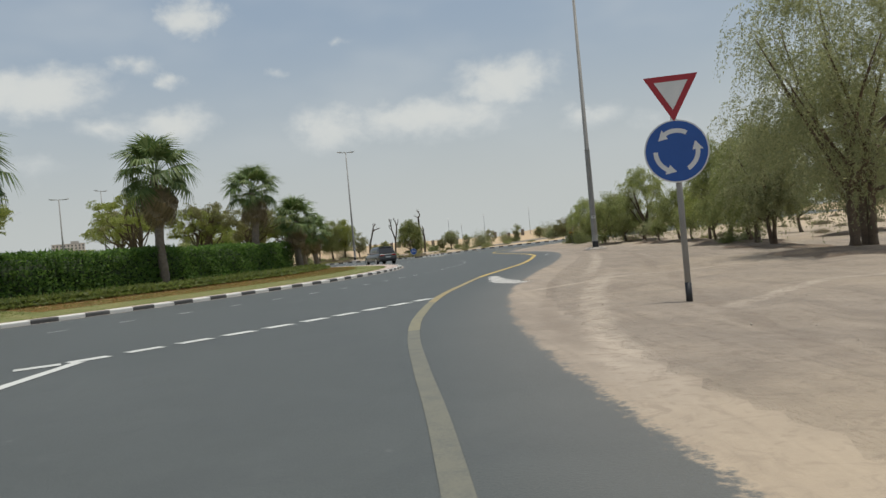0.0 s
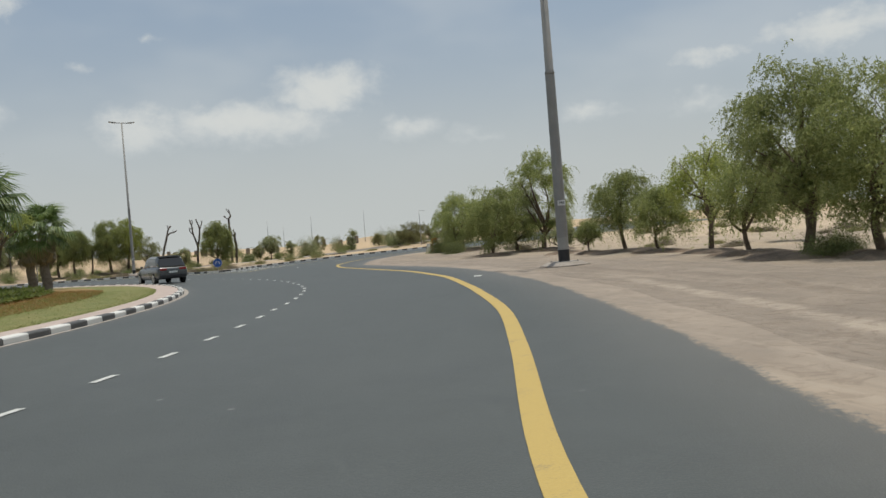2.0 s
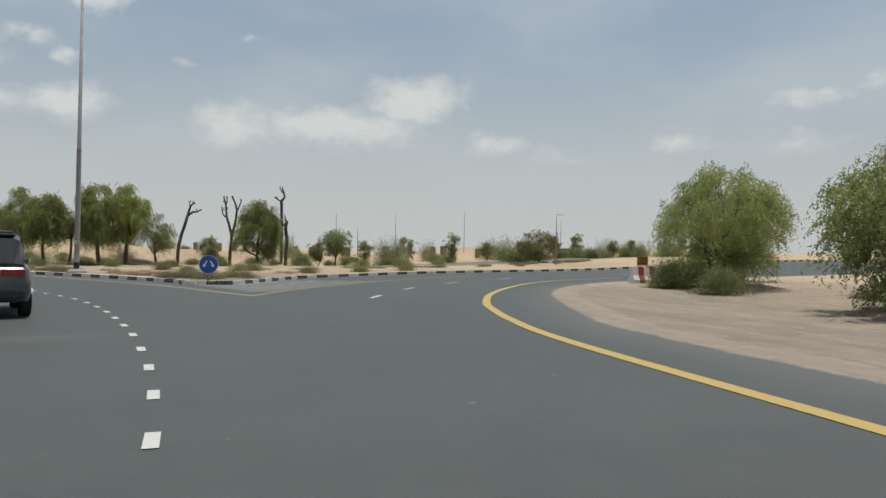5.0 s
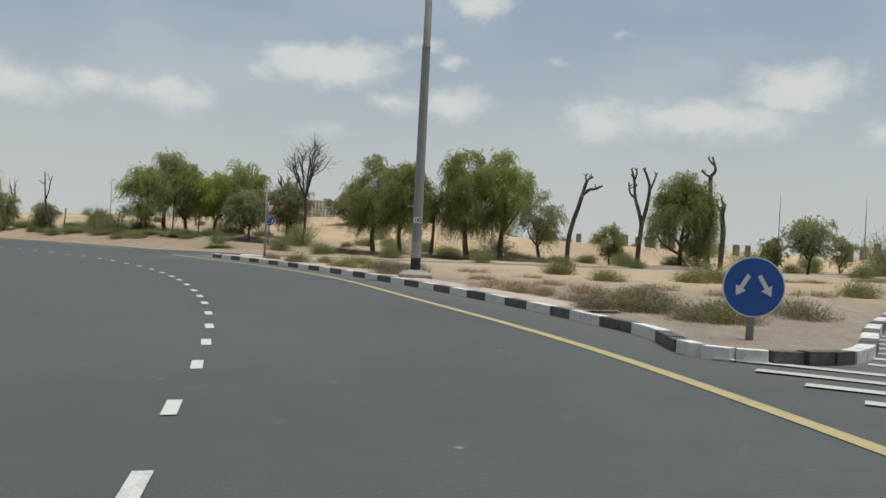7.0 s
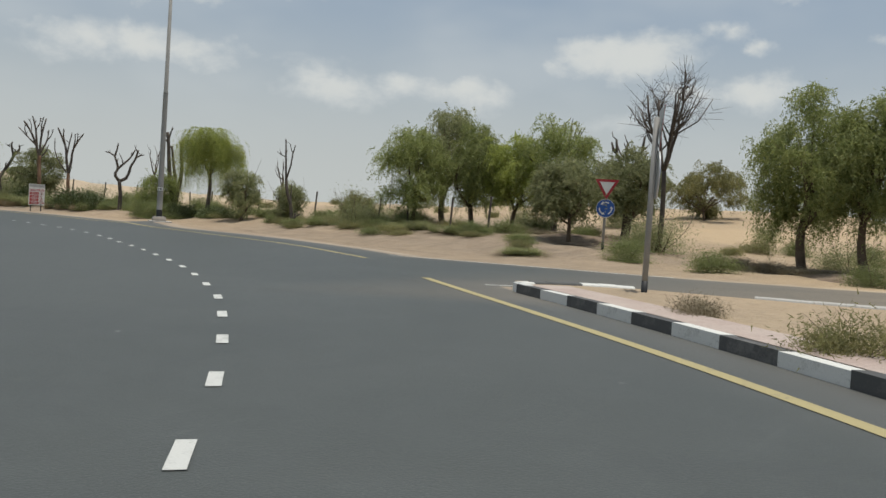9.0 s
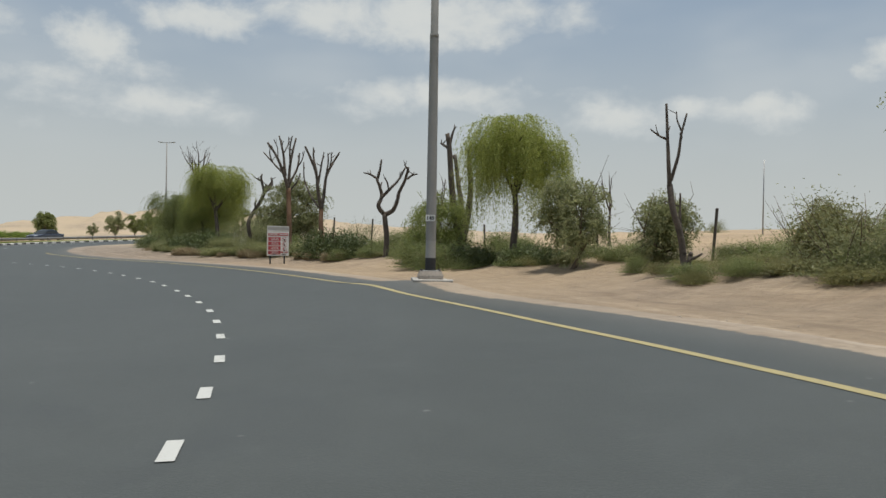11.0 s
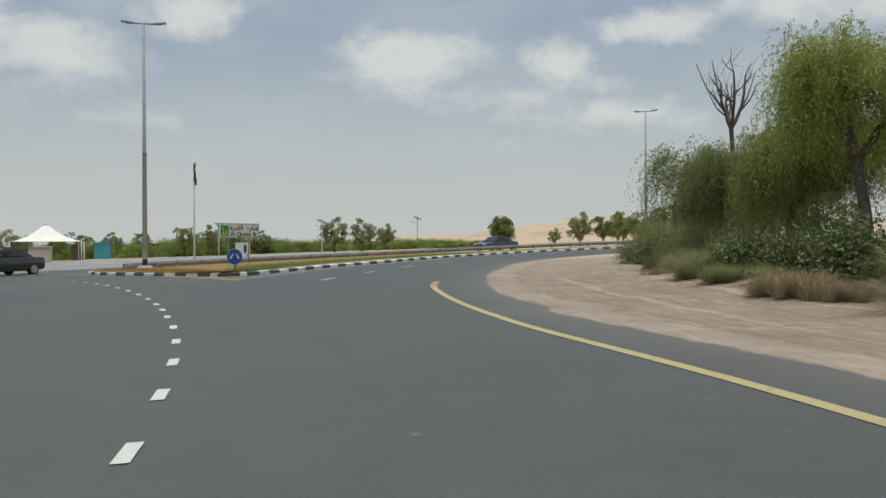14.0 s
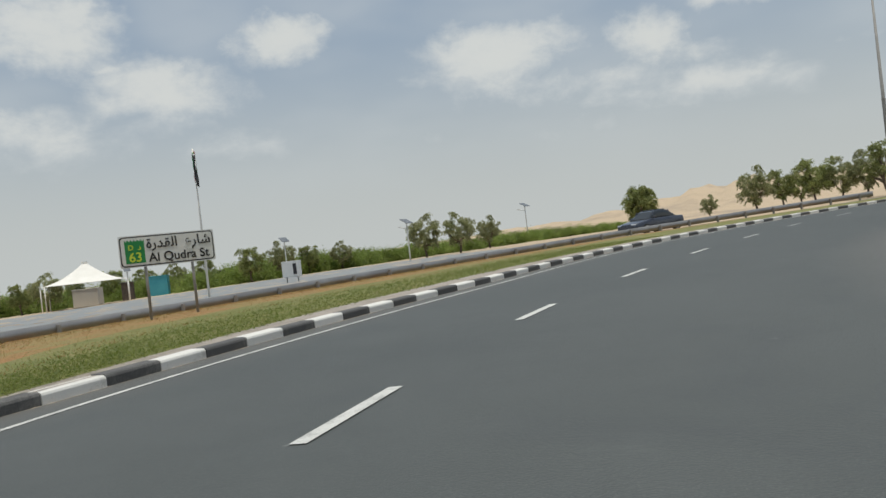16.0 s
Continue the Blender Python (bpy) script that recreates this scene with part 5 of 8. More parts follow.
def crown_points(rng, n, w, z0, z1, clumps, spread, hang):
    """Leaf places in a lumpy crown: a share fills the clumps, the rest sits on twigs that arch out and hang down."""
    c = []
    while len(c) < clumps:
        p = rng.uniform(-1, 1, 3)
        rr = math.sqrt(p[0] ** 2 + p[1] ** 2)
        if 0.30 < np.linalg.norm(p) < 1.0 and rr < 0.98 - 0.35 * abs(p[2]) ** 1.5:
            c.append(p)
    c = np.array(c) * [w / 2 - spread * 0.6, w / 2 - spread * 0.6, (z1 - z0) / 2 - spread * 0.4] + [0, 0, (z0 + z1) / 2]
    size = rng.uniform(0.7, 1.3, clumps)
    n_fill = int(n * (0.62 - 0.45 * hang))
    i = rng.integers(0, clumps, n_fill)
    d = rng.normal(size=(n_fill, 3))
    d *= (rng.uniform(0.15, 1.0, n_fill) ** 0.5 / np.linalg.norm(d, axis=1))[:, None]
    fill = c[i] + d * (spread * size[i])[:, None] * [1, 1, 0.7]
    per = 34
    m = max(1, (n - n_fill) // per)
    i = rng.integers(0, clumps, m)
    out = c[i] * [1, 1, 0.0] + rng.normal(size=(m, 3)) * [w * 0.22, w * 0.22, 0.0]
    out /= np.linalg.norm(out, axis=1)[:, None] + 1e-9
    start = c[i] + rng.normal(size=(m, 3)) * spread * 0.45
    L = spread * rng.uniform(0.9, 2.0, m)
    sag = (0.35 + 1.5 * hang) * rng.uniform(0.6, 1.4, m)
    s = np.linspace(0.08, 1.0, per)[None, :, None]
    up = np.array([0, 0, 1.0])
    run = start[:, None, :] + out[:, None, :] * (L * 0.62)[:, None, None] * s + up * (0.40 * L[:, None, None] * s - (sag * L)[:, None, None] * s ** 2)
    tang = out[:, None, :] * 0.62 + up * (0.40 - 2 * sag[:, None, None] * s)
    tang = tang / np.linalg.norm(tang, axis=2)[:, :, None]
    run = (run + rng.normal(size=run.shape) * 0.035).reshape(-1, 3)
    pts = np.concatenate([fill, run])
    along = np.concatenate([np.zeros_like(fill), tang.reshape(-1, 3) * 0.8])
    pts[:, 2] = np.maximum(pts[:, 2], max(0.08, z0 - 0.35 * (z1 - z0) * hang))
    return pts, along, c


def leafy_tree(name, m, h, w, seed, leaf, label, bark=None, count=15000, clumps=60, hang=0.42, low=0.26, leaf_len=0.125, leaf_w=0.046, stems=1, lean=0.2, spread=0.5, category="tree", group=""):
    rng = np.random.default_rng(seed)
    base = thing(name, m, label, category, group)
    z0 = h * low
    pts, along, cl = crown_points(rng, int(count * 1.8), w, z0, h, clumps, spread, hang)
    tall = cl[np.argsort(cl[:, 2])]
    trunk = Shape()
    r0 = 0.028 * h
    for s in range(stems):
        ox, oy = (rng.normal() * 0.18, rng.normal() * 0.18) if stems > 1 else (0, 0)
        top = Vector((rng.normal() * lean + ox * 2, rng.normal() * lean + oy * 2, z0 + 0.22 * (h - z0)))
        line = limb_points((ox, oy, -0.12), top, 0.10, rng, 7)
        r = r0 / math.sqrt(stems)
        trunk.tube(line, [r * (1.25 if i == 0 else 1.0 - 0.45 * i / 7) for i in range(8)], 9)
        for j in range(7):
            aim = cl[rng.integers(0, len(cl))]
            st = line[rng.integers(4, 8)]
            br = limb_points(st, aim, 0.22, rng, 5)
            trunk.tube(br, [r * 0.5 * (1 - 0.85 * i / 5) + 0.006 for i in range(6)], 6)
            for q in range(3):
                aim2 = Vector(aim) + Vector(rng.normal(size=3) * [0.5, 0.5, 0.35])
                trunk.tube(limb_points(br[3], aim2, 0.1, rng, 3), [0.016, 0.011, 0.007, 0.004], 4)
    part_mesh("trunk", trunk.mesh("trunk"), bark or MAT_BARK, base, "rough brown trunk and limbs")
    V, F = leaves(pts, leaf_len, leaf_w, 0.1, rng, 0.0, along)
    core = cl[rng.integers(0, len(cl), count // 24)] * [0.75, 0.75, 1.0] + rng.normal(size=(count // 24, 3)) * spread * 0.4
    V2, F2 = leaves(core, leaf_len * 1.5, leaf_w * 2.2, 0.0, rng)
    part_mesh("crown", mesh_quads("crown", np.concatenate([V, V2]), np.concatenate([F, F2 + len(V)])), leaf, base)
    return base


GHAF = "dense green ghaf tree with drooping foliage on the sand"
GREY = "grey-green acacia with a thin airy crown on the sand"
WILLOW = "light green weeping tree with trailing foliage"


def ghaf(x, y, h, w, seed, **kw):
    return leafy_tree("ghaf_tree", at(x, y, seed * 37), h, w, seed, kw.pop("leaf", MAT_LEAF_DARK), kw.pop("label", GHAF), group=kw.pop("group", "ghaf trees"), **kw)


# east side of the circle
FINE = dict(leaf_len=0.105, leaf_w=0.034)
ghaf(13.8, 18.0, 9.4, 8.6, 1, count=42000, clumps=150, stems=3, low=0.16, hang=0.7, leaf=MAT_LEAF_GREY, spread=0.7, label="large grey-green tree with several stems on the sand", **FINE)
ghaf(16.2, 22.8, 7.0, 4.8, 18, count=20000, clumps=70, low=0.14, hang=0.65, leaf=MAT_LEAF_GREY, **FINE)
ghaf(15.3, 27.2, 5.4, 4.0, 2, count=20000, clumps=64, stems=2, low=0.2, hang=0.6, leaf=MAT_LEAF_GREY, **FINE)
ghaf(16.4, 31.4, 5.9, 4.2, 13, count=20000, clumps=64, low=0.16, hang=0.65, **FINE)
ghaf(18.7, 36.9, 5.6, 4.2, 16, count=18000, clumps=60, low=0.14, hang=0.6, **FINE)
ghaf(18.5, 39.8, 6.3, 4.8, 3, count=26000, clumps=80, low=0.2, hang=0.6, **FINE)
ghaf(19.4, 43.7, 3.7, 2.6, 19, count=9000, clumps=36, low=0.26, hang=0.5, **FINE)
ghaf(20.6, 48.0, 4.6, 3.2, 5, count=10000, clumps=44, low=0.3, hang=0.7, leaf=MAT_LEAF_WILLOW, label="slender light green tree with trailing foliage", **FINE)
ghaf(21.4, 53.2, 3.2, 2.9, 4, count=11000, clumps=40, low=0.2, hang=0.6, **FINE)
ghaf(21.9, 57.6, 4.5, 4.0, 6, count=16000, clumps=60, low=0.2, hang=0.6, **FINE)
ghaf(21.0, 60.3, 1.9, 1.8, 15, count=3500, spread=0.3, **FINE)
ghaf(21.4, 64.4, 1.9, 1.7, 21, count=3500, spread=0.3, leaf=MAT_LEAF_GREY, **FINE)
ghaf(23.6, 73.0, 7.5, 5.0, 7, count=30000, clumps=90, low=0.05, hang=0.6, **FINE)
ghaf(22.2, 74.6, 5.6, 3.8, 8, count=18000, low=0.05, hang=0.6, leaf=MAT_LEAF_GREY, **FINE)
ghaf(19.6, 72.5, 4.8, 4.6, 9, low=0.06, hang=0.6)
ghaf(20.4, 83.2, 5.4, 5.2, 10, count=30000, clumps=64, stems=2, low=0.04, hang=0.65, **FINE)
ghaf(25.2, 89.6, 5.7, 5.4, 11, count=22000, clumps=70, stems=2, low=0.04, hang=0.65, **FINE)
ghaf(25.0, 37.0, 5.5, 4.6, 12, leaf=MAT_LEAF_GREY)
ghaf(29.0, 52.0, 5.0, 4.5, 14)
# north-east, beyond the wedge
ghaf(-16.8, 122.2, 6.1, 4.0, 20, count=36000, clumps=60, hang=0.8, low=0.24, **FINE)
ghaf(-14.9, 121.7, 5.6, 3.5, 21, count=32000, clumps=56, hang=0.75, low=0.22, **FINE)
ghaf(-13.4, 122.6, 4.5, 1.8, 34, count=5000, clumps=26, hang=0.5, low=0.42, spread=0.4, **FINE, label="thin young ghaf tree with a bare stem")
ghaf(-11.1, 122.7, 6.9, 4.3, 22, count=44000, clumps=76, hang=0.8, low=0.2, **FINE)
ghaf(-9.3, 123.6, 6.5, 4.2, 23, count=26000, clumps=64, hang=0.65, low=0.3, leaf=MAT_LEAF_WILLOW, label="yellow-green ghaf tree with drooping foliage on the sand", **FINE)
ghaf(-7.0, 124.3, 4.5, 3.2, 24, leaf=MAT_LEAF_GREY, count=8500, clumps=44, hang=0.6, low=0.22, spread=0.42, label=GREY, **FINE)
ghaf(1.1, 124.5, 5.6, 4.2, 25, count=44000, clumps=70, low=0.08, hang=0.75, **FINE)
ghaf(-3.0, 125.9, 2.5, 2.0, 26, count=6500, clumps=36, spread=0.34, low=0.16, leaf=MAT_LEAF_GREY, label=GREY, **FINE)
ghaf(-34.1, 123.8, 4.6, 3.8, 27, count=20000, hang=0.6, low=0.16, **FINE)
ghaf(-34.6, 127.2, 6.2, 4.1, 28, leaf=MAT_LEAF_GREY, count=20000, hang=0.5, **FINE)
ghaf(-32.2, 126.2, 5.2, 3.6, 29, count=20000, hang=0.6, low=0.16, **FINE)
ghaf(-30.2, 126.4, 4.4, 3.2, 30, leaf=MAT_LEAF_WILLOW, label="light green young ghaf tree on the sand")
ghaf(-28.3, 126.9, 5.5, 4.1, 31, count=20000, hang=0.6, low=0.16, **FINE)
ghaf(-24.8, 126.8, 4.0, 3.6, 32, leaf=MAT_LEAF_GREY)
ghaf(7.5, 122.0, 3.2, 2.8, 33, count=5440, leaf=MAT_LEAF_GREY, label=GREY)
# north bank
ghaf(-53.6, 124.3, 2.8, 3.0, 49, count=10000, clumps=40, low=0.06, hang=0.6, spread=0.45, leaf=MAT_LEAF_WEEPING, label="bushy yellow-green tree round bare stems", leaf_len=0.09, leaf_w=0.03)
ghaf(-42.8, 124.6, 2.1, 1.7, 52, count=6500, clumps=40, low=0.06, hang=0.6, spread=0.4, **FINE, leaf=MAT_LEAF_GREY, label=GREY)
ghaf(-37.6, 124.2, 1.5, 1.9, 53, count=7000, clumps=40, low=0.05, hang=0.5, leaf_len=0.08, leaf_w=0.026, spread=0.35, leaf=MAT_LEAF_OLIVE, label="olive-green bush on the sand bank")
ghaf(-45.4, 123.6, 2.9, 2.3, 41, count=9000, clumps=40, spread=0.4, leaf=MAT_LEAF_GREY, hang=0.6, low=0.14, label=GREY, **FINE)
ghaf(-69.0, 125.2, 3.9, 3.8, 44, count=11200, leaf=MAT_LEAF_GREY, low=0.15)
ghaf(-25.0, 121.8, 3.2, 3.4, 45, count=11200, leaf=MAT_LEAF_GREY)
ghaf(27.5, 131.0, 3.3, 4.8, 50, count=9000, low=0.02, stems=3, hang=0.3, leaf=MAT_LEAF_OLIVE, label="broad olive bush on the dune")
for k in range(12):
    ghaf(6 + 4.6 * k, 124.5 + 2.9 * k + (k * 7 % 5), 2.1 + 0.3 * (k * 5 % 4), 1.5 + 0.2 * (k % 3), 60 + k, count=2200, clumps=26, low=0.12, hang=0.25, spread=0.35, leaf=MAT_LEAF_GREY if k % 2 else MAT_LEAF_OLIVE, label="thin young tree on the dune", group="young trees")
ghaf(-27.6, 146.5, 3.8, 5.6, 46, low=0.02, stems=3, leaf=MAT_LEAF_OLIVE, label="broad olive bush on the dune")


def bent(run, n=4):
    """A smooth line in space through the points."""
    return [(x, y, z) for (x, z), (y, _) in zip(smooth_line([(q[0], q[2]) for q in run], n), smooth_line([(q[1], q[2]) for q in run], n))]


def weeping_tree(x, y, h, w, seed, leaf, label, trunk, limbs, count, bottom, gap=None, trail=(0.9, 2.4), r=0.15):
    """A tree whose trailing shoots hang in curtains from a few limbs; the shoots part over the trunk where a gap is given."""
    rng = np.random.default_rng(seed)
    base = thing("weeping_tree", at(x, y), label, "tree", "weeping trees")
    wood = Shape()
    line = bent(trunk)
    wood.tube(line, [r * (1.35 if k == 0 else 1.0 - 0.3 * k / (len(line) - 1)) for k in range(len(line))], 10)
    ends = []
    for run in limbs:
        bough = bent(run)
        n = len(bough) - 1
        wood.tube(bough, [r * 0.72 * (1 - 0.7 * k / n) for k in range(n + 1)], 8)
        ends += [np.array(q) for q in bough[n // 2:]]
        for q in range(9):
            st = np.array(bough[int(rng.integers(n // 2, n + 1))])
            aim = st + np.clip(rng.normal(size=3), -1.5, 1.5) * [w * 0.19, w * 0.19, h * 0.05] + [0, 0, h * 0.06]
            aim[2] = min(aim[2], h * 0.97)
            wood.tube(limb_points(st, aim, 0.12, rng, 4), [0.035, 0.026, 0.018, 0.012, 0.006], 5)
            ends.append(aim)
    part_mesh("trunk", wood.mesh("trunk"), MAT_DEAD, base, "rough grey-brown forking trunk")
    ends = np.array(ends)
    per = 42
    m = count // per
    i = rng.integers(0, len(ends), m)
    start = ends[i] + rng.normal(size=(m, 3)) * [w * 0.085, w * 0.085, h * 0.05]
    start[:, 2] = np.minimum(start[:, 2], h)
    mid = ends.mean(0)
    out = (start - mid) * [1, 1, 0] + rng.normal(size=(m, 3)) * [0.5, 0.5, 0]
    out /= np.linalg.norm(out, axis=1)[:, None] + 1e-9
    L = rng.uniform(*trail, m) * (0.75 + 0.5 * rng.random(len(ends))[i])
    t = np.linspace(0.03, 1.0, per)[None, :, None]
    L3 = L[:, None, None]
    up = np.array([0, 0, 1.0])
    run = start[:, None, :] + out[:, None, :] * L3 * 0.30 * (1 - (1 - t) ** 2) + up * L3 * (0.16 * t - 0.98 * t ** 2)
    tang = out[:, None, :] * 0.6 * (1 - t) + up * (0.16 - 1.96 * t)
    tang = (tang / np.linalg.norm(tang, axis=2)[:, :, None]).reshape(-1, 3)
    run = run.reshape(-1, 3) + rng.normal(size=(m * per, 3)) * 0.03
    keep = run[:, 2] > bottom + 0.25 * rng.normal(size=len(run))
    if gap:
        turn, half, top = gap
        off = np.abs((np.degrees(np.arctan2(run[:, 1], run[:, 0])) - turn + 180) % 360 - 180)
        keep &= ~((off < half) & (run[:, 2] < top) & (rng.random(len(run)) < 0.8))
    run, tang = run[keep], tang[keep]
    part_mesh("crown", mesh_quads("crown", *leaves(run, 0.095, 0.022, 0.1, rng, 0.0, tang * 1.1)), leaf, base)
    return base


weeping_tree(-76.5, 123.7, 5.0, 3.5, 42, MAT_LEAF_WILLOW, WILLOW, [(0, 0, -0.2), (-0.05, 0, 0.8), (-0.2, -0.03, 1.6), (-0.3, -0.06, 2.2)], [
    [(-0.3, -0.06, 2.15), (-0.4, -0.40, 3.0), (-0.6, -0.55, 3.8), (-0.8, -0.55, 4.5)],
    [(-0.3, -0.06, 2.15), (-0.25, 0.40, 2.8), (-0.15, 0.85, 3.5), (-0.1, 1.15, 4.1)],
    [(-0.3, -0.06, 2.15), (-0.9, 0.1, 3.0), (-1.5, 0.2, 3.8), (-1.9, 0.1, 4.3)],
], 82000, 0.6, (-28, 38, 3.5), (0.6, 2.3), 0.14)
weeping_tree(-49.4, 124.6, 5.0, 2.2, 40, MAT_LEAF_WILLOW, WILLOW, [(0, 0, -0.2), (0.05, 0.03, 0.8), (0.1, 0.05, 1.6), (0.05, 0.05, 2.3)], [
    [(0.05, 0.05, 2.3), (-0.25, -0.1, 3.0), (-0.5, -0.2, 3.6), (-0.65, -0.25, 4.0)],
    [(0.05, 0.05, 2.3), (0.1, 0.1, 3.2), (0.15, 0.1, 4.0), (0.1, 0.0, 4.6)],
    [(0.05, 0.05, 2.3), (0.1, 0.35, 3.0), (0.2, 0.6, 3.7), (0.1, 0.8, 4.2)],
], 80000, 0.8, (-90, 34, 2.2), (0.8, 2.9), 0.13)
weeping_tree(-85.6, 125.0, 4.1, 3.2, 47, MAT_LEAF_SHRUB, "dense dark green weeping tree trailing to the sand", [(0, 0, -0.2), (0, 0, 0.7), (0.1, -0.1, 1.4)], [
    [(0.1, -0.1, 1.4), (0.3, -0.6, 2.2), (0.3, -0.9, 2.8), (0.1, -1.1, 3.1)],
    [(0.1, -0.1, 1.4), (-0.4, 0.1, 2.2), (-0.7, 0.1, 3.0), (-0.9, 0.0, 3.4)],
    [(0.1, -0.1, 1.4), (0.5, 0.3, 2.4), (0.9, 0.5, 3.2), (1.2, 0.6, 3.7)],
], 170000, 0.15, None, (0.6, 2.6), 0.13)
weeping_tree(-80.6, 124.1, 4.0, 3.0, 48, MAT_LEAF_WEEPING, "green weeping tree in the shade of its neighbours", [(0, 0, -0.2), (0, 0, 0.9), (0.1, 0, 1.5)], [
    [(0.1, 0, 1.5), (0.4, -0.5, 2.2), (0.6, -0.8, 2.8)],
    [(0.1, 0, 1.5), (-0.4, 0.5, 2.6), (-0.6, 0.9, 3.4)],
    [(0.1, 0, 1.5), (0.9, 0.4, 2.4), (1.4, 0.7, 3.2)],
], 95000, 0.2, None, (0.8, 2.3), 0.13)


def dead_tree(x, y, h, seed, stems, label, bark=None, spread=0.5, fork=0.45, stubs=3, thick=0.02, lean=(0, 0), arch=0.45, turn=0.0, twiggy=0):
    """A pollarded or dead tree: a trunk that forks into bare limbs cut short."""
    rng = np.random.default_rng(seed)
    base = thing("dead_tree", at(x, y, turn), label, "dead tree", "bare trees")
    r = thick * h
    top = Vector((lean[0] * fork, lean[1] * fork, h * fork))
    s = Shape()
    line = limb_points((0, 0, -0.15), top, 0.09, rng, 7)
    s.tube(line, [r * (1.35 if i == 0 else 1.0 - 0.22 * i / 7) for i in range(8)], 10)
    part_mesh("trunk", s.mesh("trunk"), bark or MAT_DEAD, base)
    for k in range(stems):
        a = 2 * math.pi * (k + 0.12 * rng.normal()) / stems
        out = spread * h * rng.uniform(0.32, 0.5)
        tip = Vector((math.cos(a) * out + lean[0], math.sin(a) * out + lean[1], h * rng.uniform(0.88, 1.0)))
        b = Shape()
        mid = top.lerp(tip, 0.42) + Vector((math.cos(a), math.sin(a), -0.25)) * out * arch
        pts = [top.lerp(mid, t / 6).lerp(mid.lerp(tip, t / 6), t / 6) + Vector(rng.normal(size=3) * 0.025) for t in range(7)]
        pts[0] = top - Vector((0, 0, 0.03))
        rad = [r * 0.66 * (1 - 0.55 * i / 6) for i in range(7)]
        b.tube(pts, rad, 8)
        for q in range(stubs):
            j = int(rng.integers(2, 7))
            st = pts[j]
            e = rng.uniform(-1.0, 1.0)
            d = Vector((math.cos(a + 1.5 * e), math.sin(a + 1.5 * e), rng.uniform(0.5, 1.6))).normalized()
            L = h * (rng.uniform(0.16, 0.30) if j < 4 else rng.uniform(0.06, 0.14))
            b.tube([st, st + d * L * 0.5 + Vector(rng.normal(size=3) * 0.03), st + d * L * 0.85 + Vector((0, 0, L * 0.25))], [rad[j] * 0.62, rad[j] * 0.48, rad[j] * 0.30], 6)
            for w in range(twiggy):
                p0 = st + d * L * rng.uniform(0.3, 0.9)
                v = Vector(rng.normal(size=3)) * h * 0.05 + Vector((0, 0, h * 0.05))
                b.tube([p0, p0 + v * 0.6, p0 + v * 1.2], [0.009, 0.006, 0.003], 4)
        part_mesh("branch", b.mesh("branch"), MAT_DEAD, base)
    return base


BARE = "bare dark pollarded tree with cut limbs on the sand"
dead_tree(-22.4, 124.2, 6.6, 1, 5, "tall bare tree with fine grey twigs", spread=0.27, stubs=7, fork=0.46, thick=0.016, twiggy=12, arch=0.32)


def forked_tree(x, y, turn, label, trunk, limbs, r, bark=None, size=1.0, dz=0.0):
    """A cut-back tree drawn by its forks: each limb is a run of (across, up) with its own girth, swung about the trunk."""
    rng = np.random.default_rng(int(abs(x) * 10))
    base = thing("dead_tree", at(x, y, turn, dz, size), label, "dead tree", "bare trees")
    trunk = [(trunk[0][0], trunk[0][1] - 0.5)] + trunk[1:]
    s = Shape()
    s.tube([(u, 0.05 * math.sin(3 * z), z) for u, z in smooth_line(trunk, 4)], [r * (1.4 if k == 0 else 1.0 - 0.2 * k / (4 * len(trunk))) for k in range(4 * (len(trunk) - 1) + 1)], 10)
    part_mesh("trunk", s.mesh("trunk"), bark or MAT_DEAD, base)
    for girth, run in limbs:
        b = Shape()
        line = smooth_line(run, 5)
        swing = rng.uniform(-0.7, 0.7)
        u0 = line[0][0]
        n = len(line) - 1
        pts = [(u, (abs(u - u0) + 0.25 * k / n) * swing + 0.03 * math.sin(k * 1.7 + u0), z) for k, (u, z) in enumerate(line)]
        b.tube(pts, [r * girth * (1.0 - 0.5 * k / n) for k in range(n + 1)], 8)
        for q in range(2):
            k = int(rng.integers(n // 2, n))
            p = Vector(pts[k])
            v = Vector((rng.normal() * 0.12, rng.normal() * 0.12, rng.uniform(0.10, 0.28)))
            b.tube([p, p + v * 0.6, p + v], [r * girth * 0.42, r * girth * 0.34, r * girth * 0.26], 6)
        part_mesh("branch", b.mesh("branch"), MAT_DEAD, base)
    return base


forked_tree(-5.5, 125.2, 6, "bare crooked tree with a hooked top on the sand", [(0.0, -0.15), (0.05, 1.3), (0.30, 2.6), (0.52, 3.3), (0.75, 4.2)], [
    (0.80, [(0.75, 4.15), (0.88, 4.7), (1.05, 5.1), (1.32, 5.28)]),
    (0.72, [(0.74, 4.15), (1.15, 4.45), (1.5, 4.5), (1.9, 4.68)]),
    (0.40, [(0.95, 4.9), (0.9, 5.2), (0.98, 5.45)]),
], 0.15)
forked_tree(-1.4, 127.0, 4, "bare tree forking low into two cut limbs", [(0.0, -0.15), (0.05, 0.9), (0.12, 1.8), (0.18, 2.6)], [
    (0.85, [(0.18, 2.5), (-0.05, 3.4), (-0.28, 4.2), (-0.38, 5.2), (-0.58, 6.0)]),
    (0.50, [(-0.26, 4.1), (-0.62, 4.45), (-0.72, 5.1)]),
    (0.45, [(-0.40, 5.2), (-0.28, 5.6), (-0.30, 5.95)]),
    (0.85, [(0.18, 2.5), (0.42, 3.6), (0.55, 4.7), (0.40, 5.4), (0.12, 6.0)]),
    (0.55, [(0.54, 4.6), (0.78, 5.2), (0.95, 5.75)]),
], 0.16)
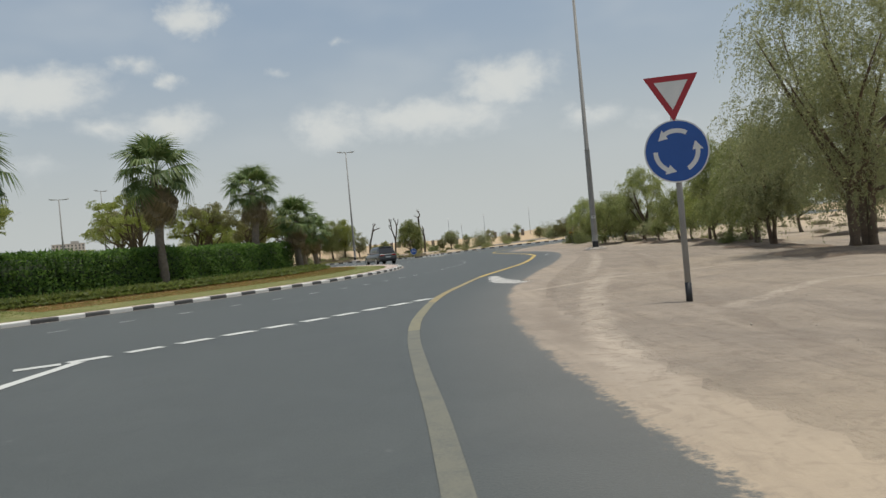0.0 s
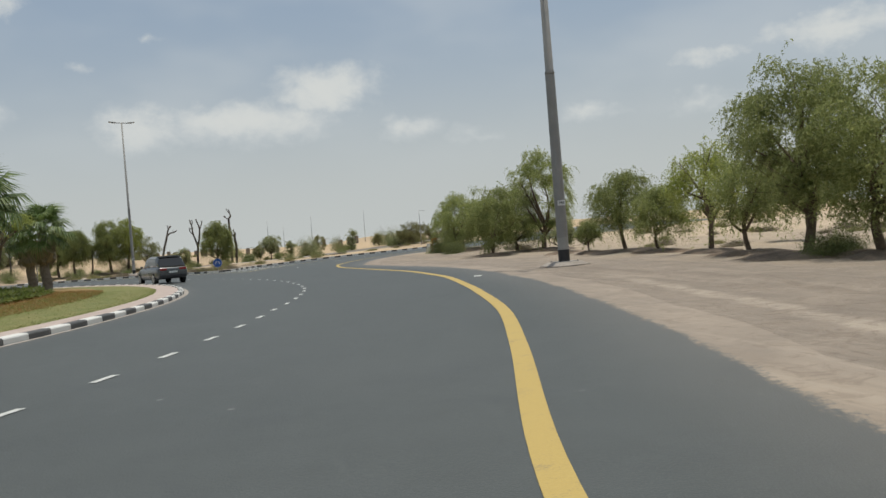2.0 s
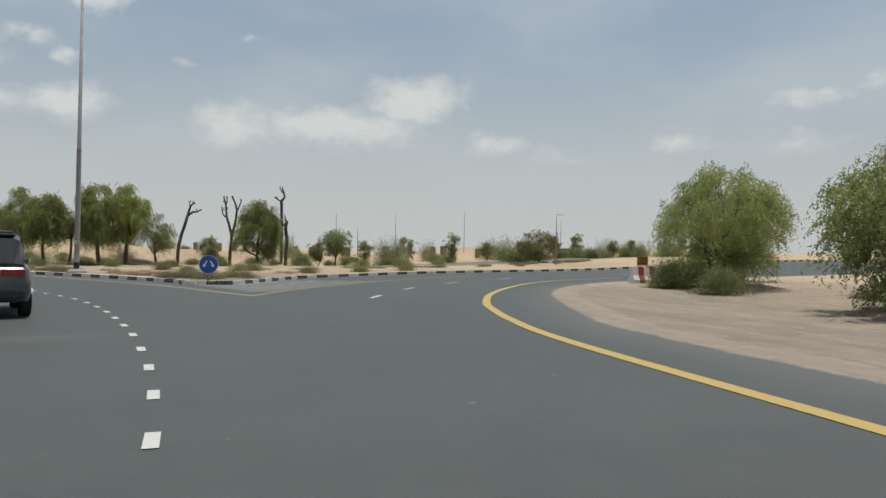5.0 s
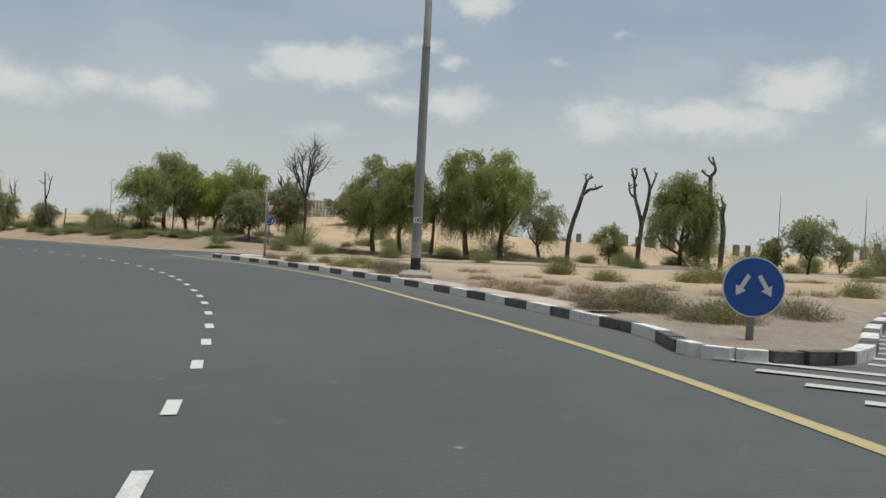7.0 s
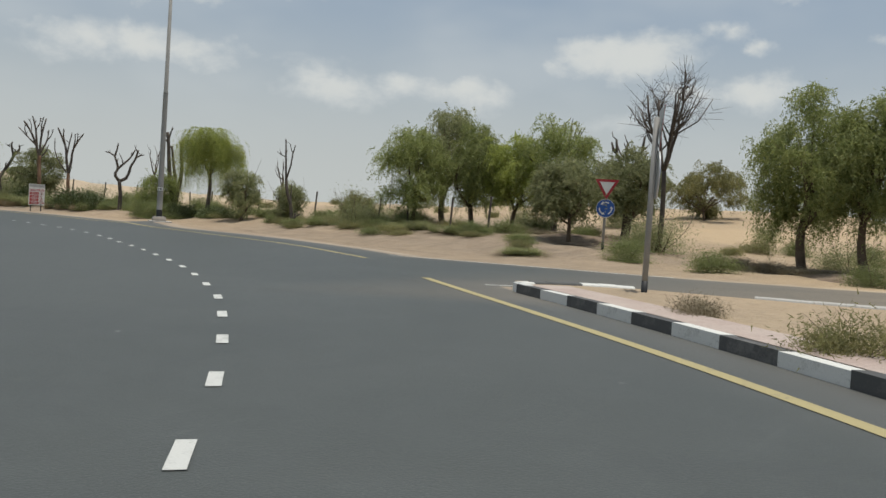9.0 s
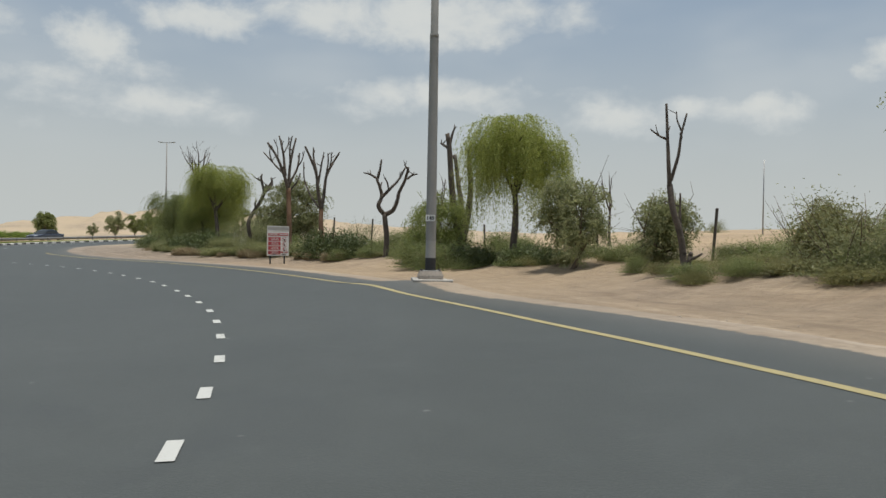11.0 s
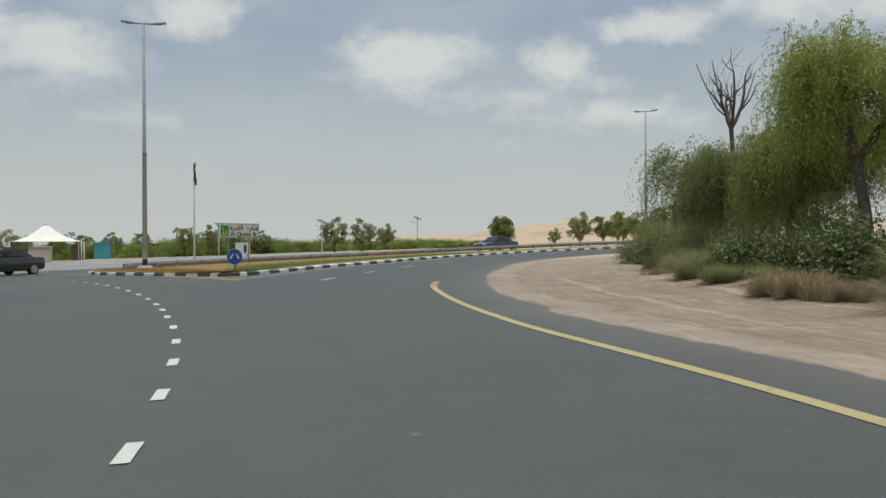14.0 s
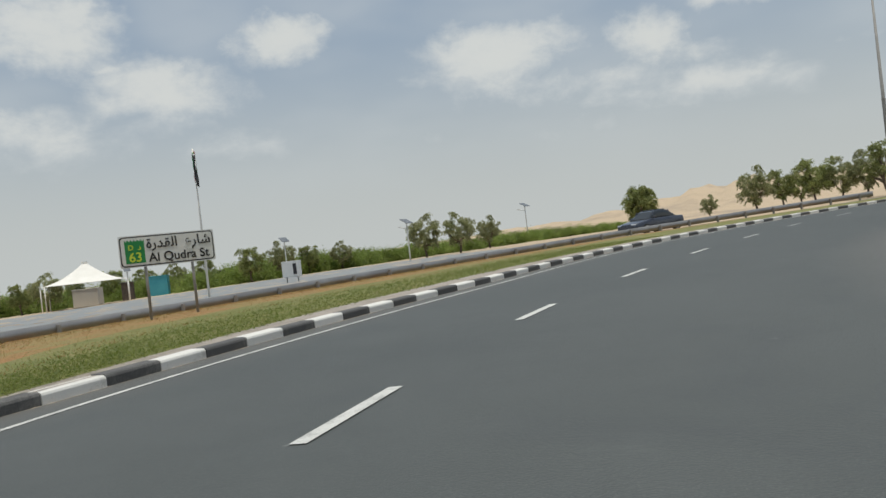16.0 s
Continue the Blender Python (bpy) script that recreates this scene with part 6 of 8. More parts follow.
forked_tree(3.4, 126.4, 0, "bare crooked stump of a tree beside a dense tree", [(0.0, -0.15), (0.06, 1.2), (0.10, 2.3), (-0.02, 3.2), (0.08, 3.9)], [
    (0.60, [(0.02, 3.4), (-0.25, 3.6), (-0.38, 4.0)]),
    (0.50, [(0.08, 3.85), (-0.05, 4.05), (-0.10, 4.25)]),
], 0.17)
forked_tree(2.95, 131.5, 0, "tall bare tree with curled cut limbs", [(0.0, -0.15), (0.03, 2.0), (0.0, 4.2), (-0.05, 6.0)], [
    (0.75, [(-0.05, 5.9), (0.22, 6.3), (0.12, 6.8), (0.0, 7.2)]),
    (0.55, [(-0.05, 5.9), (-0.40, 6.05), (-0.62, 6.3)]),
    (0.45, [(0.1, 6.7), (-0.15, 7.0), (-0.25, 7.2)]),
], 0.16)
forked_tree(-40.4, 122.6, 38, "slender bare tree with a brown broken foot", [(0.0, -0.15), (-0.12, 0.8), (-0.34, 1.6), (-0.43, 2.2)], [
    (0.72, [(-0.43, 2.15), (-0.48, 3.0), (-0.54, 4.15)]),
    (0.38, [(-0.50, 3.3), (-0.68, 3.36), (-0.88, 3.5)]),
    (0.55, [(-0.40, 2.3), (-0.24, 2.9), (-0.18, 3.4), (-0.06, 3.9)]),
    (0.30, [(-0.18, 3.5), (-0.28, 3.75), (-0.30, 3.95)]),
    (0.55, [(-0.06, 0.5), (-0.16, 1.2), (-0.18, 2.0)]),
    (1.10, [(0.02, -0.1), (0.06, 0.3), (0.10, 0.55)]),
], 0.085)
forked_tree(-58.0, 124.65, 52, BARE, [(0.0, -0.15), (0.03, 0.6), (-0.03, 1.2), (-0.08, 1.72)], [
    (0.85, [(-0.08, 1.68), (-0.36, 2.1), (-0.22, 2.55), (-0.30, 3.0), (-0.47, 3.45)]),
    (0.55, [(-0.47, 3.4), (-0.34, 3.9), (-0.28, 4.35)]),
    (0.45, [(-0.45, 3.4), (-0.75, 3.6), (-1.05, 3.66)]),
    (0.62, [(-0.20, 2.58), (0.15, 2.95), (0.55, 3.4), (0.85, 3.98)]),
    (0.85, [(-0.06, 1.70), (0.36, 1.92), (0.58, 2.4), (0.66, 2.75), (0.95, 3.3), (1.12, 3.9)]),
    (0.42, [(1.0, 3.45), (1.25, 3.6), (1.5, 3.64)]),
    (0.40, [(1.08, 3.75), (0.92, 4.0), (0.84, 4.12)]),
    (0.35, [(0.1, 2.9), (0.02, 3.25), (-0.12, 3.5)]),
], 0.14, size=0.90, dz=0.30)
forked_tree(-62.4, 123.7, 58, "bare tree with a red-brown trunk and cut limbs", [(0.0, -0.15), (0.03, 0.9), (0.0, 1.7), (0.0, 2.35)], [
    (0.80, [(0.0, 2.3), (-0.14, 3.1), (-0.22, 3.9), (-0.45, 4.55), (-0.72, 5.15)]),
    (0.42, [(-0.12, 2.35), (-0.55, 2.95), (-0.88, 3.7), (-0.93, 4.55)]),
    (0.50, [(-0.24, 4.0), (-0.40, 4.7), (-0.42, 5.2)]),
    (0.48, [(-0.16, 3.4), (-0.02, 4.3), (0.10, 4.95)]),
    (0.75, [(0.02, 2.3), (0.12, 3.0), (0.20, 3.8), (0.45, 4.4), (0.76, 4.95)]),
    (0.42, [(0.22, 3.9), (0.30, 4.5), (0.28, 4.9)]),
    (0.36, [(0.38, 4.25), (0.45, 4.6), (0.44, 4.95)]),
], 0.12, MAT_TRUNK_RED)
forked_tree(-65.8, 123.6, 60, "bare tree with a red-brown trunk and cut limbs", [(0.0, -0.15), (0.02, 1.2), (-0.02, 2.2), (-0.05, 3.1)], [
    (0.75, [(-0.05, 3.0), (-0.25, 3.7), (-0.60, 4.6), (-1.05, 5.3)]),
    (0.45, [(-0.30, 3.8), (-0.85, 4.35), (-1.42, 4.95)]),
    (0.60, [(-0.22, 3.7), (-0.34, 4.8), (-0.58, 5.75)]),
    (0.65, [(-0.05, 3.1), (0.0, 4.2), (0.12, 5.0), (0.26, 5.65)]),
    (0.42, [(0.02, 4.4), (0.0, 5.1), (0.12, 5.7)]),
    (0.55, [(-0.02, 3.3), (0.35, 4.1), (0.46, 4.9)]),
    (0.40, [(0.0, 2.95), (0.32, 3.4), (0.48, 3.9)]),
    (0.32, [(-0.85, 4.35), (-1.0, 4.8), (-0.95, 5.2)]),
    (0.30, [(-0.34, 4.8), (-0.12, 5.3), (-0.10, 5.7)]),
    (0.30, [(0.35, 4.1), (0.62, 4.5), (0.74, 4.95)]),
    (0.26, [(-0.6, 4.6), (-0.62, 5.1), (-0.78, 5.5)]),
], 0.13, MAT_TRUNK_RED, dz=0.28)
forked_tree(-70.6, 123.5, 85, "leaning bare tree with a crooked trunk and cut limbs", [(0.0, -0.15), (0.0, 0.6), (-0.18, 1.5), (-0.05, 2.06), (0.39, 2.74), (0.69, 3.33), (0.81, 3.72)], [
    (0.75, [(0.81, 3.65), (0.59, 4.16), (0.49, 4.5), (0.54, 4.7)]),
    (0.50, [(0.50, 4.36), (0.32, 4.40), (0.18, 4.42)]),
    (0.80, [(0.81, 3.68), (1.20, 3.85), (1.44, 4.2), (1.46, 4.45)]),
    (0.55, [(0.90, 3.85), (1.17, 4.2), (1.22, 4.5)]),
    (0.50, [(0.80, 3.7), (0.86, 3.95), (0.83, 4.15)]),
    (0.50, [(0.32, 2.66), (0.18, 2.8), (0.12, 2.95)]),
], 0.125, size=0.9)
forked_tree(-53.2, 125.2, 50, "bare tree of thick cut stems among shrubs", [(0.0, -0.15), (0.0, 0.2), (0.02, 0.5), (0.0, 0.8)], [
    (0.95, [(-0.05, 0.6), (-0.30, 1.8), (-0.42, 3.0), (-0.52, 4.3), (-0.60, 4.75)]),
    (0.42, [(-0.50, 4.2), (-0.75, 4.35), (-0.90, 4.45)]),
    (0.40, [(-0.53, 4.3), (-0.44, 4.7), (-0.34, 5.0)]),
    (0.80, [(0.0, 0.6), (-0.02, 1.9), (-0.18, 2.9), (-0.34, 4.0)]),
    (0.85, [(0.05, 0.6), (0.26, 1.9), (0.30, 2.9), (0.22, 3.8), (0.28, 4.45)]),
], 0.17)
dead_tree(-92.6, 127.6, 7.6, 11, 4, "tall bare tree above the roadside trees", spread=0.17, fork=0.70, thick=0.016, stubs=5, twiggy=2)
dead_tree(-29.0, 128.3, 5.6, 12, 3, BARE, spread=0.25, fork=0.6)
dead_tree(-25.6, 128.5, 4.6, 13, 3, BARE, spread=0.4, fork=0.6, thick=0.035)
dead_tree(-60.0, 140.5, 4.0, 14, 3, BARE, spread=0.3, fork=0.5)
dead_tree(-79.0, 142, 5.2, 15, 3, BARE, spread=0.3, fork=0.5)


# ---- palms ----
def frond_mesh(dry, seed):
    rng = np.random.default_rng(seed)
    s = Shape()
    s.tube([(0, 0, 0), (0.45, 0, 0.10), (0.85, 0, 0.12)], [0.022, 0.016, 0.012], 5)
    n = 26
    for k in range(n):
        a = radians(-115 + 230 * k / (n - 1))
        L = rng.uniform(0.75, 0.95) * (1 - 0.25 * abs(a) / 2)
        d = Vector((math.cos(a), math.sin(a), 0))
        p0 = Vector((0.85, 0, 0.12))
        side = Vector((-d.y, d.x, 0)) * 0.034
        sag = 0.34 if not dry else 0.55
        p1 = p0 + d * L * 0.55 + Vector((0, 0, 0.05))
        p2 = p0 + d * L + Vector((0, 0, -sag * rng.uniform(0.7, 1.6)))
        s.add([p0, p1 - side, p2, p1 + side], [(0, 1, 2, 3)])
    me = s.mesh("frond", False)
    me.materials.append(MAT_PALM_DRY if dry else MAT_PALM)
    return me


FRONDS = [frond_mesh(False, k) for k in range(4)]
DRY_FRONDS = [frond_mesh(True, k + 9) for k in range(3)]


def fan_palm(x, y, h, seed, size=1.0):
    rng = random.Random(seed)
    base = thing("fan_palm", at(x, y, 0, 0.40), "fan palm with a skirt of dry fronds by the hedge", "palm tree", "palms on the island")
    trunk_h = h - 1.3 * size
    s = Shape()
    n = 22
    s.tube([(0.04 * math.sin(i * 0.5), 0.03 * math.cos(i * 0.4), -0.2 + (trunk_h + 0.2) * i / n) for i in range(n + 1)], [0.27 * (1.25 if i == 0 else 1) * (1 - 0.3 * i / n) * (1.05 if i % 2 else 0.97) for i in range(n + 1)], 14)
    part_mesh("trunk", s.mesh("trunk"), MAT_PALM_TRUNK, base, "grey ringed palm trunk")
    for k in range(30):
        up = 80 - 120 * (k / 29) ** 0.95 + rng.uniform(-7, 7)
        ob = new("frond", FRONDS[k % 4])
        ob.matrix_world = pose(0, 0, trunk_h + 0.12 * size - 0.006 * k, 0, 0, k * 137.5 + rng.uniform(-12, 12)) @ pose(0.08, 0, 0, rng.uniform(-15, 15), -up, 0) @ Matrix.Scale(size * rng.uniform(0.9, 1.12), 4)
        ob.parent = base
    for k in range(26):
        ob = new("dry_frond", DRY_FRONDS[k % 3])
        ob.matrix_world = pose(0, 0, trunk_h - 0.05 - 0.75 * size * (k / 25), 0, 0, k * 137.5 + rng.uniform(-15, 15)) @ pose(0.12, 0, 0, rng.uniform(-15, 15), rng.uniform(48, 82), 0) @ Matrix.Scale(size * rng.uniform(0.55, 0.85), 4)
        ob.parent = base
    return base


fan_palm(-12.9, 37.0, 7.7, 1, 1.42)
fan_palm(-10.2, 50.0, 7.3, 2, 1.25)
fan_palm(-8.0, 54.5, 5.2, 3, 1.15)
fan_palm(-8.0, 66.5, 4.4, 4, 1.05)
fan_palm(-17.3, 26.0, 7.2, 5, 1.4)
fan_palm(-9.6, 71.0, 4.2, 6, 1.0)

for i, (x, y, h, w) in enumerate([(-19, 52, 6.6, 6.5), (-15.5, 60, 6.2, 6), (-27, 46, 6.4, 6), (-14, 70, 4.6, 4.5), (-24, 64, 6.0, 6), (-34, 30, 6.0, 6), (-19, 78, 5, 5), (-20.5, 57.5, 6.2, 6.5), (-16.6, 59.5, 5.6, 6), (-12.2, 61.5, 5.4, 5), (-10.2, 63.5, 4.8, 4.5)]):
    leafy_tree("acacia_tree", at(x, y, i * 40, 0.4), h, w, 60 + i, MAT_LEAF_OLIVE if i % 2 else MAT_LEAF_WILLOW, "spreading yellow-green acacia behind the hedge", count=9000, clumps=44, hang=0.12, low=0.55, stems=2, spread=0.4, group="acacias on the island")


# ---- shrubs ----
def shrub_proto(name, seed, w, h, leaf, count, label, length=0.11, width=0.04, droop=-0.3, twigs=10, category="shrub", girth=1.0):
    rng = np.random.default_rng(seed)
    base = thing(name, Matrix.Translation((0, 0, -60)), label, category)
    s = Shape()
    for k in range(twigs):
        a = rng.uniform(0, 6.28)
        tip = Vector((math.cos(a) * w * 0.42, math.sin(a) * w * 0.42, h * rng.uniform(0.5, 0.95)))
        s.tube(limb_points((rng.normal() * 0.06, rng.normal() * 0.06, -0.08), tip, 0.08, rng, 4), [girth * v for v in (0.020, 0.016, 0.012, 0.008, 0.004)], 5)
    part_mesh("stem", s.mesh("stem"), MAT_BARK, base)
    c = rng.normal(size=(16, 3))
    c /= np.linalg.norm(c, axis=1)[:, None]
    c[:, 2] = np.abs(c[:, 2])
    c = c * [w * 0.34, w * 0.34, h * 0.62] * rng.uniform(0.6, 1.1, 16)[:, None]
    i = rng.integers(0, 16, count)
    p = c[i] + rng.normal(size=(count, 3)) * [w * 0.13, w * 0.13, h * 0.15]
    p[:, 2] = np.maximum(p[:, 2], 0.02)
    part_mesh("foliage", mesh_quads("foliage", *leaves(p, length, width, droop, rng)), leaf, base)
    return base


GREEN_SHRUB = [shrub_proto("green_shrub", 70 + k, 1.7, 1.25, MAT_LEAF_SHRUB, 8000, "rounded green desert shrub on the sand bank", 0.062, 0.023, girth=0.6) for k in range(3)]
OLIVE_SHRUB = [shrub_proto("olive_shrub", 80 + k, 1.5, 0.8, MAT_LEAF_OLIVE, 5200, "low olive-yellow desert shrub on the sand", 0.085, 0.016, girth=0.5) for k in range(2)]
DRY_SHRUB = [shrub_proto("dry_shrub", 90 + k, 1.5, 0.75, MAT_LEAF_DRY, 8500, "dry brown twiggy shrub, behind the kerb and as added shade under trees", 0.10, 0.009, -0.5, 18, girth=0.32) for k in range(3)]
GREY_SHRUB = [shrub_proto("grey_shrub", 95 + k, 2.2, 2.0, MAT_LEAF_GREY, 7000, "grey-green airy bush on the sand", 0.075, 0.026, girth=0.7) for k in range(2)]
BELT_SHRUB = [shrub_proto("belt_shrub", 99 + k, 3.2, 2.4, MAT_LEAF_BELT, 5200, "fresh green bush in the far roadside belt", 0.20, 0.085) for k in range(3)]


def blade_proto(name, seed, w, h, leaf, count, label, width=0.012, lean=0.55, category="grass clump"):
    """A clump of fine arching blades that rise from a few stools."""
    rng = np.random.default_rng(seed)
    base = thing(name, Matrix.Translation((0, 0, -60)), label, category)
    stool = rng.normal(size=(14, 2)) * w * 0.22
    i = rng.integers(0, 14, count)
    a = rng.uniform(0, 2 * math.pi, count)
    foot = np.column_stack([stool[i] + rng.normal(size=(count, 2)) * w * 0.05, np.full(count, -0.03)])
    L = h * rng.uniform(0.45, 1.1, count) * (0.7 + 0.3 * rng.random(14))[i]
    tilt = np.abs(rng.normal(size=count)) * lean
    d = np.column_stack([np.cos(a) * np.sin(tilt), np.sin(a) * np.sin(tilt), np.cos(tilt)])
    side = np.column_stack([-np.sin(a), np.cos(a), np.zeros(count)]) * width / 2
    mid = foot + d * (L * 0.55)[:, None]
    tip = mid + (d * [1.5, 1.5, 0.55]) * (L * 0.45)[:, None]
    V = np.stack([foot - side, foot + side, mid, mid - side * 0.9, mid + side * 0.9, tip], 1).reshape(-1, 3)
    F = (np.arange(count) * 6)[:, None, None] + np.array([[0, 1, 2], [3, 4, 5]])[None]
    part_mesh("foliage", mesh_quads("foliage", V, F.reshape(-1, 3)), leaf, base)
    return base


GREEN_CLUMP = [blade_proto("grass_clump", 120 + k, 1.5, 0.95, MAT_LEAF_CLUMP, 4600, "soft green grassy clump at the foot of the trees", 0.011, 0.85) for k in range(2)]
DRY_CLUMP = [blade_proto("dry_grass_clump", 130 + k, 1.3, 0.65, MAT_LEAF_STRAW, 2600, "dry straw-brown grass clump on the sand", 0.010, 0.7) for k in range(3)]
BROAD_SHRUB = [shrub_proto("broad_leaved_shrub", 140 + k, 1.9, 1.5, MAT_LEAF_BROAD, 4200, "dark green broad-leaved shrub on the sand bank", 0.10, 0.062, girth=0.7) for k in range(2)]
PALE_SHRUB = [shrub_proto("pale_flowering_shrub", 150, 0.9, 1.5, MAT_LEAF_PALE, 700, "upright shrub with pale woolly leaves and blossom", 0.07, 0.05, girth=0.5)]
PROTOS = GREEN_SHRUB + OLIVE_SHRUB + DRY_SHRUB + GREY_SHRUB + BELT_SHRUB + GREEN_CLUMP + DRY_CLUMP + BROAD_SHRUB + PALE_SHRUB
shrub_rng = random.Random(21)


def put(protos, x, y, s, sz=None):
    p = shrub_rng.choice(protos)
    m = pose(x, y, H(x, y) - 0.02, 0, 0, shrub_rng.uniform(0, 360)) @ Matrix.Diagonal((s, s, sz or s, 1))
    return copy_thing(p, m)


for k in range(40):
    a = 69.5 + 25.0 * k / 39 + shrub_rng.uniform(-0.3, 0.3)
    r = 72.6 + shrub_rng.uniform(-0.5, 0.9) + 0.7 * math.sin(a * 0.8)
    if k % 6 != 1:
        put(GREEN_SHRUB if shrub_rng.random() < 0.6 else OLIVE_SHRUB, *polar(r, a), shrub_rng.uniform(0.55, 1.1), shrub_rng.uniform(0.3, 0.65))
for k in range(18):
    if k < 11 and k % 3:
        continue
    a = 68 + 27 * k / 17 + shrub_rng.uniform(-0.6, 0.6)
    put(GREEN_SHRUB if a < 84 else GREEN_SHRUB + GREY_SHRUB, *polar(75.0 + shrub_rng.uniform(-0.8, 1.5), a), shrub_rng.uniform(0.8, 1.2), shrub_rng.uniform(0.5, 0.8) if a < 86 else shrub_rng.uniform(0.8, 1.2))
for x, y, s in [(-53.0, 122.6, 1.3), (-51.2, 122.2, 1.2), (-54.8, 124.0, 1.5)]:
    put(GREEN_SHRUB, x, y + 0.6, s, s * 0.8)
for k in range(48):
    a = 63 + 32 * k / 47 + shrub_rng.uniform(-0.4, 0.4)
    if k % 7 != 2:
        put(GREEN_SHRUB + OLIVE_SHRUB + GREEN_CLUMP, *polar(73.6 + shrub_rng.uniform(-0.7, 1.4), a), shrub_rng.uniform(0.7, 1.3), shrub_rng.uniform(0.3, 0.6))
# foot of the weeping trees and round the warning board
for x, y, s in [(-74.9, 122.6, 1.05), (-76.3, 122.0, 0.95), (-78.4, 122.0, 0.9), (-73.6, 123.3, 0.9), (-90.2, 123.5, 1.0), (-88.6, 124.2, 1.1), (-62.9, 123.9, 1.15), (-61.9, 123.9, 1.25), (-60.7, 124.3, 1.1), (-68.6, 124.3, 1.0)]:
    put(BROAD_SHRUB, x, y, s)
for x, y, s in [(-77.4, 121.2, 0.75), (-79.0, 121.2, 1.0), (-80.9, 121.8, 0.8), (-82.2, 122.0, 1.15), (-84.6, 122.6, 0.9), (-86.4, 123.0, 1.1), (-75.9, 121.6, 0.7), (-72.2, 122.1, 0.8), (-71.2, 122.0, 1.1), (-69.7, 122.6, 0.9), (-69.0, 123.2, 1.35), (-67.3, 123.4, 1.1), (-65.9, 123.6, 1.25), (-70.4, 123.4, 1.4), (-72.6, 123.0, 1.3), (-64.6, 123.9, 0.9)]:
    put(GREEN_CLUMP, x, y, s * shrub_rng.uniform(0.9, 1.25), s * shrub_rng.uniform(0.7, 1.0))
for x, y, s in [(-71.9, 123.9, 0.8), (-66.8, 124.3, 0.9), (-85.0, 123.4, 1.1), (-81.6, 123.4, 1.1), (-78.6, 123.8, 1.2), (-77.4, 122.8, 1.0), (-83.2, 123.2, 0.9), (-87.6, 123.6, 1.0), (-79.8, 122.6, 0.9), (-91.6, 123.2, 0.9)]:
    put(GREEN_SHRUB, x, y, s)
for x, y, s in [(-73.9, 121.1, 1.1), (-74.8, 121.0, 0.9), (-72.9, 121.3, 0.8), (-68.3, 122.5, 1.0), (-67.3, 122.6, 0.9), (-63.5, 123.2, 0.9), (-62.3, 123.3, 0.9), (-70.2, 121.8, 0.6), (-81.6, 121.0, 0.6), (-60.4, 123.5, 0.9)]:
    put(DRY_CLUMP, x, y, s)
for x, y, s in [(-74.8, 125.4, 1.1), (-73.0, 125.6, 1.25), (-71.4, 125.4, 1.1), (-69.2, 125.6, 1.2), (-72.2, 124.6, 0.8), (-76.6, 126.0, 1.2)]:
    put(GREY_SHRUB, x, y, s, s * 0.95)
for x, y, s in [(-52.4, 123.5, 0.85), (-51.4, 123.8, 0.85), (-54.2, 123.6, 0.6), (-50.4, 123.9, 0.9), (-48.3, 124.0, 0.75), (-47.3, 124.3, 0.7)]:
    put(BROAD_SHRUB, x, y, s, s * 0.85)
for x, y, s in [(-71.6, 123.0, 0.8), (-70.4, 123.0, 0.75), (-71.1, 123.5, 0.9)]:
    put(PALE_SHRUB, x, y, s)
# wedge and verge
for x, y, s in [(-7.3, 97.1, 0.95), (-1.0, 88.7, 0.7), (-14.5, 104.1, 0.6), (2.2, 90.0, 0.8)]:
    put(DRY_SHRUB, x, y, s)
for x, y, s in [(-0.4, 89.4, 1.0), (0.6, 88.2, 0.9), (-0.5, 92.6, 0.85), (1.4, 90.8, 0.9)]:
    put(OLIVE_SHRUB, x, y, s, 0.7 * s)
    put(DRY_SHRUB, x + 0.2, y + 0.1, s, 0.8 * s)
for x, y, s in [(-3.6, 92.8, 0.85), (-2.9, 92.0, 0.7), (-2.1, 93.4, 0.75), (-4.3, 94.6, 0.6), (-2.0, 90.8, 0.6), (-1.5, 90.2, 0.55), (-8.4, 99.6, 0.9), (-7.8, 99.0, 0.8), (-9.2, 100.3, 0.7), (-5.2, 96.9, 0.6), (-3.2, 96.2, 0.6), (-0.6, 96.5, 0.7), (-9.8, 103.9, 0.6), (-9.2, 104.2, 0.6), (-6.6, 101.5, 0.7), (-4.2, 99.6, 0.6), (1.2, 95.0, 0.7), (3.4, 97.5, 0.7), (-11.4, 101.5, 0.5)]:
    put(DRY_CLUMP, x + 0.45, y + 0.3, 1.3 * s, 1.1 * s)
# flattened dry shrubs added to stand in for dark shade beneath these trees
under = [(-17.6, 121.0), (-16.2, 120.8), (-14.8, 120.6), (-13.4, 121.2), (-12.2, 121.6), (-11.0, 121.3), (-9.8, 122.0), (-8.4, 122.5), (-18.9, 121.6), (-6.8, 123.0), (-28.4, 125.2), (-30.4, 125.0), (-32.6, 124.6), (-26.4, 125.2), (-24.4, 124.6)]
for x, y in under:
    put(DRY_SHRUB, x, y, shrub_rng.uniform(1.1, 1.6), shrub_rng.uniform(0.45, 0.7))
for x, y, s in [(-12.4, 102.0, 0.75), (-12.1, 103.6, 0.6), (-1.5, 100.3, 0.85), (0.9, 102.6, 0.9), (5.0, 98.5, 0.9), (8.0, 101.2, 0.9), (11, 104.5, 1.0), (-3.4, 104, 1.0), (1.6, 103.5, 1.1)]:
    put(OLIVE_SHRUB, x, y, s)
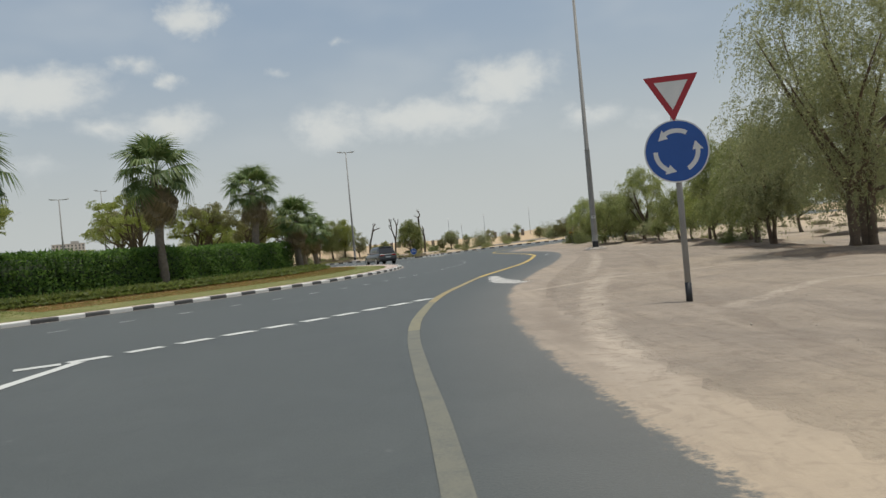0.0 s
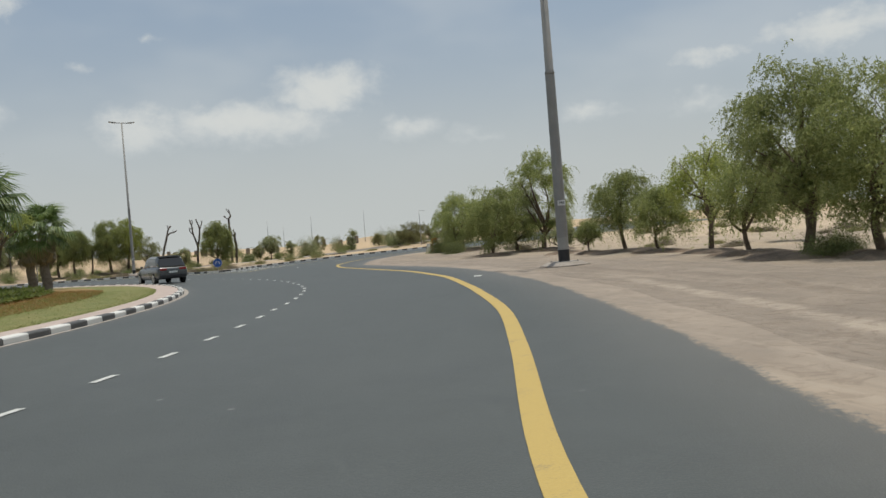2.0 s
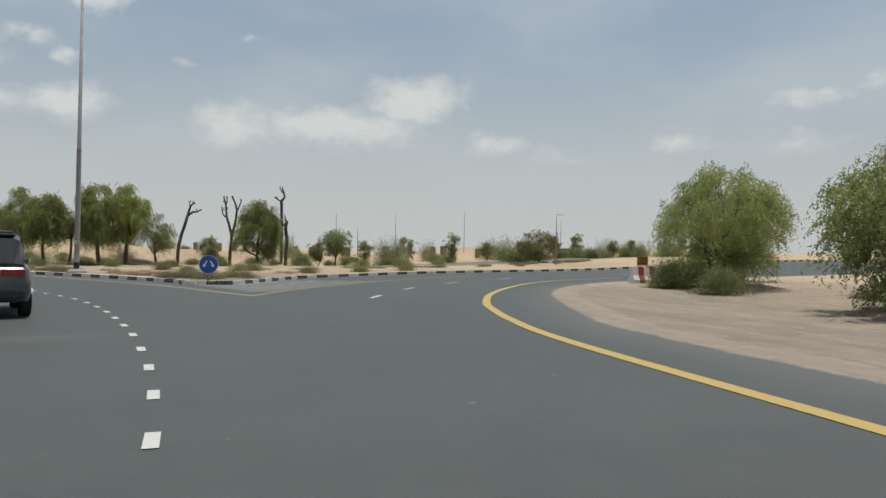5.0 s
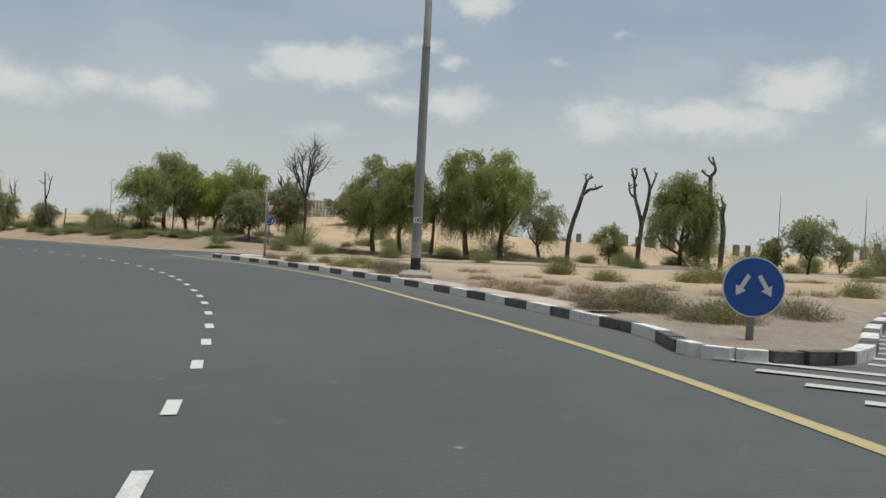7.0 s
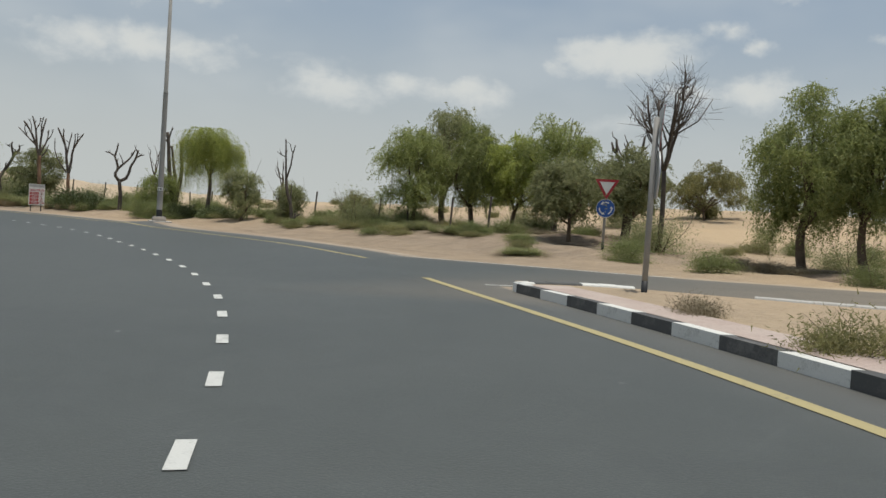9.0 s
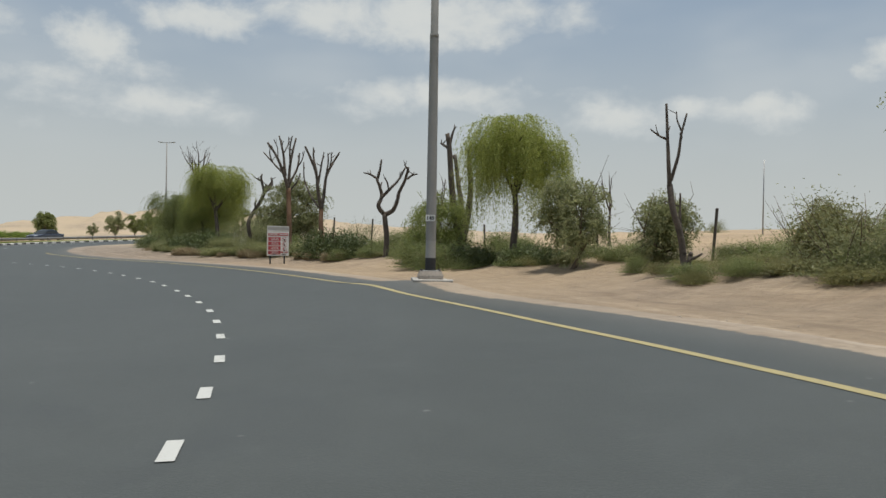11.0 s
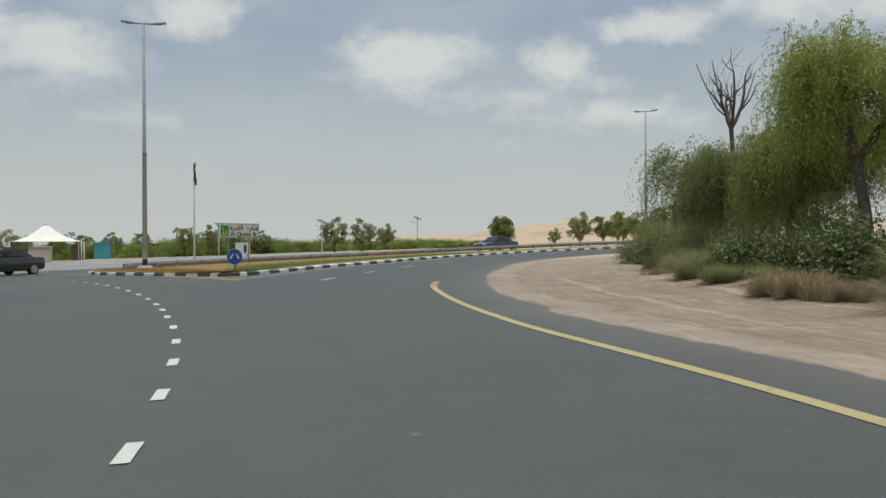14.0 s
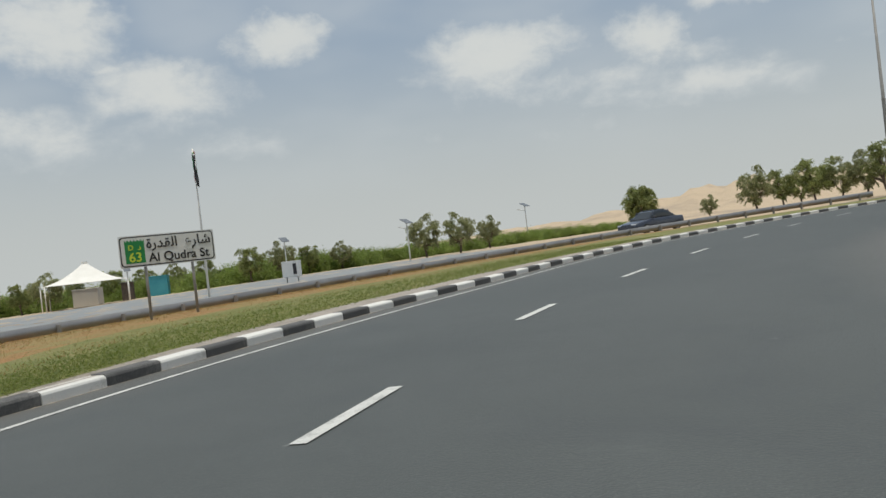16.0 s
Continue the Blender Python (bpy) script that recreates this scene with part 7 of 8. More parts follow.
for x, y, s in [(-18.6, 118.5, 1.0), (-14.2, 117.6, 0.9), (-21.5, 119.2, 1.1), (-9.0, 117.0, 0.8), (-4.8, 117.8, 0.8), (4.5, 120, 0.8), (9.5, 119, 1.0), (13, 121, 1.1), (16.5, 124, 1.0), (-1.2, 119.4, 0.7)]:
    put(GREEN_SHRUB, x, y, s, s * 0.7)
for x, y, s in [(18.6, 83.4, 1.2), (19.6, 84.6, 1.3), (19.0, 80.0, 1.2), (21.2, 87.6, 1.3), (17.8, 38.2, 0.9), (19.4, 39.2, 0.8)]:
    put(GREEN_SHRUB, x, y, s, s * 0.85)
for k in range(46):
    x = shrub_rng.uniform(8, 75)
    put(GREY_SHRUB + OLIVE_SHRUB, x, 112 + 0.62 * x + shrub_rng.uniform(4, 24), shrub_rng.uniform(0.9, 1.7))
for k in range(30):
    put(OLIVE_SHRUB + GREY_SHRUB, shrub_rng.uniform(-70, 5), shrub_rng.uniform(136, 175), shrub_rng.uniform(0.7, 1.4))
for k in range(54):
    s = shrub_rng.uniform(0.6, 1.3)
    put(OLIVE_SHRUB + DRY_SHRUB + DRY_SHRUB, shrub_rng.uniform(23, 62), shrub_rng.uniform(20, 92), s, 0.55 * s)
for k in range(30):
    x = shrub_rng.uniform(4, 60)
    put(GREY_SHRUB + OLIVE_SHRUB + GREEN_SHRUB, x, 112 + 0.62 * x + shrub_rng.uniform(5, 12), shrub_rng.uniform(0.9, 1.4))
for k in range(34):
    s = shrub_rng.uniform(0.7, 1.3)
    put(GREEN_SHRUB + OLIVE_SHRUB + GREY_SHRUB, -42 + 46 * k / 33 + shrub_rng.uniform(-0.8, 0.8), shrub_rng.uniform(122.5, 131), s, 0.75 * s)
for k in range(46):
    x = shrub_rng.uniform(1, 34)
    s = shrub_rng.uniform(0.5, 0.95)
    put(OLIVE_SHRUB + OLIVE_SHRUB + DRY_SHRUB, x, 102.5 + 0.86 * x + shrub_rng.uniform(0, 3.5), s, 0.5 * s)
for x, y, s in [(-11.0, 104.2, 0.85), (-9.8, 100.2, 0.8), (-9.1, 100.6, 0.75), (-10.3, 100.6, 0.6)]:
    put(OLIVE_SHRUB, x, y, s, 0.85 * s)
for x, y, s in [(-106, 128.6, 1.9), (-109.5, 129.8, 2.0), (-114, 131.4, 1.8), (-120, 133.5, 1.8), (-127, 136.5, 2.0), (-135, 140, 2.0)]:
    put(GREEN_SHRUB, x, y, s, s)
for x, y, s in [(-97, 127.5, 1.5), (-101, 129, 1.3), (-106, 131.5, 1.6), (-112, 134, 1.4), (-119, 137, 1.6), (-127, 141, 1.5), (-104, 133, 1.7), (-116, 139, 1.7)]:
    put(GREEN_SHRUB + GREY_SHRUB, x, y, s, s * 1.1)


def from_exit(bearing, d):
    """A place seen from the west exit: degrees to the left of north, and metres."""
    return -85.4 - d * math.sin(radians(bearing)), 114.1 + d * math.cos(radians(bearing))


for k in range(150):
    bearing = 81 + 45 * ((k * 0.6180339) % 1.0)
    tall = float(np.interp(bearing, [80, 83, 86, 92, 97, 101, 106, 112, 126], [0.9, 1.3, 1.8, 2.3, 2.7, 3.0, 3.6, 3.0, 3.2])) * shrub_rng.uniform(0.75, 1.12)
    x, y = from_exit(bearing, (116 if bearing < 112 else 124) + shrub_rng.uniform(-5, 12))
    put(BELT_SHRUB, x, y, tall / 2.4 * shrub_rng.uniform(1.0, 1.35), tall / 2.4)
for p in PROTOS:
    for o in p.children_recursive:
        bpy.data.objects.remove(o)
    bpy.data.objects.remove(p)

# trees along the far side of the west road
far_tree = [leafy_tree("roadside_tree", Matrix.Translation((0, 0, -60)), 6.0, 4.8, 110 + k, MAT_LEAF_DARK if k != 1 else MAT_LEAF_GREY, "green roadside tree in a far belt of trees", count=5600, clumps=40, hang=0.3, low=0.12, leaf_len=0.24, leaf_w=0.085, spread=0.5, group="far trees") for k in range(3)]
FAR_TREES = [(107.5, 108, 5.0), (105.4, 108, 5.0), (103.6, 112, 4.2), (101.3, 112, 4.0), (90.9, 106, 4.4), (110.5, 118, 4.2), (112.5, 126, 4.6), (114.4, 128, 4.3), (116.4, 122, 4.8), (118.6, 124, 4.6), (120.3, 112, 5.0), (121.8, 116, 4.4), (123.6, 118, 4.2), (126, 118, 4.6),
             (75.9, 92, 2.6), (71.2, 84, 4.2), (70.2, 88, 3.8), (69.3, 82, 4.7), (67.8, 83, 4.2), (66.4, 80, 4.4), (65.2, 76, 4.9), (63.2, 76, 5.2), (61.2, 80, 4.8), (59, 76, 5.2), (56.5, 78, 4.6), (54, 74, 4.8), (51, 78, 4.6)]
for bearing, d, h in FAR_TREES:
    x, y = from_exit(bearing, d)
    copy_thing(far_tree[shrub_rng.randrange(3)], at(x, y, shrub_rng.uniform(0, 360), 0, h / 6.0))
for x, y, h in [(-183.5, 104.9, 5.5), (-181.5, 109.1, 5.1), (-158.0, 136.4, 4.3)]:
    copy_thing(far_tree[1], at(x, y, shrub_rng.uniform(0, 360), 0, h / 6.0))
leafy_tree("roadside_tree", at(-166.1, 127.9, 0), 4.3, 3.6, 131, MAT_LEAF_DARK, "dense rounded dark green tree alone by the road", count=16000, clumps=60, hang=0.35, low=0.05, leaf_len=0.16, leaf_w=0.06, spread=0.45, group="far trees")
for p in far_tree:
    for o in p.children_recursive:
        bpy.data.objects.remove(o)
    bpy.data.objects.remove(p)


# brown leaf litter under the trees, its dark tone also standing for their shade
litter_rng = np.random.default_rng(31)
litter = Shape()
LITTER = [(13.8, 18.0, 3.4), (15.3, 27.2, 2.2), (16.4, 31.4, 2.0), (18.5, 39.8, 2.4), (18.7, 36.9, 1.8), (19.4, 43.7, 1.5), (20.6, 48.0, 1.6), (21.4, 53.2, 1.5), (21.9, 57.6, 1.9), (21.2, 60.3, 1.2), (21.4, 64.4, 1.2), (23.6, 73.0, 2.0), (19.6, 72.5, 1.6), (21.4, 83.0, 2.0), (25.0, 37.0, 2.0), (-17.0, 122.4, 1.8), (-14.7, 120.4, 1.6), (-12.0, 127.2, 2.0), (-9.5, 126.5, 1.9), (0.6, 122.0, 1.9), (-38.0, 128.8, 1.8), (-34.6, 127.2, 1.7), (-32.2, 126.2, 1.6), (-28.3, 126.9, 1.7), (-25.0, 124.0, 2.2)]
for x, y, r in LITTER:
    ring_n = 22
    ph = litter_rng.uniform(0, 6.28, 3)
    V = [(x, y, H(x, y) + 0.20)]
    for q, lift in ((0.45, 0.16), (0.78, 0.08), (1.0, -0.02)):
        for k in range(ring_n):
            a = 2 * math.pi * k / ring_n
            rr = r * q * (1 + 0.22 * math.sin(2 * a + ph[0]) + 0.14 * math.sin(5 * a + ph[1]) + 0.06 * litter_rng.normal())
            px, py = x + rr * math.cos(a), y + rr * math.sin(a)
            V.append((px, py, H(px, py) + lift + 0.02 * litter_rng.normal() * (lift > 0)))
    F = [(0, 1 + k, 1 + (k + 1) % ring_n, 1 + (k + 2) % ring_n) for k in range(0, ring_n, 2)]
    for g in range(2):
        F += [(1 + g * ring_n + k, 1 + (g + 1) * ring_n + k, 1 + (g + 1) * ring_n + (k + 1) % ring_n, 1 + g * ring_n + (k + 1) % ring_n) for k in range(ring_n)]
    litter.add(V, F)
litter_ob = new("leaf_litter", litter.mesh("leaf_litter"))
litter_ob.data.materials.append(material("leaf_litter", (0.15, 0.105, 0.072), (0.26, 0.195, 0.14), 1.1, 0.95, 16, 0.4, 0.9, 9))
tagged(litter_ob, "low brown mounds of leaf litter, darkened for shade under the trees", "leaf litter", kind="stuff")

# ---- signs and boards ----


def panel(bm, w, h, x, z, y=0.0, depth=0.02):
    return box(bm, w, depth, h, x, y, z)


def warning_board():
    x0, y0, x1, y1 = -61.4, 120.62, -61.55, 121.7
    mx, my = (x0 + x1) / 2, (y0 + y1) / 2
    turn = math.degrees(math.atan2(y1 - y0, x1 - x0))
    base = thing("warning_board", pose(mx, my, 0.30, 0, 0, turn), "white and red warning board on two short posts in sand", "warning board")
    for k in (-1, 1):
        bm = bmesh.new()
        box(bm, 0.05, 0.05, 1.2, k * 0.36, 0.045, -0.15, bevel=0.005)
        part("post", bm, MAT_BLACK, base)
    bm = bmesh.new()
    panel(bm, 1.10, 1.32, 0, 0.30)
    board = part("board", bm, MAT_SIGN_WHITE, base, "white printed board")

    def bar(w, h, x, z, mat, name, y=-0.014, d=0.006):
        q = bmesh.new()
        panel(q, w, h, x, z, y, d)
        return part(name, q, mat, board)

    bar(1.06, 0.15, 0, 1.44, MAT_SIGN_BACK, "header_band")
    bar(1.02, 0.11, 0, 1.19, MAT_BOARD_RED, "title_band")
    me = text_mesh("WARNING", 0.10, 0.002)
    me.transform(Matrix.Translation((-0.24, -0.020, 1.245)) @ FACE)
    part_mesh("title", me, MAT_SIGN_WHITE, board)
    bar(0.44, 0.03, 0.27, 1.23, MAT_SIGN_WHITE, "text_bar", -0.019, 0.004)
    for k in range(4):
        z = 0.96 - 0.20 * k
        bar(0.63, 0.165, -0.19, z, MAT_BOARD_RED, "notice_band")
        for j in range(2):
            bar(0.40 - 0.05 * j, 0.018, -0.17, z + 0.045 + 0.06 * j, MAT_SIGN_WHITE, "text_bar", -0.019, 0.004)
    bar(1.02, 0.05, 0, 0.43, MAT_BOARD_RED, "foot_band")
    for k in (-0.2, 0.3):
        bar(0.18, 0.035, k, 0.35, MAT_BLACK, "text_bar")
    for k in range(3):
        z = 1.02 - 0.24 * k
        for rr, mat, y in ((0.115, MAT_BOARD_RED, -0.0125), (0.098, MAT_SIGN_WHITE, -0.0165)):
            q = bmesh.new()
            disc(q, rr, 0.006, Matrix.Translation((0.31, y, z)) @ FACE, 28)
            part("prohibition_ring", q, mat, board, "red prohibition ring")
        q = bmesh.new()
        panel(q, 0.075, 0.085, 0.31, z - 0.045, -0.021, 0.004)
        part("pictogram", q, MAT_BLACK, board, "black pictogram")
        q = bmesh.new()
        panel(q, 0.018, 0.20, 0, -0.10, 0, 0.004)
        bmesh.ops.transform(q, verts=q.verts[:], matrix=Matrix.Translation((0.31, -0.025, z)) @ Matrix.Rotation(radians(-40), 4, "Y"))
        part("slash", q, MAT_BOARD_RED, board)


warning_board()


def rounded(w, h, r, n=6):
    out = []
    for cx, cz, a0 in ((w / 2 - r, h / 2 - r, 0), (-w / 2 + r, h / 2 - r, 90), (-w / 2 + r, -h / 2 + r, 180), (w / 2 - r, -h / 2 + r, 270)):
        out += [(cx + r * math.cos(radians(a0 + 90 * i / n)), cz + r * math.sin(radians(a0 + 90 * i / n))) for i in range(n + 1)]
    return out


def street_sign():
    ax, ay, bx, by = -105.93, 104.16, -107.47, 106.19
    turn = math.degrees(math.atan2(by - ay, bx - ax))
    mx, my, zc = (ax + bx) / 2, (ay + by) / 2, 2.07
    w, h = 2.52, 0.84
    base = thing("street_name_sign", pose(mx, my, H(mx, my) + 0.17, 0, 0, turn), "white street name sign with green route shield on two posts", "road sign")
    zc -= H(mx, my) + 0.17
    for k in (-0.62, 0.62):
        s = Shape()
        s.tube([(k, 0.06, -0.2), (k, 0.06, zc + 0.3)], [0.04, 0.04], 10)
        part_mesh("post", s.mesh("post"), MAT_STEEL, base)
    plate = part("plate", flat_shape([(x, z + zc) for x, z in rounded(w, h, 0.05)], 0.0), MAT_SIGN_WHITE, base, "white sign plate")
    part("border", flat_shape([(x, z + zc) for x, z in rounded(w - 0.05, h - 0.05, 0.10)], -0.004), MAT_BLACK, plate, "black border")
    part("inner_face", flat_shape([(x, z + zc) for x, z in rounded(w - 0.11, h - 0.11, 0.08)], -0.008), MAT_SIGN_WHITE, plate)
    back = bmesh.new()
    box(back, w - 0.02, 0.012, h - 0.02, 0, 0.012, zc - h / 2 + 0.01)
    part("back", back, MAT_SIGN_BACK, plate, "bare metal back")
    sx = -0.86
    top = [(sx - 0.25, 0.20), (sx - 0.25, 0.26)]
    notch = [(sx - 0.25 + 0.5 * i / 12, 0.26 if (i % 2) else 0.31) for i in range(13)]
    part("shield_top", flat_shape([(sx - 0.25, zc - 0.02)] + [(sx + 0.25, zc - 0.02)] + [(x, z + zc) for x, z in notch[::-1]], -0.012), MAT_GREEN, plate, "green castellated shield top")
    part("shield", flat_shape([(sx - 0.25, zc - 0.31), (sx + 0.25, zc - 0.31), (sx + 0.25, zc - 0.02), (sx - 0.25, zc - 0.02)], -0.0125), MAT_GREEN, plate, "green route shield")
    for body, size, x, z, mat in (("D", 0.19, sx - 0.10, 0.10, MAT_LIME), ("\u062f", 0.19, sx + 0.12, 0.10, MAT_LIME), ("63", 0.34, sx, -0.165, MAT_LIME), ("Al Qudra St", 0.33, 0.28, -0.20, MAT_BLACK), ("\ufe93\ufead\ufeaa\ufed8\ufedf\ufe8d  \ufec9\ufead\ufe8e\ufeb7", 0.36, 0.30, 0.17, MAT_BLACK)):
        me = text_mesh(body, size, 0.003)
        me.transform(Matrix.Translation((x, -0.020, zc + z)) @ FACE)
        part_mesh("lettering", me, mat, plate)


street_sign()


def barrier_and_sign():
    base = thing("jersey_barrier", at(19.2, 87.4, 8, 0, 0.87), "red and white painted concrete barrier at the road edge", "barrier")
    prof = [(-0.30, 0), (-0.30, 0.16), (-0.16, 0.38), (-0.10, 0.82), (0.10, 0.82), (0.16, 0.38), (0.30, 0.16), (0.30, 0)]
    for k in range(4):
        bm = bmesh.new()
        x0, x1 = -0.64 + 0.32 * k, -0.64 + 0.32 * (k + 1)
        a = [bm.verts.new((x0, y, z)) for y, z in prof]
        b = [bm.verts.new((x1, y, z)) for y, z in prof]
        bm.faces.new(a)
        bm.faces.new(b[::-1])
        for i in range(len(prof)):
            bm.faces.new((a[i], b[i], b[(i + 1) % len(prof)], a[(i + 1) % len(prof)]))
        bmesh.ops.recalc_face_normals(bm, faces=bm.faces[:])
        part("painted_section", bm, MAT_BARRIER_RED if k % 2 else MAT_BARRIER_WHITE, base, "red painted section" if k % 2 else "white painted section")
    sb = thing("works_sign", at(19.6, 88.3, 8, 0, 0.85), "brownish orange works board with text bars behind the barrier", "road sign")
    for k in (-0.26, 0.26):
        bm = bmesh.new()
        box(bm, 0.04, 0.04, 1.45, k, 0.03, -0.1)
        part("post", bm, MAT_STEEL, sb)
    bm = bmesh.new()
    panel(bm, 0.66, 0.50, 0, 0.88)
    board = part("board", bm, MAT_ORANGE, sb, "orange board")
    for k in range(3):
        bm = bmesh.new()
        panel(bm, 0.50 - 0.08 * (k % 2), 0.05, 0, 0.98 + 0.13 * k, -0.014, 0.006)
        part("text_bar", bm, MAT_BLACK, board)


barrier_and_sign()


# ---- guard rail ----
RAIL = smooth_line([(-101.2, 100.6), (-105.5, 101), (-108.5, 102.5), (-112, 105), (-117, 108), (-122.5, 112.5), (-128, 118.5), (-131.5, 124.5), (-134.5, 131), (-136.2, 136.6)], 8)


def guard_rail():
    base = thing("guard_rail", Matrix(), "long galvanised steel guard rail on posts along the grass", "guard rail")
    prof = [(0.0, 0.42), (0.045, 0.47), (0.045, 0.52), (0.0, 0.575), (0.045, 0.63), (0.045, 0.68), (0.0, 0.735), (-0.02, 0.735), (-0.02, 0.42)]
    pts = resample(RAIL, 1.0)

    def sink(i, n):
        return -0.27 + 0.22 * max(0.0, (i / n - 0.45) / 0.55)

    V, F = [], []
    n = len(prof)
    for i, (x, y, a) in enumerate(pts):
        for s, z in prof:
            V.append((x + math.sin(a) * -s, y + math.cos(a) * s, H(x, y) + sink(i, len(pts)) + z))
    for i in range(len(pts) - 1):
        for k in range(n):
            F.append((i * n + k, i * n + (k + 1) % n, (i + 1) * n + (k + 1) % n, (i + 1) * n + k))
    part_mesh("rail", mesh_quads("rail", V, F), MAT_RAIL, base)
    bm = bmesh.new()
    box(bm, 0.06, 0.14, 0.95, 0, 0, -0.2)
    me = bpy.data.meshes.new("post")
    bm.to_mesh(me)
    bm.free()
    me.materials.append(MAT_STEEL)
    for i, (x, y, a) in list(enumerate(pts))[::2]:
        ob = new("post", me)
        ob.matrix_world = pose(x + 0.1 * math.sin(a), y - 0.1 * math.cos(a), H(x, y) + sink(i, len(pts)) - 0.07, 0, 0, math.degrees(a))
        ob.parent = base


guard_rail()


# ---- rest area beyond the west road ----
def tent():
    base = thing("shade_tent", at(-179.3, 64.3, 25, -0.05), "white peaked canvas shade tent on thin posts", "tent")
    V, F = [], []
    half, eave, peak = 4.8, 2.9, 5.2
    rings = 7
    for i in range(rings + 1):
        u = i / rings
        for k in range(32):
            a = 2 * math.pi * k / 32
            sq = half / max(abs(math.cos(a)), abs(math.sin(a)))
            dip = 0.10 * half * (math.cos(2 * a) ** 2) * (1 - u)
            r = (sq * 0.98 - dip) * (1 - u) + 0.28 * u
            z = eave + (peak - eave) * (u ** 1.7)
            V.append((r * math.cos(a), r * math.sin(a), z))
    for i in range(rings):
        for k in range(32):
            F.append((i * 32 + k, i * 32 + (k + 1) % 32, (i + 1) * 32 + (k + 1) % 32, (i + 1) * 32 + k))
    ob = part_mesh("canopy", shaded(mesh_quads("canopy", V, F)), MAT_CANVAS, base)
    bm = bmesh.new()
    disc(bm, 0.34, 0.30, Matrix.Translation((0, 0, peak + 0.08)), 20)
    part("cap", bm, MAT_CANVAS, base)
    for x in (-1, 0, 1):
        for y in (-1, 1):
            s = Shape()
            s.tube([(x * half * 0.96, y * half * 0.96, -0.1), (x * half * 0.96, y * half * 0.96, eave + 0.02)], [0.07, 0.06], 10)
            part_mesh("post", s.mesh("post"), MAT_CANVAS, base)


tent()


def simple_block(name, x, y, turn, sx, sy, sz, mat, label, category, ribs=0, rib_mat=None, dz=0.0):
    base = thing(name, at(x, y, turn, dz), label, category)
    bm = bmesh.new()
    box(bm, sx, sy, sz, 0, 0, -0.05, bevel=0.03)
    part("body", bm, mat, base)
    for k in range(ribs):
        bm = bmesh.new()
        box(bm, 0.08, sy + 0.05, sz * 0.9, -sx / 2 + (k + 0.5) * sx / ribs, 0, sz * 0.03, bevel=0.01)
        part("rib", bm, rib_mat or mat, base)
    bm = bmesh.new()
    box(bm, sx + 0.12, sy + 0.12, 0.09, 0, 0, sz - 0.05, bevel=0.02)
    part("roof", bm, mat, base)
    return base


simple_block("container", -191.6, 67.8, 20, 5.5, 2.4, 2.6, MAT_TEAL, "turquoise ribbed steel container under the trees", "container", 14)
simple_block("kiosk", -187.0, 65.6, 20, 1.6, 1.4, 2.3, MAT_DEAD, "small dark brown cabin beside the shade tent", "cabin", 5)
simple_block("dark_cabin", -197.5, 75.0, 20, 4.4, 2.4, 2.2, MAT_BLACK, "dark cabin among the trees", "cabin", 6)
simple_block("beige_cabin", -186.5, 60.5, 20, 5.0, 3.0, 2.2, MAT_BEIGE, "low beige building behind the tent", "cabin", 4, MAT_BEIGE)


def utility_cabinet():
    base = thing("utility_cabinet", at(-145.5, 98.2, 70, -0.05), "pale grey electrical cabinet on two legs", "cabinet")
    bm = bmesh.new()
    box(bm, 1.5, 0.4, 1.2, 0, 0, 0.45, bevel=0.02)
    body = part("body", bm, MAT_SIGN_WHITE, base)
    bm = bmesh.new()
    box(bm, 0.30, 0.02, 0.8, 0.42, -0.21, 0.65)
    part("vent", bm, MAT_BLACK, body)
    for k in (-0.5, 0.5):
        bm = bmesh.new()
        box(bm, 0.07, 0.07, 0.6, k, 0, -0.1)
        part("leg", bm, MAT_STEEL, base)


utility_cabinet()


def flag_pole():
    base = thing("flag_pole", at(-133.1, 96.3, 30), "white flag pole with a hanging dark flag", "flag pole")
    s = Shape()
    s.tube([(0, 0, -0.2), (0, 0, 4.5), (0, 0, 9.0)], [0.075, 0.065, 0.04], 12)
    part_mesh("pole", s.mesh("pole"), MAT_CANVAS, base)
    for k, mat in enumerate((MAT_BARRIER_RED, MAT_GREEN, MAT_SIGN_WHITE, MAT_BLACK)):
        V, F = [], []
        for i in range(13):
            z = 8.85 - 1.9 * i / 12
            for j in range(3):
                u = (k + j / 2) / 4
                V.append((0.05 + 0.32 * u + 0.05 * math.sin(i * 0.9 + u * 5) + 0.12 * i / 12, 0.10 * math.sin(u * 11 + i * 0.35), z - 0.35 * u))
        for i in range(12):
            for j in range(2):
                q = i * 3 + j
                F.append((q, q + 1, q + 4, q + 3))
        ob = part_mesh("flag_stripe", shaded(mesh_quads("flag_stripe", V, F)), mat, base)
        so = ob.modifiers.new("thick", "SOLIDIFY")
        so.thickness = 0.01


flag_pole()


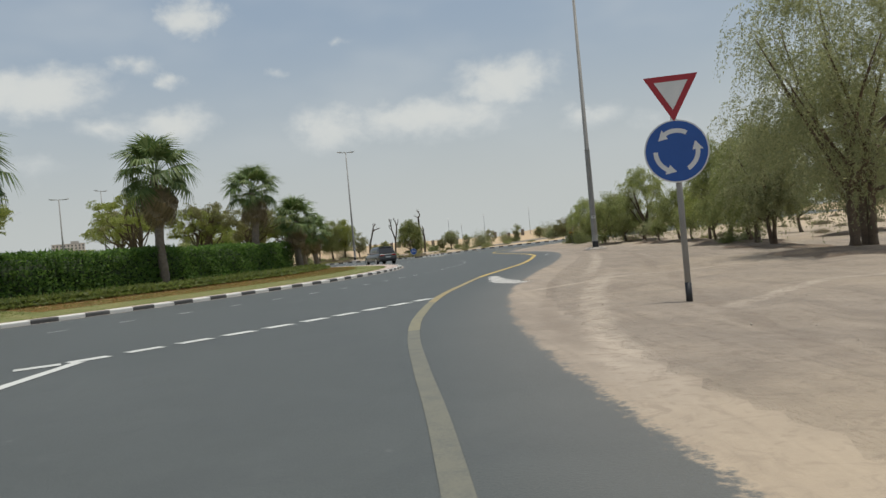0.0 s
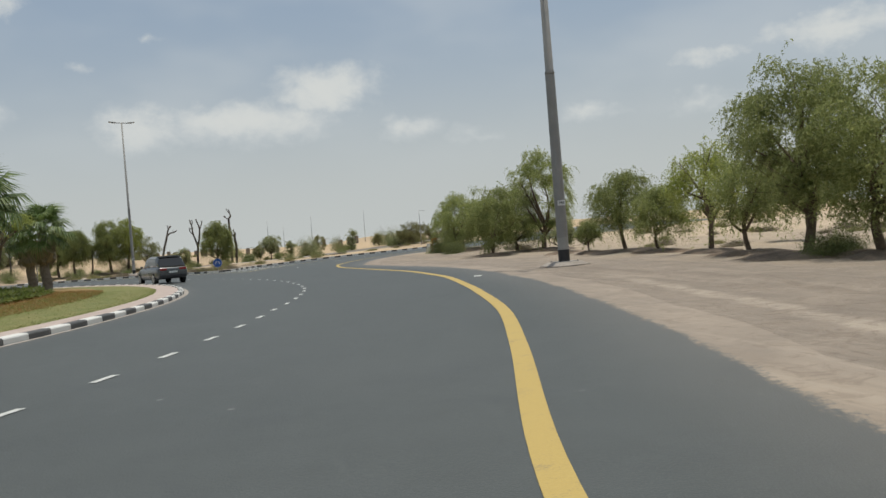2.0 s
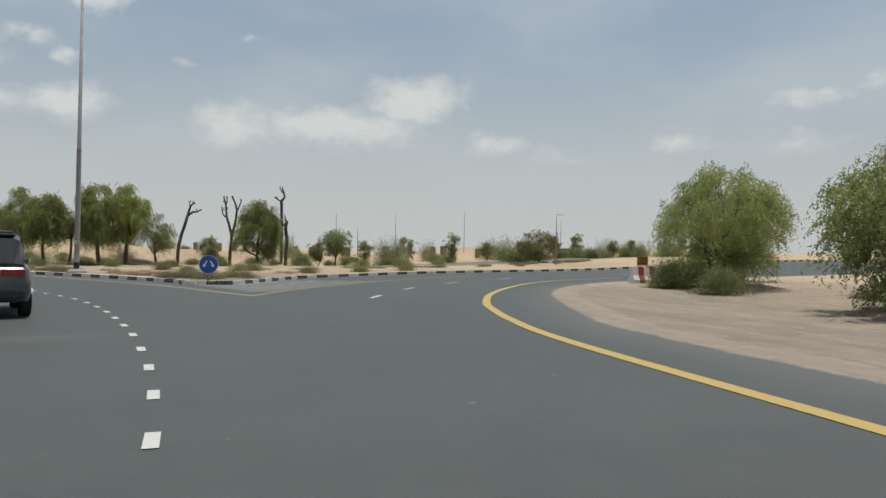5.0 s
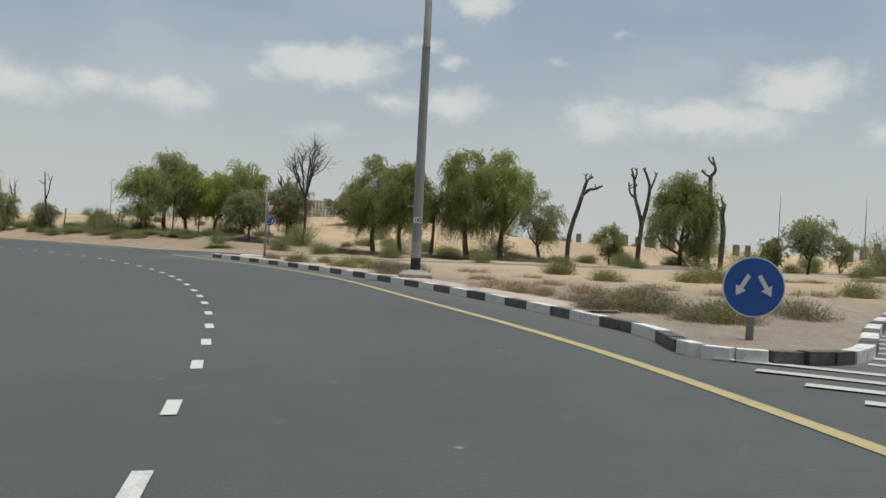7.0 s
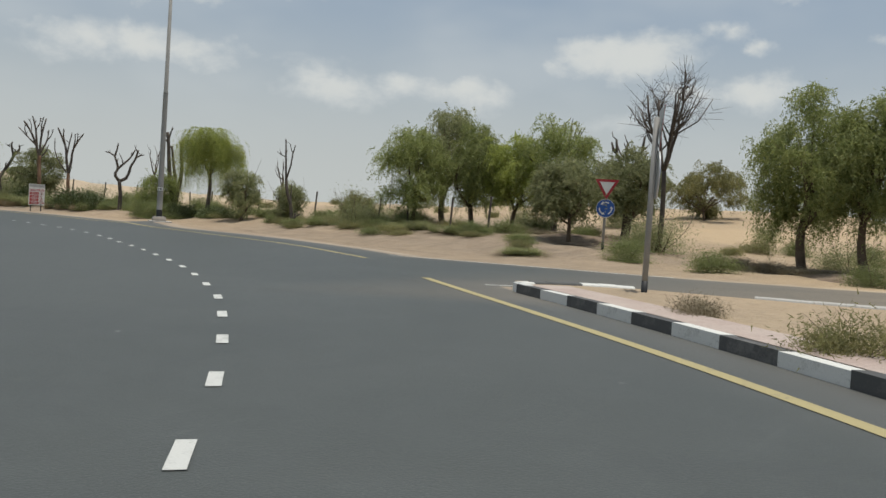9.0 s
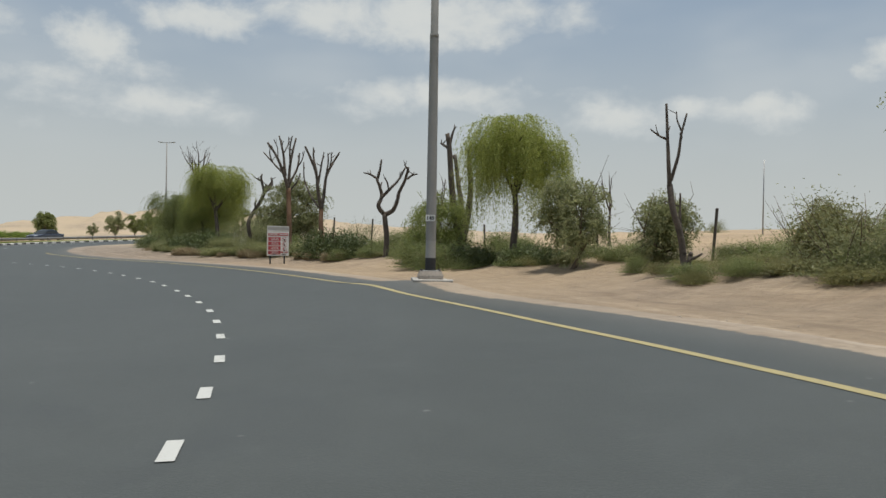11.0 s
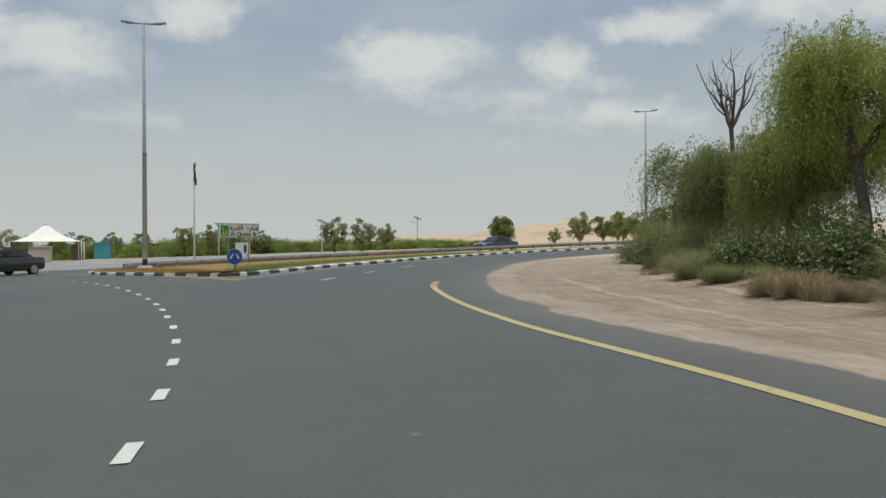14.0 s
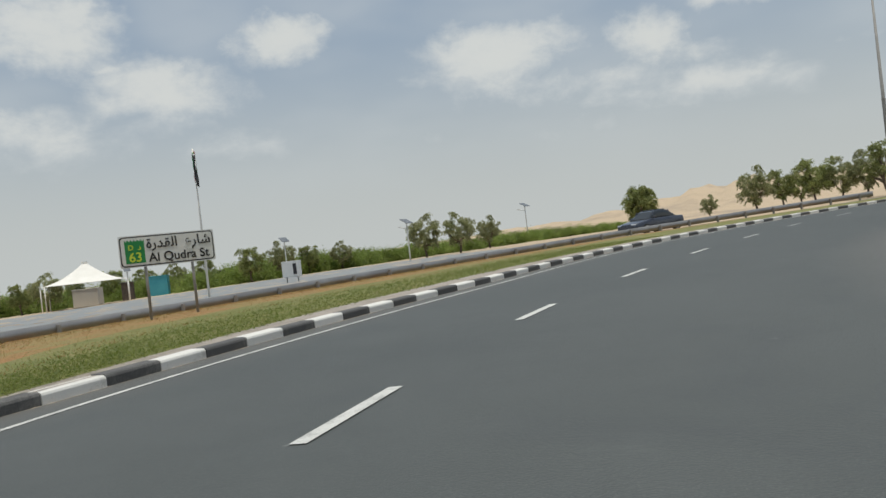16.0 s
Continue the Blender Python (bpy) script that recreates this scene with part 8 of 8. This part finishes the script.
def solar_lamp(x, y, turn, h=5.6):
    base = thing("solar_street_lamp", at(x, y, turn), "white solar street lamp with a tilted panel", "street lamp", "solar lamps")
    s = Shape()
    s.tube([(0, 0, -0.2), (0, 0, h)], [0.09, 0.06], 10)
    part_mesh("pole", s.mesh("pole"), MAT_CANVAS, base)
    bm = bmesh.new()
    box(bm, 1.5, 0.9, 0.05, 0, 0, h, Matrix.Rotation(radians(22), 4, "Y"))
    part("solar_panel", bm, MAT_WINDOW_DARK, base, "dark solar panel")
    bm = bmesh.new()
    box(bm, 1.5, 0.06, 0.06, -0.7, 0, h - 0.75, Matrix.Rotation(radians(12), 4, "Y"))
    box(bm, 0.5, 0.22, 0.07, -1.45, 0, h - 0.60)
    part("lamp_arm", bm, MAT_CANVAS, base)


solar_lamp(-177.6, 103.5, 40, 4.5)
solar_lamp(-204.6, 117.9, 40, 5.4)
solar_lamp(-195.9, 61.5, 30, 4.2)
solar_lamp(-182.0, 88.0, 35, 4.6)


# ---- cars ----
MAT_CAR_BLACK = material("black_car_paint", (0.012, 0.013, 0.016), (0.016, 0.017, 0.02), 1, 0.25, 30, 0.05, 0.0, coat=0.8)
MAT_CAR_GREY = material("grey_car_paint", (0.085, 0.09, 0.095), (0.10, 0.105, 0.11), 1, 0.3, 30, 0.05, 0.0, metal=0.4, coat=0.7)
MAT_CAR_BLUE = material("dark_blue_car_paint", (0.022, 0.026, 0.042), (0.028, 0.032, 0.05), 1, 0.28, 30, 0.05, 0.0, coat=0.8)
MAT_GLASS = material("tinted_car_glass", (0.010, 0.012, 0.013), (0.014, 0.016, 0.017), 1, 0.08, 30, 0.02, 0.0, coat=0.5)
MAT_TYRE = material("tyre_rubber", (0.015, 0.015, 0.015), (0.022, 0.022, 0.022), 4, 0.9, 30, 0.2, 0.1)
MAT_RIM = material("alloy_rim", (0.42, 0.42, 0.43), (0.5, 0.5, 0.5), 2, 0.35, 30, 0.05, 0.0, metal=0.8)
MAT_TAIL = material("red_tail_lamp", (0.22, 0.008, 0.008), (0.28, 0.012, 0.012), 2, 0.25, 30, 0.05, 0.0, coat=0.5)
MAT_HEADLAMP = material("clear_headlamp", (0.55, 0.56, 0.58), (0.62, 0.63, 0.64), 2, 0.15, 30, 0.05, 0.0, coat=0.5)


def loft(sections, width_of):
    """A body from side sections: each is x, z low, z high; the half width follows the height."""
    bm = bmesh.new()
    rows = []
    for x, z0, z1, hw, tuck in sections:
        zs = [z0, z0 + 0.25 * (z1 - z0), z0 + 0.6 * (z1 - z0), z0 + 0.9 * (z1 - z0), z1]
        ws = [hw * 0.93, hw, hw * (1 - 0.02 * tuck), hw * (1 - 0.10 * tuck), hw * (1 - 0.24 * tuck)]
        rows.append([bm.verts.new((x, -w, z)) for w, z in zip(ws, zs)] + [bm.verts.new((x, w, z)) for w, z in zip(ws[::-1], zs[::-1])])
    for a, b in zip(rows, rows[1:]):
        for i in range(len(a)):
            j = (i + 1) % len(a)
            bm.faces.new((a[i], b[i], b[j], a[j]))
    bm.faces.new(rows[0])
    bm.faces.new(rows[-1][::-1])
    bmesh.ops.recalc_face_normals(bm, faces=bm.faces[:])
    return bm


def car(name, m, paint, label, suv):
    base = thing(name, m, label, "car")
    L, W, top, belt = (4.65, 0.94, 1.70, 1.02) if suv else (4.75, 0.91, 1.46, 0.92)
    hood = belt - 0.06
    f, r = L / 2, -L / 2
    if suv:
        low = [(f, 0.42, 0.72, W * 0.80, 0.5), (f - 0.12, 0.30, hood - 0.12, W * 0.92, 0.6), (f - 0.9, 0.28, hood + 0.02, W, 0.5), (f - 1.45, 0.28, belt, W, 0.4), (0, 0.28, belt + 0.02, W, 0.4), (r + 0.5, 0.30, belt + 0.03, W, 0.4), (r + 0.1, 0.34, belt, W * 0.95, 0.4), (r, 0.45, belt - 0.1, W * 0.88, 0.4)]
        cab = [(f - 1.35, belt - 0.05, belt + 0.01, W * 0.88, 1), (f - 1.85, belt - 0.05, top - 0.12, W * 0.86, 1), (f - 2.3, belt - 0.05, top, W * 0.86, 1), (r + 0.8, belt - 0.05, top - 0.03, W * 0.86, 1), (r + 0.42, belt - 0.05, top - 0.14, W * 0.84, 1), (r + 0.08, belt - 0.05, belt + 0.05, W * 0.84, 1)]
    else:
        low = [(f, 0.38, 0.60, W * 0.78, 0.5), (f - 0.14, 0.24, hood - 0.18, W * 0.92, 0.6), (f - 0.9, 0.22, hood - 0.04, W, 0.5), (f - 1.5, 0.22, belt, W, 0.4), (0, 0.22, belt + 0.02, W, 0.4), (r + 0.9, 0.24, belt + 0.05, W, 0.4), (r + 0.12, 0.30, belt + 0.03, W * 0.94, 0.4), (r, 0.42, belt - 0.12, W * 0.86, 0.4)]
        cab = [(f - 1.35, belt - 0.05, belt + 0.01, W * 0.88, 1), (f - 2.0, belt - 0.05, top - 0.10, W * 0.84, 1), (f - 2.5, belt - 0.05, top, W * 0.84, 1), (r + 1.5, belt - 0.05, top - 0.06, W * 0.84, 1), (r + 0.75, belt - 0.05, belt + 0.10, W * 0.84, 1)]
    body = part("body", loft(low, W), paint, base, smooth=True)
    bv = body.modifiers.new("round", "BEVEL")
    bv.width, bv.segments = 0.05, 3
    cabin = part("cabin", loft(cab, W), MAT_GLASS, base, "dark tinted windows", smooth=False)
    bm = bmesh.new()
    z = top - 0.015
    x1, x0 = (f - 2.2, r + 0.75) if suv else (f - 2.35, r + 1.6)
    box(bm, x1 - x0, W * 1.30, 0.06, (x0 + x1) / 2, 0, z - 0.03, bevel=0.025)
    part("roof", bm, paint, base)
    for s in (-1, 1):
        for xx, lean in ((f - 1.65, 32), (f - 2.75, 4), (r + (0.45 if suv else 1.15), -28)):
            bm = bmesh.new()
            box(bm, 0.07, 0.05, (top - belt) * 0.98, 0, 0, 0, None)
            bmesh.ops.transform(bm, verts=bm.verts[:], matrix=Matrix.Translation((xx, s * W * 0.80, belt)) @ Matrix.Rotation(radians(s * 9), 4, "X") @ Matrix.Rotation(radians(-lean), 4, "Y"))
            part("pillar", bm, paint, cabin)
        bm = bmesh.new()
        box(bm, 0.16, 0.16, 0.12, f - 1.65, s * (W + 0.04), belt + 0.02, bevel=0.03)
        part("mirror", bm, paint, base)
        bm = bmesh.new()
        box(bm, 0.10, 0.42 if suv else 0.36, 0.14, r + 0.035, s * W * 0.62, belt - 0.20, bevel=0.02)
        part("tail_lamp", bm, MAT_TAIL, base, "red tail lamp")
        bm = bmesh.new()
        box(bm, 0.16, 0.34, 0.12, f - 0.10, s * W * 0.60, hood - 0.30, bevel=0.03)
        part("headlight", bm, MAT_HEADLAMP, base, "clear headlight")
        for xx in (f - 0.92, r + 0.90):
            rad = 0.36 if suv else 0.32
            bm = bmesh.new()
            disc(bm, rad, 0.22, Matrix.Translation((xx, s * (W - 0.10), rad)) @ FACE, 28)
            bmesh.ops.bevel(bm, geom=[e for e in bm.edges if len(e.link_faces) == 2 and e.calc_face_angle(0) > 1], offset=0.03, segments=2, affect="EDGES")
            wheel = part("wheel", bm, MAT_TYRE, base, "black tyre")
            bm = bmesh.new()
            disc(bm, rad * 0.66, 0.03, Matrix.Translation((xx, s * (W + 0.01), rad)) @ FACE, 24)
            disc(bm, rad * 0.18, 0.05, Matrix.Translation((xx, s * (W + 0.015), rad)) @ FACE, 12)
            part("rim", bm, MAT_RIM, wheel, "silver alloy rim")
    bm = bmesh.new()
    box(bm, 0.04, 0.5, 0.12, r - 0.01, 0, belt - 0.36)
    part("number_plate", bm, MAT_SIGN_WHITE, base)
    bm = bmesh.new()
    box(bm, 0.12, W * 1.7, 0.16, r + 0.05, 0, 0.40, bevel=0.03)
    part("rear_bumper", bm, MAT_BLACK, base, "dark lower bumper")
    bm = bmesh.new()
    box(bm, 0.06, 0.9, 0.18, f - 0.05, 0, 0.48, bevel=0.02)
    part("grille", bm, MAT_BLACK, base, "black grille")
    if suv:
        bm = bmesh.new()
        box(bm, 0.30, W * 1.35, 0.05, r + 0.55, 0, top - 0.10, bevel=0.02)
        part("roof_spoiler", bm, MAT_BLACK, base)
    return base


car("suv", at(-2.5, 72.5, 110.6, 0.012), MAT_CAR_GREY, "dark grey sport utility car seen on the circle", True)
car("black_car", at(-103.2, 93.6, -22, 0.012), MAT_CAR_BLACK, "low black car waiting on the incoming road", False)
car("sedan", at(-138.6, 123.7, -50, 0.012), MAT_CAR_BLUE, "dark blue sedan on the road behind the guard rail", False)


# ---- far things ----
def apartment_block(x, y, turn, w, d, storeys, label):
    base = thing("apartment_building", pose(x, y, H(x, y) - 1, 0, 0, turn), label, "building")
    h = storeys * 3.4
    bm = bmesh.new()
    box(bm, w, d, h, 0, 0, 0)
    part("wall", bm, MAT_BEIGE, base, "beige rendered walls, lightened by painted haze")
    bm = bmesh.new()
    box(bm, w + 0.6, d + 0.6, 1.0, 0, 0, h - 0.1)
    box(bm, w * 0.25, d * 0.6, 3.0, w * 0.2, 0, h + 0.8)
    part("roof", bm, MAT_CONCRETE, base)
    bm = bmesh.new()
    box(bm, 1.9, 0.3, 1.9)
    me = bpy.data.meshes.new("window")
    bm.to_mesh(me)
    bm.free()
    me.materials.append(MAT_WINDOW_DARK)
    n = int(w // 3.6)
    for s in range(storeys):
        for k in range(n):
            ob = new("window", me)
            ob.matrix_world = base.matrix_world @ Matrix.Translation((-w / 2 + (k + 0.5) * w / n, -d / 2 - 0.05, 0.9 + 3.4 * s))
            ob.parent = base
            ob.matrix_parent_inverse = base.matrix_world.inverted()
    return base


apartment_block(-395, 985, 22, 36, 16, 12, "far beige apartment building with rows of windows")
apartment_block(-330, 1010, 22, 46, 16, 8, "far low beige apartment building with rows of windows")

# fence posts on the bank and thin masts and tree guards on the dunes
post_me = bpy.data.meshes.new("post")
bm = bmesh.new()
box(bm, 0.07, 0.07, 1.55, 0, 0, -0.15, bevel=0.008)
bm.to_mesh(post_me)
bm.free()
post_me.materials.append(MAT_DEAD)
fence_rng = random.Random(7)
for k in range(16):
    a = 68 + 2.1 * k
    x, y = polar(75.6 + fence_rng.uniform(-0.5, 0.7), a)
    ob = new("fence_post", post_me)
    ob.matrix_world = pose(x, y, H(x, y), fence_rng.uniform(-5, 5), fence_rng.uniform(-5, 5), fence_rng.uniform(0, 90)) @ Matrix.Diagonal((1, 1, fence_rng.uniform(0.8, 1.25), 1))
    tagged(ob, "weathered dark wooden fence post on the sand bank", "fence post", "fence posts")
mast_me = Shape()
mast_me.tube([(0, 0, -0.3), (0, 0, 5.2)], [0.045, 0.03], 8)
mast_me = mast_me.mesh("mast")
mast_me.materials.append(MAT_RAIL)
for x, y, h in [(8.5, 141, 1.0), (11.5, 150, 0.8), (15.5, 146, 1.0), (26, 158, 1.05), (30, 140, 0.6), (20.5, 140, 0.6), (36.5, 150, 0.9), (44, 152, 0.6), (4.0, 148, 0.6), (-46, 150, 0.9), (-58, 152, 0.9), (-36, 148, 0.8)]:
    ob = new("mast", mast_me)
    ob.matrix_world = at(x, y) @ Matrix.Diagonal((1, 1, h, 1))
    tagged(ob, "thin pale metal mast on the dunes", "mast", "masts on the dunes")
bm = bmesh.new()
box(bm, 0.75, 0.75, 1.9, 0, 0, -0.2, bevel=0.04)
guard_me = bpy.data.meshes.new("tree_guard")
bm.to_mesh(guard_me)
bm.free()
guard_me.materials.append(material("shade_net", (0.17, 0.145, 0.115), (0.23, 0.195, 0.155), 3, 0.95, 30, 0.3, 0.3))
stake_me = Shape()
stake_me.tube([(0.3, 0.1, -0.2), (0.33, 0.12, 2.15)], [0.03, 0.025], 6)
stake_me = stake_me.mesh("stake")
stake_me.materials.append(MAT_DEAD)
guard_at = [(-2.4 + (84 + 3.0 * (k % 3)) * math.sin(radians(b)), 80.7 + (84 + 3.0 * (k % 3)) * math.cos(radians(b)), 0.72) for k, b in enumerate([-4.2, -3.0, -2.3, -0.9, 0.0, 0.7, 1.1, 1.8, 2.3, 3.4, 4.5, 5.7, 6.8, 7.5, 8.6, 9.4])]
guard_at += [(14.5 + 1.9 * k, 146.5 + 0.52 * k + (k % 3) * 3.2, 0.72) for k in range(15)]
for x, y, size in guard_at:
    ob = new("tree_guard", guard_me)
    ob.matrix_world = at(x, y, fence_rng.uniform(0, 90), 0, size * fence_rng.uniform(0.9, 1.1))
    tagged(ob, "dark net tree guard standing on the dune", "tree guard", "tree guards")
    stake = new("stake", stake_me)
    stake.matrix_world = ob.matrix_world
    stake.parent = ob
    stake.matrix_parent_inverse = ob.matrix_world.inverted()


def tee_post(x, y, h):
    base = thing("tee_post", at(x, y, 40), "thin pale post with a short cross arm at the road", "post")
    s = Shape()
    s.tube([(0, 0, -0.2), (0, 0, h)], [0.05, 0.04], 8)
    part_mesh("pole", s.mesh("pole"), MAT_RAIL, base)
    s = Shape()
    s.tube([(-0.1, 0, h - 0.05), (1.3, 0, h - 0.02)], [0.025, 0.02], 8)
    part_mesh("arm", s.mesh("arm"), MAT_RAIL, base)


tee_post(27.5, 124.5, 4.6)

# loose stones on the sand beside the road
stones = Shape()
stone_rng = np.random.default_rng(17)
stone_xy = np.array([(stone_rng.uniform(2.5, 16), stone_rng.uniform(-8, 60)) if k < 420 else polar(stone_rng.uniform(67, 73), stone_rng.uniform(62, 118)) for k in range(700)])
stone_xy = stone_xy[road_edge(stone_xy[:, 0], stone_xy[:, 1]) > 0.3]
EIGHT = [(0, 1, 4), (1, 2, 4), (2, 3, 4), (3, 0, 4), (1, 0, 5), (2, 1, 5), (3, 2, 5), (0, 3, 5)]
for x, y in stone_xy:
    s = stone_rng.uniform(0.010, 0.026) * (1.8 if stone_rng.uniform() < 0.03 else 1)
    v = np.array([(1, 0, 0), (0, 1, 0), (-1, 0, 0), (0, -1, 0), (0, 0, 0.7), (0, 0, -0.4)]) * s * stone_rng.uniform(0.6, 1.3, (6, 3))
    stones.add(v + [x, y, H(x, y) + 0.008], EIGHT)
stones_ob = new("stones", stones.mesh("stones", False))
stones_ob.data.materials.append(material("sandy_stone", (0.32, 0.27, 0.22), (0.41, 0.35, 0.285), 3, 0.9, 30, 0.3, 0.2))
tagged(stones_ob, "small loose brown stones scattered on the sand", "stones", kind="stuff")
